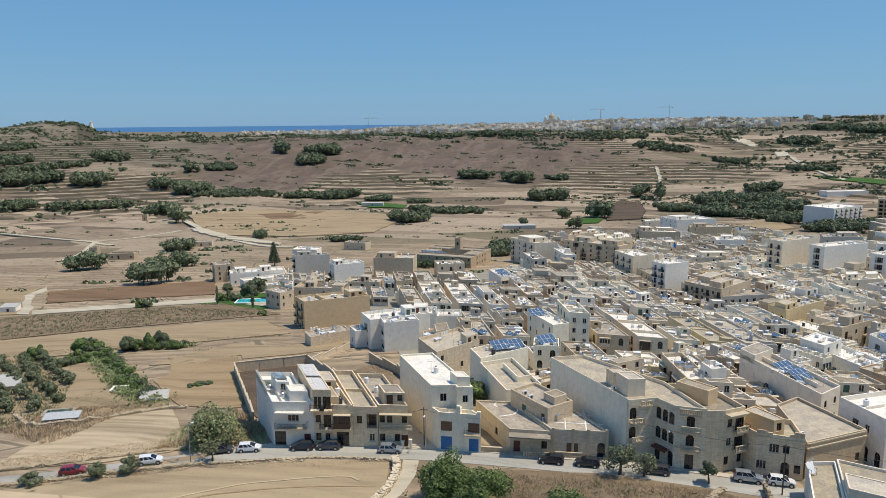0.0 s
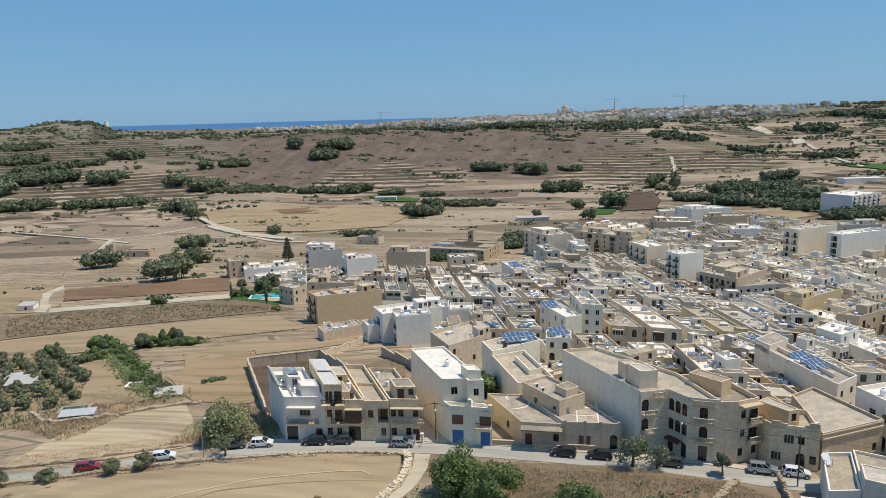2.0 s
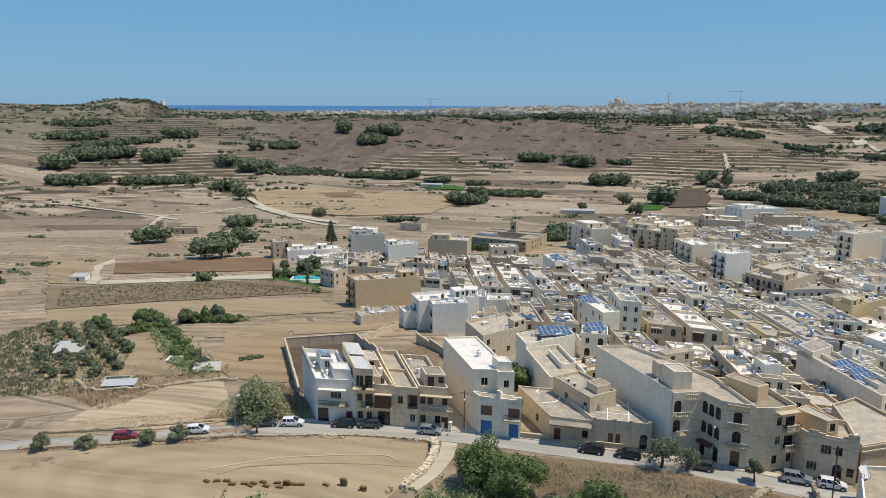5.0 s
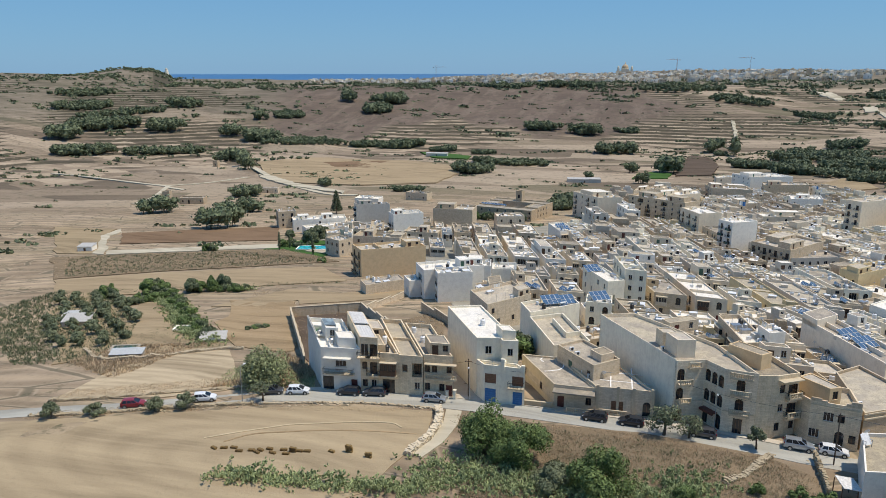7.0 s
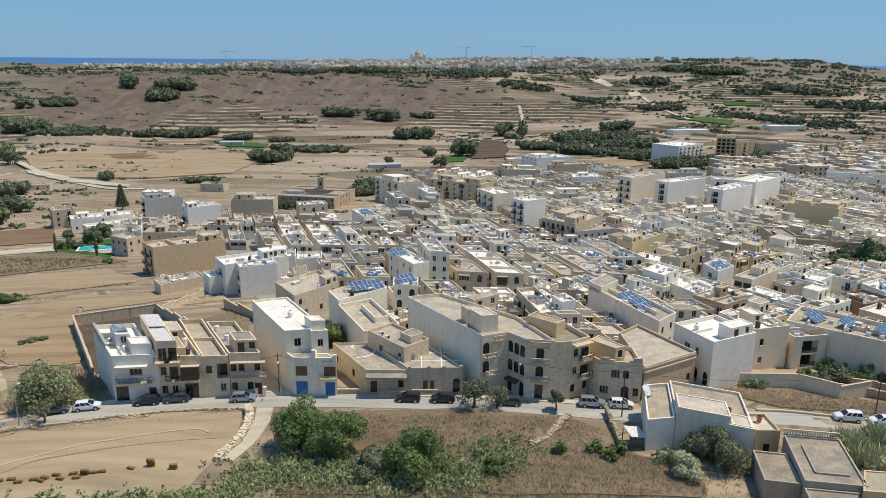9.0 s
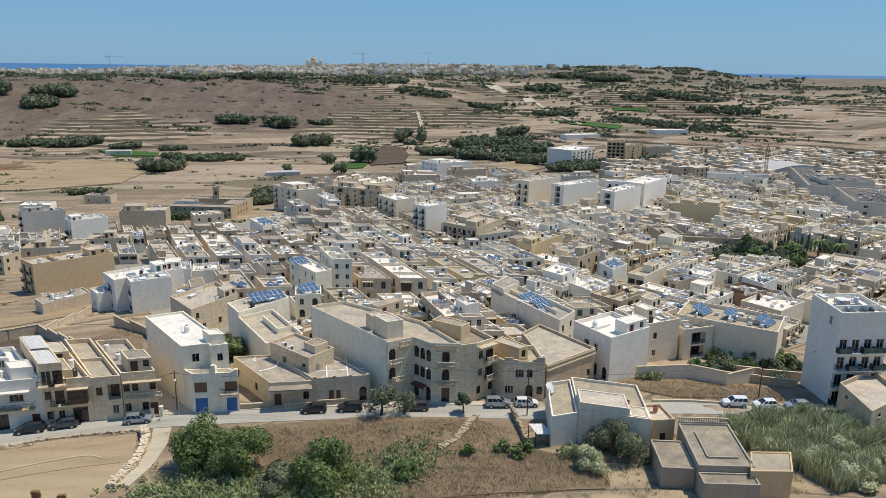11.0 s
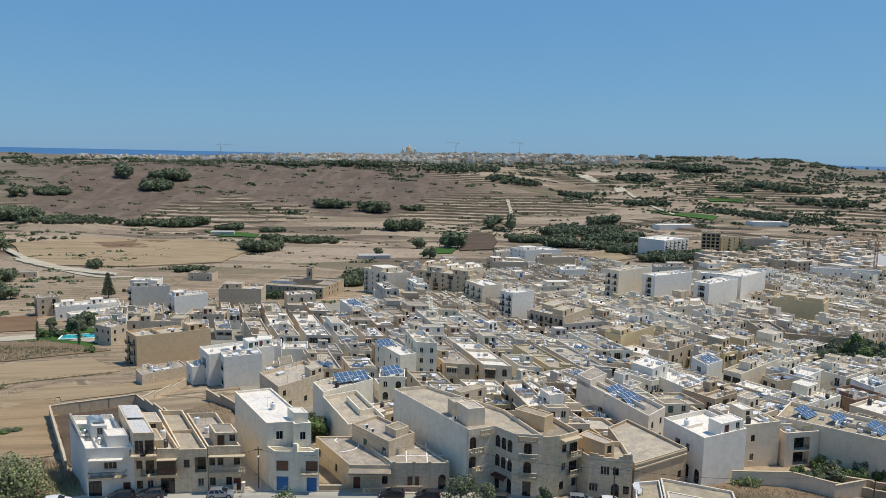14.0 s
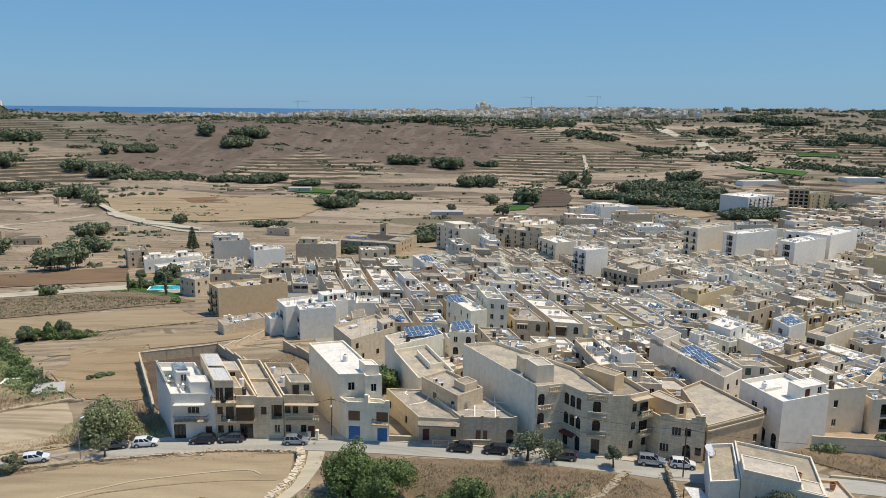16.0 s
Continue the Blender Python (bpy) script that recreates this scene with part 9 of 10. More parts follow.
# ---- the far town on the plateau ----
def far_houses(name, spots, seed, label, mixture=(0, 0, 1, 1, 2, 2)):
    """Pale flat-roofed houses too far off to pick apart singly."""
    rg = random.Random(seed)
    b = Build()
    for x, y, w, d, h in spots:
        z = height(x, y)
        a = rg.choice([0.3, 0.45, 0.2]) + rg.uniform(-0.08, 0.08)
        m = Matrix.Translation((x, y, z)) @ Matrix.Rotation(a, 4, "Z")
        k = rg.choice(mixture)
        b.box(-w / 2, -d / 2, -4, w / 2, d / 2, h, k, m)
        if rg.random() < 0.6:
            b.box(-w * 0.25, -d * 0.2, h, w * 0.2, d * 0.3, h + 2.6, k, m)
        if math.hypot(x, y) < 1000:
            b.box(-w / 2 + 0.3, -d / 2 + 0.3, h, w / 2 - 0.3, d / 2 - 0.3, h + 0.06, rg.choice([4, 4, 2, 5]), m)
            for _ in range(3):
                px_, py_ = rg.uniform(-0.35, 0.3) * w, rg.uniform(-0.35, 0.3) * d
                b.box(px_, py_, h, px_ + rg.uniform(0.6, 2.5), py_ + rg.uniform(0.6, 2.5), h + rg.uniform(0.5, 1.6), rg.choice([0, 1, 4, 3]), m)
        fl = max(1, int(h / 3.2))
        nb = max(2, int(w / 4))
        for f in range(fl):
            for i in range(nb):
                if rg.random() < 0.7:
                    s = -w / 2 + w * (i + 0.5) / nb
                    b.box(s - 0.7, -d / 2 - 0.05, f * 3.1 + 0.9, s + 0.7, -d / 2 + 0.1, f * 3.1 + 2.4, 3, m)
    tagged(new(name, b.mesh(name, [WALL["white"], WALL["creamlit"], WALL["beige"], GLASS, WALL["stone"], WALL["grey"]])), label, "houses", kind="stuff")


rg_f = random.Random(31)
spots = []
for _ in range(1650):
    az = rg_f.uniform(-24, 9) if rg_f.random() < 0.55 else rg_f.triangular(-14, 9, 0)
    r = rg_f.uniform(1640, 2420) if abs(az) < 11 else rg_f.uniform(1880, 2400)
    spots.append((r * math.sin(radians(az)), r * math.cos(radians(az)), rg_f.uniform(7, 15), rg_f.uniform(6, 13), rg_f.choice([4.5, 5, 6, 6, 7, 9])))
far_houses("plateau_town", spots, 1, "pale houses of a hilltop town on the skyline", (0, 0, 1, 1, 2, 2, 4, 5))
for _ in range(240):
    az = rg_f.triangular(8, 19, 9)
    r = rg_f.uniform(1750, 2300)
    spots.append((r * math.sin(radians(az)), r * math.cos(radians(az)), rg_f.uniform(8, 20), rg_f.uniform(8, 16), rg_f.choice([5, 6, 7, 9])))
far_houses("plateau_edge_town", spots[-240:], 5, "scattered pale houses along the plateau's edge")
spots = []
for _ in range(110):
    az = rg_f.triangular(15, 27, 22)
    r = rg_f.uniform(2700, 3300)
    spots.append((r * math.sin(radians(az)), r * math.cos(radians(az)), rg_f.uniform(10, 22), rg_f.uniform(8, 16), rg_f.choice([7, 9, 12])))
far_houses("headland_town", spots, 2, "pale houses of a distant town on a headland")
spots = []
for _ in range(1000):
    az, r = rg_f.uniform(23, 47), rg_f.uniform(420, 820)
    x, y = r * math.sin(radians(az)), r * math.cos(radians(az))
    if az < 27 and r > 620 or az < 31 and r > 740 or inside(TOWN, x, y) or any((sum(q, Vector((0, 0))) / 4 - Vector((x, y))).length < 17 for q in FOOTPRINTS):
        continue
    spots.append((x, y, rg_f.uniform(7, 15), rg_f.uniform(8, 14), rg_f.choice([5.5, 6, 6.5, 7, 7, 9, 10])))
far_houses("outer_town", spots, 3, "crowded pale houses at the far end of the town", (0, 1, 1, 2, 2, 2, 4, 4, 5))


def church(x, y, k, label):
    z = height(x, y)
    root = new("church")
    root.location, root.scale = (x, y, z), (k, k, k)
    tagged(root, label, "church")
    st_ = WALL["creamlit"]
    nave, drum, dome, lan = Build(), Build(), Build(), Build()
    nave.box(-11, -14, -6, 11, 14, 11)
    nave.box(-19, -5, -6, 19, 6, 10)
    nave.box(-8, -16, -6, 8, -14, 14)
    part("nave", nave.mesh("nave", [st_]), root)
    for k2 in range(16):
        a = 6.283 * k2 / 16
        drum.box(-0.5, 7.0, 10, 0.5, 7.6, 16, 0, Matrix.Rotation(a, 4, "Z"))
    drum.tube((0, 0, 9), (0, 0, 16.4), 7.0, 7.0, 24)
    part("drum", drum.mesh("drum", [st_]), root)
    for i in range(7):
        t0, t1 = i / 7 * 1.5, (i + 1) / 7 * 1.5
        dome.tube((0, 0, 16.4 + 7.6 * math.sin(t0)), (0, 0, 16.4 + 7.6 * math.sin(t1)), 7.2 * math.cos(t0), 7.2 * math.cos(t1), 24, 0, False)
    part("dome", dome.mesh("dome", [WALL["stone"]], True), root)
    lan.tube((0, 0, 23.6), (0, 0, 27), 1.3, 1.2, 10)
    lan.tube((0, 0, 27), (0, 0, 29.4), 1.4, 0.1, 10)
    part("lantern", lan.mesh("lantern", [st_]), root)
    for s in (-1, 1):
        t = Build()
        t.box(s * 14 - 2.6, -14, -6, s * 14 + 2.6, -8.8, 15)
        t.tube((s * 14, -11.4, 15), (s * 14, -11.4, 18), 2.2, 2.0, 8)
        t.tube((s * 14, -11.4, 18), (s * 14, -11.4, 21), 2.1, 0.2, 8)
        part("bell_tower", t.mesh("bell_tower", [st_]), root)


church(0.5, 2400, 1.45, "domed limestone church above a hilltop town")
church(1255, 2790, 0.9, "distant domed church on a headland")


def tower_crane(x, y, h, jib, turn):
    root = new("tower_crane")
    root.location, root.rotation_euler = (x, y, height(x, y)), (0, 0, radians(turn))
    tagged(root, "lattice tower crane above a building site", "crane", "tower cranes")
    m, j, c = Build(), Build(), Build()
    w = 0.8
    for sx in (-w, w):
        for sy in (-w, w):
            m.box(sx - 0.12, sy - 0.12, -2, sx + 0.12, sy + 0.12, h)
    n = int(h / 2.4)
    for k in range(n):
        z0, z1 = h * k / n, h * (k + 1) / n
        for a, b_ in (((-w, -w), (w, -w)), ((w, -w), (w, w)), ((w, w), (-w, w)), ((-w, w), (-w, -w))):
            m.tube((*a, z0), (*b_, z1), 0.08, 0.08, 4, 0, False)
    for sy in (-0.6, 0.6):
        j.box(-jib * 0.3, sy - 0.1, h, jib, sy + 0.1, h + 0.25)
    j.box(-jib * 0.1, -0.1, h + 1.4, jib * 0.95, 0.1, h + 1.6)
    for k in range(int(jib / 2)):
        j.tube((k * 2, -0.6, h + 0.1), (k * 2 + 1, 0, h + 1.5), 0.07, 0.07, 4, 0, False)
        j.tube((k * 2 + 1, 0, h + 1.5), (k * 2 + 2, 0.6, h + 0.1), 0.07, 0.07, 4, 0, False)
    j.tube((0, 0, h), (0, 0, h + 6), 0.3, 0.1, 5)
    j.tube((0, 0, h + 6), (jib * 0.7, 0, h + 1.5), 0.06, 0.06, 4, 0, False)
    j.tube((0, 0, h + 6), (-jib * 0.28, 0, h + 0.2), 0.06, 0.06, 4, 0, False)
    c.box(-jib * 0.3, -0.9, h - 1.6, -jib * 0.2, 0.9, h)
    part("mast", m.mesh("mast", [TERRACOTTA]), root)
    part("jib", j.mesh("jib", [TERRACOTTA]), root)
    part("counterweight", c.mesh("counterweight", [WALL["concrete"]]), root)


tower_crane(315, 466, 27, 26, 165)
for x, y, h, t in [(-575, 2260, 40, 10), (150, 2320, 38, 200), (350, 2290, 42, 170)]:
    tower_crane(x, y, h, 34, t)


def vaulted_hall(p, u, v, h, label):
    """A hall under a shallow white barrel roof."""
    p, u, v = Vector(p), Vector(u), Vector(v)
    root = new("sports_hall")
    root.location = (p.x, p.y, height(p.x, p.y))
    tagged(root, label, "sports hall")
    w, r = Build(), Build()
    ring = [Vector((0, 0)), u, u + v, v]
    w.prism([tuple(q) for q in ring], -2, h)
    n = 10
    for k in range(n):
        f0, f1 = k / n, (k + 1) / n
        z0, z1 = h + 4.5 * math.sin(math.pi * f0), h + 4.5 * math.sin(math.pi * f1)
        a, b_ = u * f0, u * f1
        r.face([(a.x, a.y, z0), (b_.x, b_.y, z1), (b_.x + v.x, b_.y + v.y, z1), (a.x + v.x, a.y + v.y, z0)])
        r.face([(a.x, a.y, h), (b_.x, b_.y, h), (b_.x, b_.y, z1), (a.x, a.y, z0)])
    part("wall", w.mesh("wall", [WALL["white"]]), root)
    part("roof", r.mesh("roof", [ROOF_SHEET]), root)


vaulted_hall((330, 486), (60, 8), (-5, 34), 6.5, "sports hall with a curved white roof")


# ---- details of the near houses ----
def fitted(label, name, boxes, mats, words="", on_roof=False):
    """Boxes (along the front, outwards from it, up; six numbers and a material) as one part of a named house."""
    root, p, u, v, g, zr = NAMED[label]
    d = u.normalized()
    n = Vector((d.y, -d.x))
    base = zr if on_roof else g
    b = Build()
    for s0, s1, n0, n1, z0, z1, k in boxes:
        q = [p + d * s + n * o for s, o in ((s0, n1), (s1, n1), (s1, n0), (s0, n0))]
        b.prism([(w.x - root.location.x, w.y - root.location.y) for w in q], base + z0 - root.location.z, base + z1 - root.location.z, k)
    return part(name, b.mesh(name, mats), root, Matrix(), words)


def iron_balcony(label, s0, s1, z, out=1.1):
    fitted(label, "balcony", [(s0, s1, 0.0, out, z - 0.16, z, 0)], [STONE_TRIM])
    bars = [(s0, s1, out - 0.05, out - 0.01, z + 0.92, z + 0.97, 0), (s0, s0 + 0.04, 0, out - 0.05, z + 0.92, z + 0.97, 0), (s1 - 0.04, s1, 0, out - 0.05, z + 0.92, z + 0.97, 0)]
    k = s0
    while k < s1:
        bars.append((k, k + 0.03, out - 0.045, out - 0.015, z, z + 0.93, 0))
        k += 0.13
    fitted(label, "railing", bars, [IRON], "dark iron balcony railing")


def stone_rail(label, s0, s1, out, z, on_roof=False):
    rail = fitted(label, "balustrade", [(s0, s1, out - 0.14, out + 0.02, z + 0.72, z + 0.84, 0), (s0, s1, out - 0.14, out + 0.02, z, z + 0.1, 0), (s0, s0 + 0.16, out - 0.15, out + 0.03, z, z + 0.9, 0), (s1 - 0.16, s1, out - 0.15, out + 0.03, z, z + 0.9, 0)], [STONE_TRIM], "pale stone balustrade", on_roof)
    root, p, u, v, g, zr = NAMED[label]
    d = u.normalized()
    n = Vector((d.y, -d.x))
    base = zr if on_roof else g
    cnt = max(3, int((s1 - s0) / 0.3))
    bal = kept("rail_baluster", lambda: lathe("baluster", [(0.0, 0.0), (0.06, 0.0), (0.05, 0.08), (0.085, 0.26), (0.045, 0.5), (0.06, 0.62), (0.0, 0.62)], 6, STONE_TRIM))
    for k in range(1, cnt):
        q = p + d * (s0 + (s1 - s0) * k / cnt) + n * (out - 0.06)
        part("baluster", bal, rail, Matrix.Translation((q.x - root.location.x, q.y - root.location.y, base + z + 0.1 - root.location.z)))


def ribbed_sheet(label, u0, u1, v0, v1, z, ribs, mat, words, name="roof_sheet", rib=0.05):
    """A sheet with raised ribs over part of a house's roof."""
    root, p, u, v, g, zr = NAMED[label]
    ring = [p, p + u, p + u + v, p + v]
    o = Vector(root.location[:2])
    b = Build()
    for k in range(ribs):
        a, c = u0 + (u1 - u0) * k / ribs, u0 + (u1 - u0) * (k + 1) / ribs
        q = [tuple(bilinear(ring, x_, y_) - o) for x_, y_ in ((a, v0), (c, v0), (c, v1), (a, v1))]
        lift = rib if k % 2 else 0.0
        b.prism(q, zr + z - root.location.z, zr + z + 0.06 + lift - root.location.z, 0)
    part(name, b.mesh(name, [mat]), root, Matrix(), words)


SEAM = plain_material("white_roof_sealant", (0.80, 0.78, 0.73), 0.8)
TURF = soil_material("artificial_turf", (0.03, 0.20, 0.06), (0.02, 0.14, 0.04), 3.0, 0.3, (0.02, 0.08, 0.02))
CORRUGATED = plain_material("white_corrugated_sheet", (0.62, 0.60, 0.56), 0.7, 0.0, 0.25)
AWNING = plain_material("cream_awning_cloth", (0.72, 0.68, 0.58), 0.85)
A_, B_, C_, D_ = "white-painted corner house with a dark iron balcony", "narrow beige three-storey house with small balconies", "beige house with a brown closed wooden balcony", "beige house with a balustraded balcony and a roof room"
iron_balcony(A_, 0.5, 5.9, 3.45)
fitted(A_, "awning", [(0.5, 5.4, 0.0, 0.95, 6.15, 6.24, 0), (0.5, 5.4, 0.88, 0.95, 5.98, 6.15, 0)], [AWNING], "cream rolled awning over the balcony")
ribbed_sheet(A_, 0.07, 0.27, 0.62, 0.78, 0.004, 1, TURF, "bright green turf mat on the roof", "turf_mat", 0.0)
ribbed_sheet(A_, 0.07, 0.27, 0.42, 0.56, 0.4, 1, AWNING, "pale cover over a roof terrace", "cover", 0.0)
ribbed_sheet(A_, 0.29, 0.59, 0.42, 0.65, 2.52, 6, glass_material("pale_skylight_glass", (0.22, 0.27, 0.28), 0.35), "pale glazed skylight", "skylight", 0.07)
ribbed_sheet(B_, 0.08, 0.92, 0.03, 0.45, 0.06, 11, CORRUGATED, "white corrugated roof sheet")
ribbed_sheet(B_, 0.08, 0.92, 0.5, 0.97, 0.3, 11, CORRUGATED, "white corrugated roof sheet")
fitted(D_, "canopy", [(0.2, 5.7, 0.0, 0.9, 5.95, 6.10, 0)], [STONE_TRIM])
stone_rail(D_, 0.3, 5.7, 0.95, 3.5)
fitted(D_, "balcony", [(0.3, 5.7, 0.0, 1.0, 3.34, 3.5, 0)], [STONE_TRIM])
stone_rail("low house with a yellow side wall and a porch", 2.2, 6.4, 1.6, 0.3)
fitted("low house with a yellow side wall and a porch", "porch", [(0.4, 6.6, 0.0, 1.7, -0.4, 0.3, 0)], [PAVING])
fitted("low house with a yellow side wall and a porch", "canopy", [(-0.1, 6.6, -0.2, 1.9, 3.45, 3.65, 0)], [ROOF["worn"]])
low_root, low_zr = NAMED["low house with a yellow side wall and a porch"][0], NAMED["low house with a yellow side wall and a porch"][5]
b = Build()
seam = smooth_line([(-11.1, 119.4), (-11.7, 120.3), (-11.2, 121.6), (-9.9, 122.0), (-8.4, 120.9), (-7.5, 118.7), (-7.9, 116.8), (-9.1, 115.9), (-10.5, 115.3)], 0.35)
for a_, c_ in zip(seam, seam[1:]):
    a_, c_ = Vector(a_), Vector(c_)
    side = Vector((c_.y - a_.y, a_.x - c_.x)).normalized() * 0.11
    b.prism([(w.x - low_root.location.x, w.y - low_root.location.y) for w in (a_ - side, a_ + side, c_ + side, c_ - side)], low_zr + 0.002 - low_root.location.z, low_zr + 0.03 - low_root.location.z, 0)
part("roof_seam", b.mesh("roof_seam", [SEAM]), low_root, Matrix(), "curved white sealant line on the roof")
F_ = "low cream house with an arched porch"
fitted(F_, "roof_seam", [(2.2, 2.4, -9.5, -0.6, 0.002, 0.03, 0), (5.6, 5.8, -9.5, -0.6, 0.002, 0.03, 0), (0.6, 8.6, -3.6, -3.4, 0.004, 0.034, 0), (0.6, 8.6, -7.0, -6.8, 0.004, 0.034, 0)], [SEAM], "white sealant lines on the roof", True)
for s in (0.1, 3.3, 5.8, 8.7):
    fitted(F_, "pilaster", [(s, s + 0.4, -0.02, 0.24, -0.2, 4.55, 0), (s - 0.05, s + 0.45, -0.05, 0.3, 4.55, 4.95, 0)], [STONE_TRIM])
G_ = "cream stone apartment house with balustraded balconies"
for seg, s0, s1 in (("0", 1.9, 3.9), ("2", 0.7, 3.9)):
    stone_rail(G_ + seg, s0, s1, 0.45, 9.3)
    fitted(G_ + seg, "balcony", [(s0 - 0.05, s1 + 0.05, 0.0, 0.5, 9.1, 9.3, 0)], [STONE_TRIM])
for seg, w_ in (("0", 4.6), ("1", 3.9), ("2", 4.6)):
    fitted(G_ + seg, "string_course", [(0.05, w_, -0.02, 0.09, 3.55, 3.7, 0)], [STONE_TRIM])
for z in (3.6, 6.7):
    for seg, s0, s1, o in (("0", 0.3, 2.4, 1.0), ("2", 0.9, 3.9, 1.0)):
        fitted(G_ + seg, "balcony", [(s0, s1, 0.0, o, z - 0.16, z, 0), (s0 + 0.2, s0 + 0.4, 0.0, o * 0.7, z - 0.45, z - 0.16, 0), (s1 - 0.4, s1 - 0.2, 0.0, o * 0.7, z - 0.45, z - 0.16, 0)], [STONE_TRIM])
        stone_rail(G_ + seg, s0, s1, o - 0.02, z)
fitted(G_ + "1", "awning", [(0.4, 3.2, 0.0, 1.1, 2.7, 2.82, 0), (0.4, 3.2, 1.0, 1.1, 2.45, 2.7, 0)], [RED_PAINT], "dark red awning over a door")
H_ = "beige stone house with stacked corner balconies"
fitted(H_ + "1", "canopy", [(0.1, 3.9, -0.2, 1.1, 9.3, 9.45, 0)], [STONE_TRIM])
for z in (3.4, 6.5):
    fitted(H_ + "1", "balcony", [(1.6, 3.9, 0.0, 1.0, z - 0.16, z, 0)], [STONE_TRIM])
    stone_rail(H_ + "1", 1.6, 3.9, 0.98, z)
I_ = "beige house with an arched door and a roof room"
fitted(I_ + "0", "parapet_cap", [(0.0, 1.4, -0.22, 0.05, 6.8, 7.3, 0), (1.4, 2.2, -0.22, 0.05, 6.8, 7.05, 0)], [WALL["beige"]])
fitted(I_ + "0", "parapet_cap", [(5.2, 6.6, -0.22, 0.05, 6.8, 7.6, 0), (4.6, 5.2, -0.22, 0.05, 6.8, 7.2, 0)], [WALL["beige"]])
fitted(I_ + "0", "string_course", [(0.0, 6.6, -0.02, 0.12, 6.2, 6.4, 0)], [STONE_TRIM])
J_ = "stone hall with a broad flat roof"
fitted(J_ + "0", "cornice", [(0.0, 12.4, -0.02, 0.22, 4.9, 5.1, 0), (0.0, 12.4, -0.02, 0.12, 5.6, 5.8, 0)], [STONE_TRIM])
W_ = "cream-white house with blue garage doors and a white roof terrace"
fitted(W_, "stepped_pier", [(2.9, 3.5, -0.3, 0.14, 5.9, 8.0, 0), (2.9, 3.5, -1.6, -0.3, 5.9, 7.3, 0)], [WALL["creamwhite"]])
fitted(W_, "stepped_pier", [(6.3, 6.9, -0.3, 0.14, 5.9, 7.2, 0)], [WALL["creamwhite"]])
iron_balcony(W_, 4.2, 6.8, 3.3, 0.9)


# pale plaster on the long blank side wall
root, p, u, v, g, zr = NAMED[G_]
d = v.normalized()
n = Vector((-d.y, d.x)) * 0.05
b = Build()
b.prism([tuple(q - Vector(root.location[:2])) for q in (p + d * 0.4, p + d * 0.4 + n, p + d * (v.length - 0.3) + n, p + d * (v.length - 0.3))][::-1], g + 0.2 - root.location.z, zr + 0.75 - root.location.z, 0)
part("plaster", b.mesh("plaster", [WALL["creamwhite"]]), root, Matrix(), "pale worn plaster on the side wall")

# air conditioners, solar tanks and masts on the front roofs
def air_conditioner(x, y, z, turn):
    def make():
        b, f = Build(), Build()
        b.box(-0.42, -0.16, 0.1, 0.42, 0.16, 0.72, 0)
        b.box(-0.36, -0.14, 0.0, -0.30, 0.14, 0.1, 0)
        b.box(0.30, -0.14, 0.0, 0.36, 0.14, 0.1, 0)
        f.tube((0.1, -0.175, 0.41), (0.1, -0.161, 0.41), 0.24, 0.24, 14)
        return b.mesh("casing", [PLASTIC_WHITE]), f.mesh("fan_grille", [PLASTIC_BLACK])
    cm, fm = kept("ac", make)
    root = new("air_conditioner")
    root.location, root.rotation_euler = (x, y, z), (0, 0, radians(turn))
    tagged(root, "white air conditioner unit on a flat roof", "air conditioner", "roof air conditioners")
    part("casing", cm, root)
    part("fan_grille", fm, root)


def aerial(x, y, z, h):
    root = new("aerial")
    root.location = (x, y, z)
    tagged(root, "thin television aerial on a roof mast", "aerial", "roof aerials")
    m_, r_ = Build(), Build()
    m_.tube((0, 0, 0), (0, 0, h), 0.025, 0.02, 6)
    r_.box(-0.7, -0.012, h - 0.15, 0.7, 0.012, h - 0.12, 0)
    part("mast", m_.mesh("mast", [STEEL]), root)
    boom = part("boom", r_.mesh("boom", [STEEL]), root)
    rod = kept("aerial_rod", lambda: (lambda q: (q.box(-0.01, -0.35, -0.01, 0.01, 0.35, 0.01, 0), q.mesh("rod", [STEEL]))[1])(Build()))
    for k in range(6):
        part("rod", rod, boom, Matrix.Translation((-0.6 + 0.24 * k, 0, h - 0.1)) @ Matrix.Diagonal((1, 1 - 0.1 * k, 1, 1)))


def on_roof(label, fu, fv):
    root, p, u, v, g, zr = NAMED[label]
    q = p + u * fu + v * fv
    return q.x, q.y, zr


AC_ = "cream house with air conditioners on its terrace"
for label, fu, fv, turn in ((AC_, 0.2, 0.75, 30), (AC_, 0.15, 0.55, 30), (F_, 0.12, 0.35, 10), (F_, 0.1, 0.5, 60), (G_, 0.15, 0.3, 60), (H_, 0.4, 0.35, 20), (D_, 0.8, 0.6, 0), (C_, 0.3, 0.4, 0), (J_, 0.1, 0.2, 30)):
    air_conditioner(*on_roof(label, fu, fv), turn)
for label, fu, fv, h in ((W_, 0.3, 0.5, 1.6), ("tall cream-white house with a white roof terrace", 0.4, 0.45, 2.2), (AC_, 0.3, 0.3, 2.4), (G_, 0.45, 0.5, 3.0), (F_, 0.3, 0.1, 2.6), (F_, 0.7, 0.1, 2.6), (I_, 0.5, 0.7, 2.4), (D_, 0.5, 0.8, 2.4), ("grey-rendered house with a long blank side wall", 0.5, 0.7, 3.2)):
    aerial(*on_roof(label, fu, fv), h)

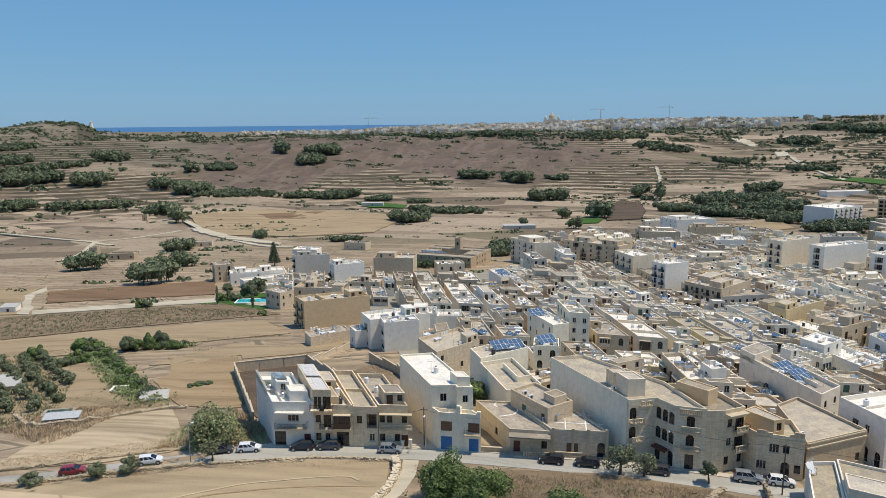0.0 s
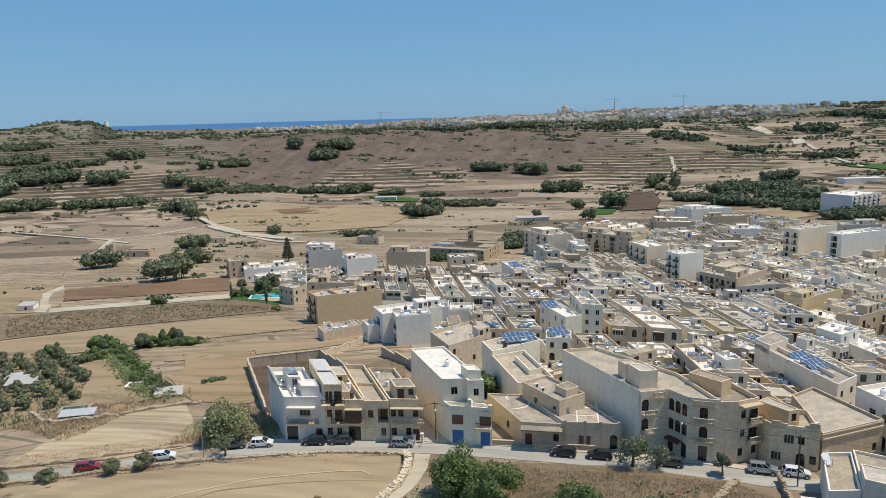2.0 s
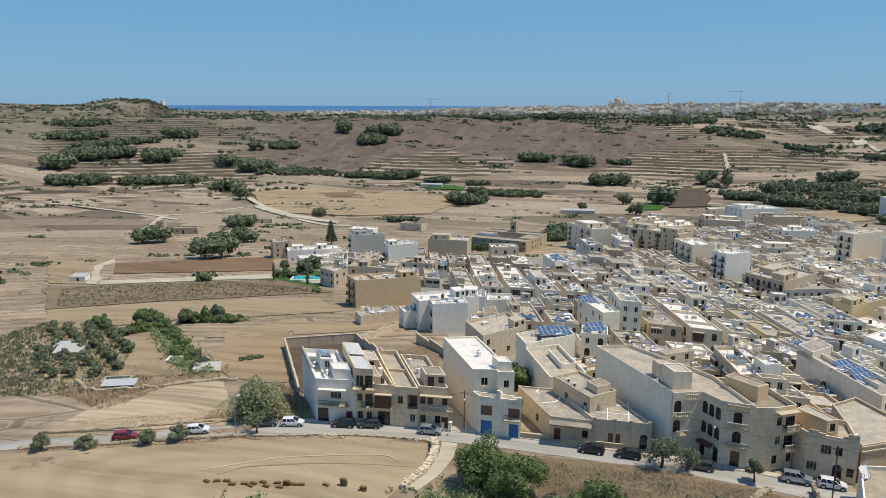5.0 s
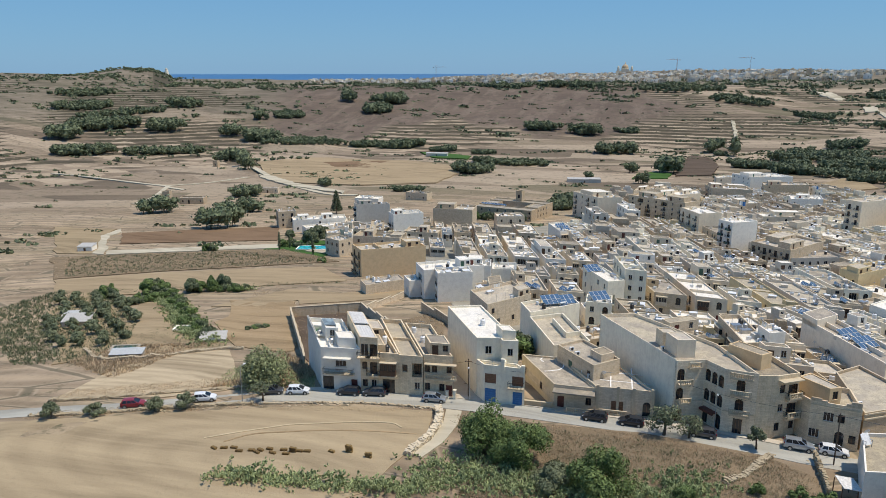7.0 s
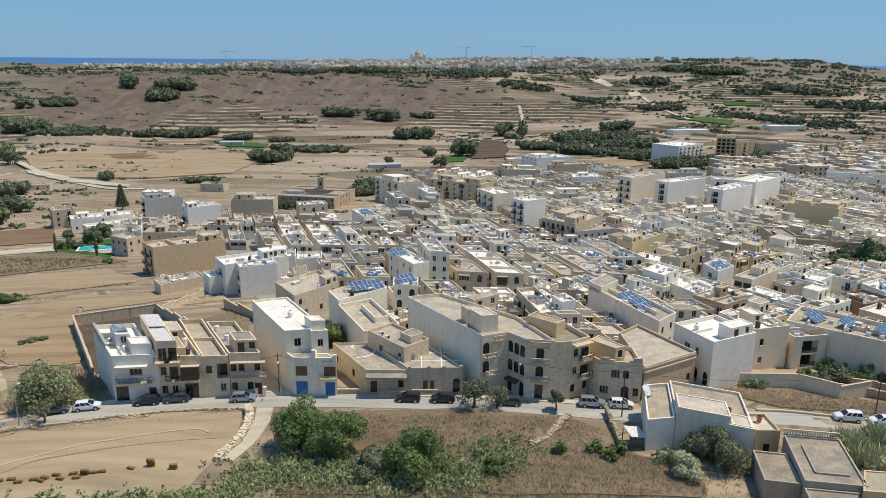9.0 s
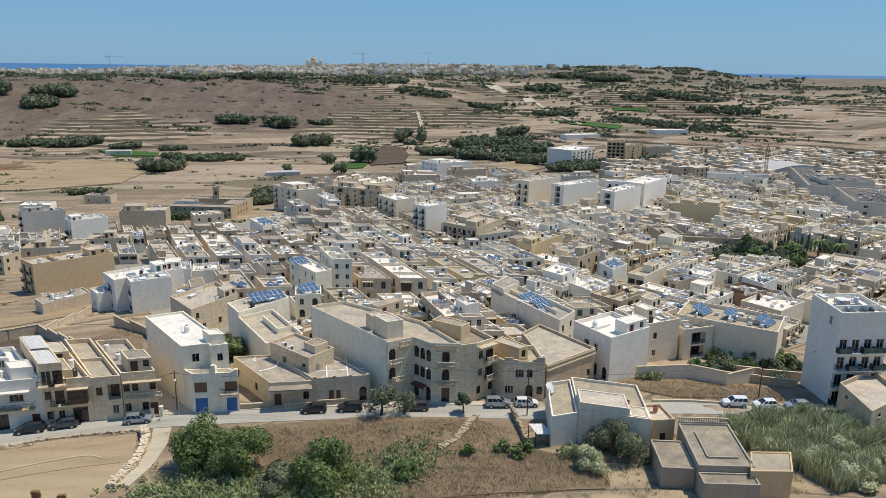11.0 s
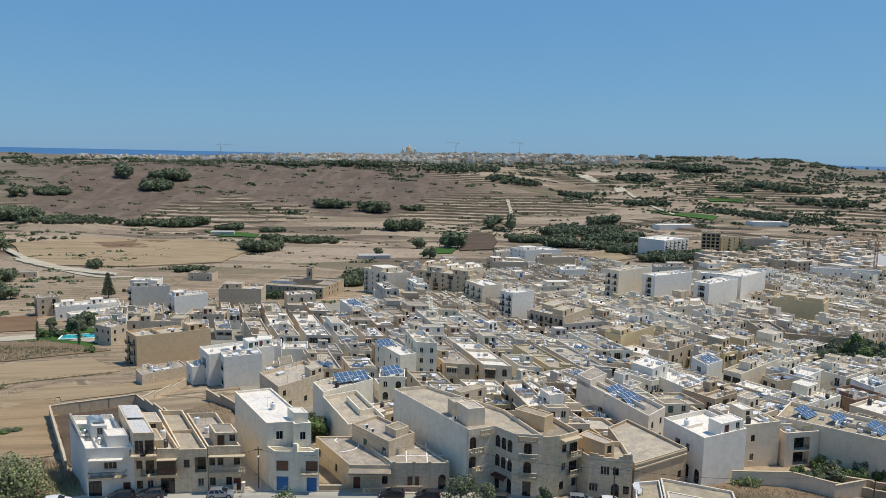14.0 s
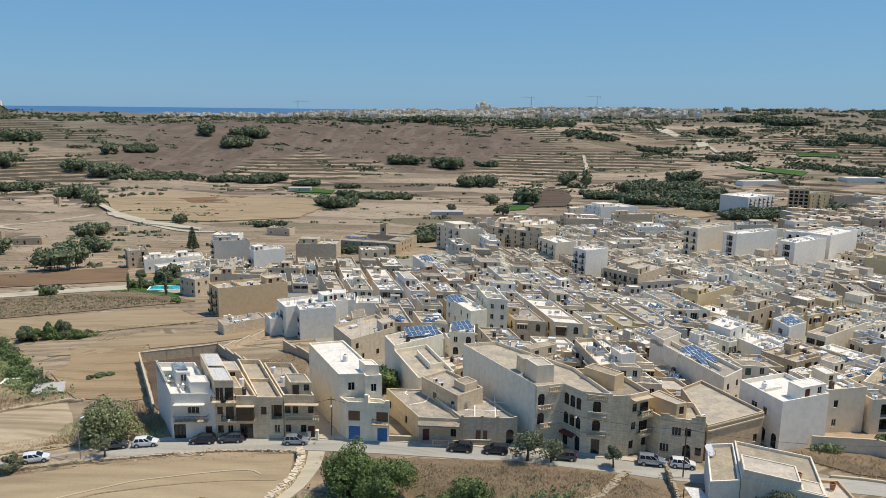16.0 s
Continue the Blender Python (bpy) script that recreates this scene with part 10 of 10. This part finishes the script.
# worn yellow limewash on the low house's side wall, in two sheets that leave its windows clear
root, p, u, v, g, zr = NAMED["low house with a yellow side wall and a porch"]
d = v.normalized()
n = Vector((-d.y, d.x)) * 0.03
for z0, z1 in ((0.0, 0.95), (2.45, 4.1)):
    b = Build()
    b.prism([tuple(q - Vector(root.location[:2])) for q in (p + d * 0.2, p + d * 0.2 + n, p + d * (v.length - 0.2) + n, p + d * (v.length - 0.2))][::-1], z0, z1, 0)
    part("limewash", b.mesh("limewash", [WALL["tanside"]]), root, Matrix(), "worn yellow limewash")
# paved drive beside the tall white house, with gate piers and a dark red gate
field([(-25.6, 109.3), (-20.2, 109.0), (-22.4, 113.0), (-29.6, 124.5), (-33.6, 122.5), (-28.2, 114.0)], PAVING, "pale concrete drive between two houses", 0.1)
for x, y, hgt_ in ((-24.9, 108.9, 1.6), (-26.2, 108.8, 1.3)):
    b = Build()
    b.box(-0.22, -0.22, -0.3, 0.22, 0.22, hgt_, 0)
    b.box(-0.28, -0.28, hgt_, 0.28, 0.28, hgt_ + 0.12, 0)
    pier = new("gate_pier", b.mesh("gate_pier", [WALL["creamwhite"]]))
    pier.location = (x, y, height(x, y))
    tagged(pier, "square white gate pier beside a drive", "gate pier", "gate piers")
gate = new("gate")
gate.location, gate.rotation_euler = (-31.5, 123.2, height(-31.5, 123.2)), (0, 0, radians(28))
tagged(gate, "dark red timber gate at the end of a drive", "gate")
for sx in (-1.05, 1.05):
    b = Build()
    b.box(sx - 1.02, -0.04, 0.1, sx + 1.02, 0.04, 2.6, 0)
    for k in range(5):
        b.box(sx - 0.95 + 0.4 * k, -0.06, 0.15, sx - 0.62 + 0.4 * k, -0.04, 2.55, 0)
    part("leaf", b.mesh("leaf", [RED_PAINT]), gate)

# ---- convent round a courtyard ----
CONVENT_AT, CONVENT_U, CONVENT_V = Vector((-77.0, 381.0)), Vector((33.5, -8.0)), Vector((8.5, 28.0))
lv = height(*CONVENT_AT)


def wing(at, u, v, front="", left="", right="", into=None, h=6.6):
    return house(at, u, v, h + lv - height(at.x, at.y), "stone", "old stone convent built round a courtyard", front=front, left=left, right=right, cat="convent", par=0.45, tanks=0, into=into, roof="worn", low=0)


convent = wing(CONVENT_AT, CONVENT_U, CONVENT_V * 0.27, "W.W.W.W.W.W.W.W|W.W.W.W.W.W.W.W")
wing(CONVENT_AT + CONVENT_V * 0.275, CONVENT_U * 0.24, CONVENT_V * 0.45, left="W.W.W|W.W.W", into=convent)
wing(CONVENT_AT + CONVENT_U * 0.78 + CONVENT_V * 0.275, CONVENT_U * 0.22, CONVENT_V * 0.45, right="W.W.W.W|W.W.W.W", into=convent, h=6.9)
wing(CONVENT_AT + CONVENT_V * 0.73, CONVENT_U, CONVENT_V * 0.27, into=convent, h=6.8)
wing(CONVENT_AT + CONVENT_U * 0.42 + CONVENT_V * 0.84, CONVENT_U * 0.10, CONVENT_V * 0.13, "A|A|A", into=convent, h=12.5)
for k in range(9):
    q = CONVENT_AT + CONVENT_U * (0.06 + 0.045 * k) + CONVENT_V * 0.33
    solar_panel(q.x, q.y, lv + 6.15)
for k in range(14):
    q = CONVENT_AT + CONVENT_U * (0.02 + 0.07 * k) - CONVENT_V * (0.10 + 0.05 * (k % 3))
    tree(q.x, q.y, 3.2 + 0.9 * (k % 3), 2.2 + 0.4 * (k % 2), 301 + k % 3, 3600, 0.24, "dark" if k % 2 else "green", 0.12, "dark evergreen tree in the convent garden", "tree", "tree", "trees of the convent garden")

# white chapel tower on the far hill and a lighthouse on the headland
def far_tower(name, az, r, w, h, words, cat, cap):
    x, y = r * math.sin(radians(az)), r * math.cos(radians(az))
    root = new(name)
    root.location = (x, y, height(x, y))
    tagged(root, words, cat)
    b = Build()
    b.tube((0, 0, -3), (0, 0, h), w, w * 0.8, 12)
    part("shaft", b.mesh("shaft", [WALL["creamwhite"]]), root)
    b = Build()
    b.tube((0, 0, h), (0, 0, h + cap), w * 0.62, w * 0.5, 12)
    b.tube((0, 0, h + cap), (0, 0, h + cap * 1.6), w * 0.62, 0.1, 12)
    part("lantern", b.mesh("lantern", [WALL["grey"]]), root)


far_tower("chapel_tower", -34.15, 1750, 4.5, 9, "white chapel tower on a bare hill", "tower", 3)
far_tower("lighthouse", 28.9, 3000, 4.0, 16, "pale lighthouse on a distant headland", "lighthouse", 4)


# dark panel rows on the large grey roofs
for label in ("large pale grey building with solar panels", "grey office block with a glazed end", "grey school block with rows of windows"):
    root, p, u, v, g, zr = NAMED[label]
    for k in range(int((v.length - 4) / 3.2)):
        row = [(2.0, u.length - 2.0, -(2.0 + 3.2 * k + 1.2), -(2.0 + 3.2 * k), 0.35, 0.45, 0)]
        fitted(label, "panel_row", row, [DARK_PANEL], "dark row of solar panels", True)


# ---- tilted solar arrays ----
def solar_array(label, fu, fv, lift, turn=150.0, nx=4, ny=2):
    """Panels in a grid on one tilted frame, standing on the roof of a named house."""
    root_h, p, u, v, g, zr = NAMED[label]
    q = p + u * fu + v * fv
    pm = kept("array_panel", array_panel_mesh)
    root = new("solar_array")
    root.location, root.rotation_euler = (q.x, q.y, zr), (0, 0, radians(180 - turn))
    tagged(root, "tilted bank of blue solar panels on a roof frame", "solar panels", "roof solar arrays")
    tilt = Matrix.Translation((0, 0, lift)) @ Matrix.Rotation(radians(24), 4, "X")
    f = Build()
    wx, wy = nx * 1.1, ny * 1.55
    for sx in (-wx / 2 + 0.2, wx / 2 - 0.2):
        for sy in (-wy / 2 + 0.15, wy / 2 - 0.15):
            top = tilt @ Vector((sx, sy, -0.03))
            f.box(top.x - 0.04, top.y - 0.04, 0, top.x + 0.04, top.y + 0.04, top.z, 0)
    for sy in (-wy / 2 + 0.15, wy / 2 - 0.15):
        a, c = tilt @ Vector((-wx / 2, sy, -0.05)), tilt @ Vector((wx / 2, sy, -0.05))
        f.box(a.x, a.y - 0.04, a.z - 0.04, c.x, a.y + 0.04, a.z + 0.04, 0)
    part("frame", f.mesh("frame", [STEEL]), root)
    for i in range(nx):
        for j in range(ny):
            part("panel", pm, root, tilt @ Matrix.Translation(((i + 0.5) * 1.1 - wx / 2, (j + 0.5) * 1.55 - wy / 2, 0)))


def array_panel_mesh():
    b = Build()
    b.box(-0.51, -0.73, 0.0, 0.51, 0.73, 0.03, 0)
    for s in (-1, 1):
        b.box(s * 0.525 - 0.022, -0.752, -0.01, s * 0.525 + 0.022, 0.752, 0.045, 1)
        b.box(-0.503, s * 0.74 - 0.012, -0.01, 0.503, s * 0.74 + 0.012, 0.045, 1)
    return b.mesh("panel", [SOLAR_LIGHT, FRAME_PALE])


SOLAR_LIGHT = plain_material("blue_grey_solar_glass", (0.07, 0.13, 0.22), 0.18, 0.0, 0.2)
RAISED = "cream three-storey house with a raised bank of solar panels"
solar_array(RAISED, 0.5, 0.5, 1.5)
solar_array("cream rear block with solar panels", 0.55, 0.62, 1.2, 150, 4, 2)
solar_array("cream rear block with solar panels", 0.86, 0.5, 0.9, 150, 3, 2)
for label, spots in (("grey-rendered house with a long blank side wall", ((0.5, 0.34), (0.5, 0.52))), ("broad cream house with a blank wall to the gardens", ((0.2, 0.55), (0.52, 0.55), (0.84, 0.55))), ("white house with a grey shop front", ((0.45, 0.4),)),
                     ("white house with a pale blue gallery and solar panels", ((0.5, 0.3), (0.5, 0.6))), ("cream corner house with a curved terrace", ((0.2, 0.75),))):
    for fu, fv in spots:
        solar_array(label, fu, fv, 0.9, 145)


# ---- gardens between the tan house and the tower ----
rg_g = random.Random(17)
GARDEN_SPOTS = [(77.0, 123.3), (76.8, 118.9), (86.3, 126.2), (88.2, 122.2), (93.0, 125.6), (91.3, 118.7), (81.4, 117.8), (74.9, 115.5), (85.1, 114.0), (79.0, 120.8), (83.5, 121.0), (90.0, 115.0)]
for k, (x, y) in enumerate(GARDEN_SPOTS):
    leaf = ("green", "olive", "dark")[k % 3]
    tree(x, y, rg_g.uniform(1.6, 3.4), rg_g.uniform(1.5, 2.6), 460 + k % 3, 1500, 0.16, leaf, 0.08, {"green": "leafy green garden shrub", "olive": "dusty grey-green garden tree", "dark": "dark green garden bush"}[leaf], "bush", "bush", "garden shrubs")

# ---- things on the near terraces ----
zt = NAMED["white-walled roof terrace house with a satellite dish"][5]
board = new("white_board")
board.location, board.rotation_euler = (35.2, 98.6, zt), (0, 0, radians(35))
tagged(board, "white board leaning on a frame on a roof terrace", "board")
b = Build()
b.box(-0.7, -0.03, 0.5, 0.7, 0.03, 2.1, 0, Matrix.Rotation(radians(-35), 4, "X"))
part("sheet", b.mesh("sheet", [PLASTIC_WHITE]), board)
b = Build()
for sx in (-0.6, 0.6):
    b.box(sx - 0.03, 0.2, 0, sx + 0.03, 0.26, 1.1, 0)
    b.box(sx - 0.03, 0.2, 1.0, sx + 0.03, 0.95, 1.06, 0)
part("stand", b.mesh("stand", [STEEL]), board)
shelter = new("lean_to")
shelter.location, shelter.rotation_euler = (31.0, 92.6, height(31.0, 92.6)), (0, 0, radians(5))
tagged(shelter, "small lean-to with a pale sheet roof against a wall", "lean-to")
b = Build()
b.box(-1.1, -1.6, 2.1, 1.2, 1.6, 2.18, 0, Matrix.Rotation(radians(6), 4, "Y"))
part("sheet_roof", b.mesh("sheet_roof", [CORRUGATED]), shelter)
for sx, sy in ((-0.95, -1.4), (-0.95, 1.4), (1.0, -1.4), (1.0, 1.4)):
    b = Build()
    b.box(sx - 0.05, sy - 0.05, -0.3, sx + 0.05, sy + 0.05, 2.05, 0)
    part("post", b.mesh("post", [FRAME_WOOD]), shelter)
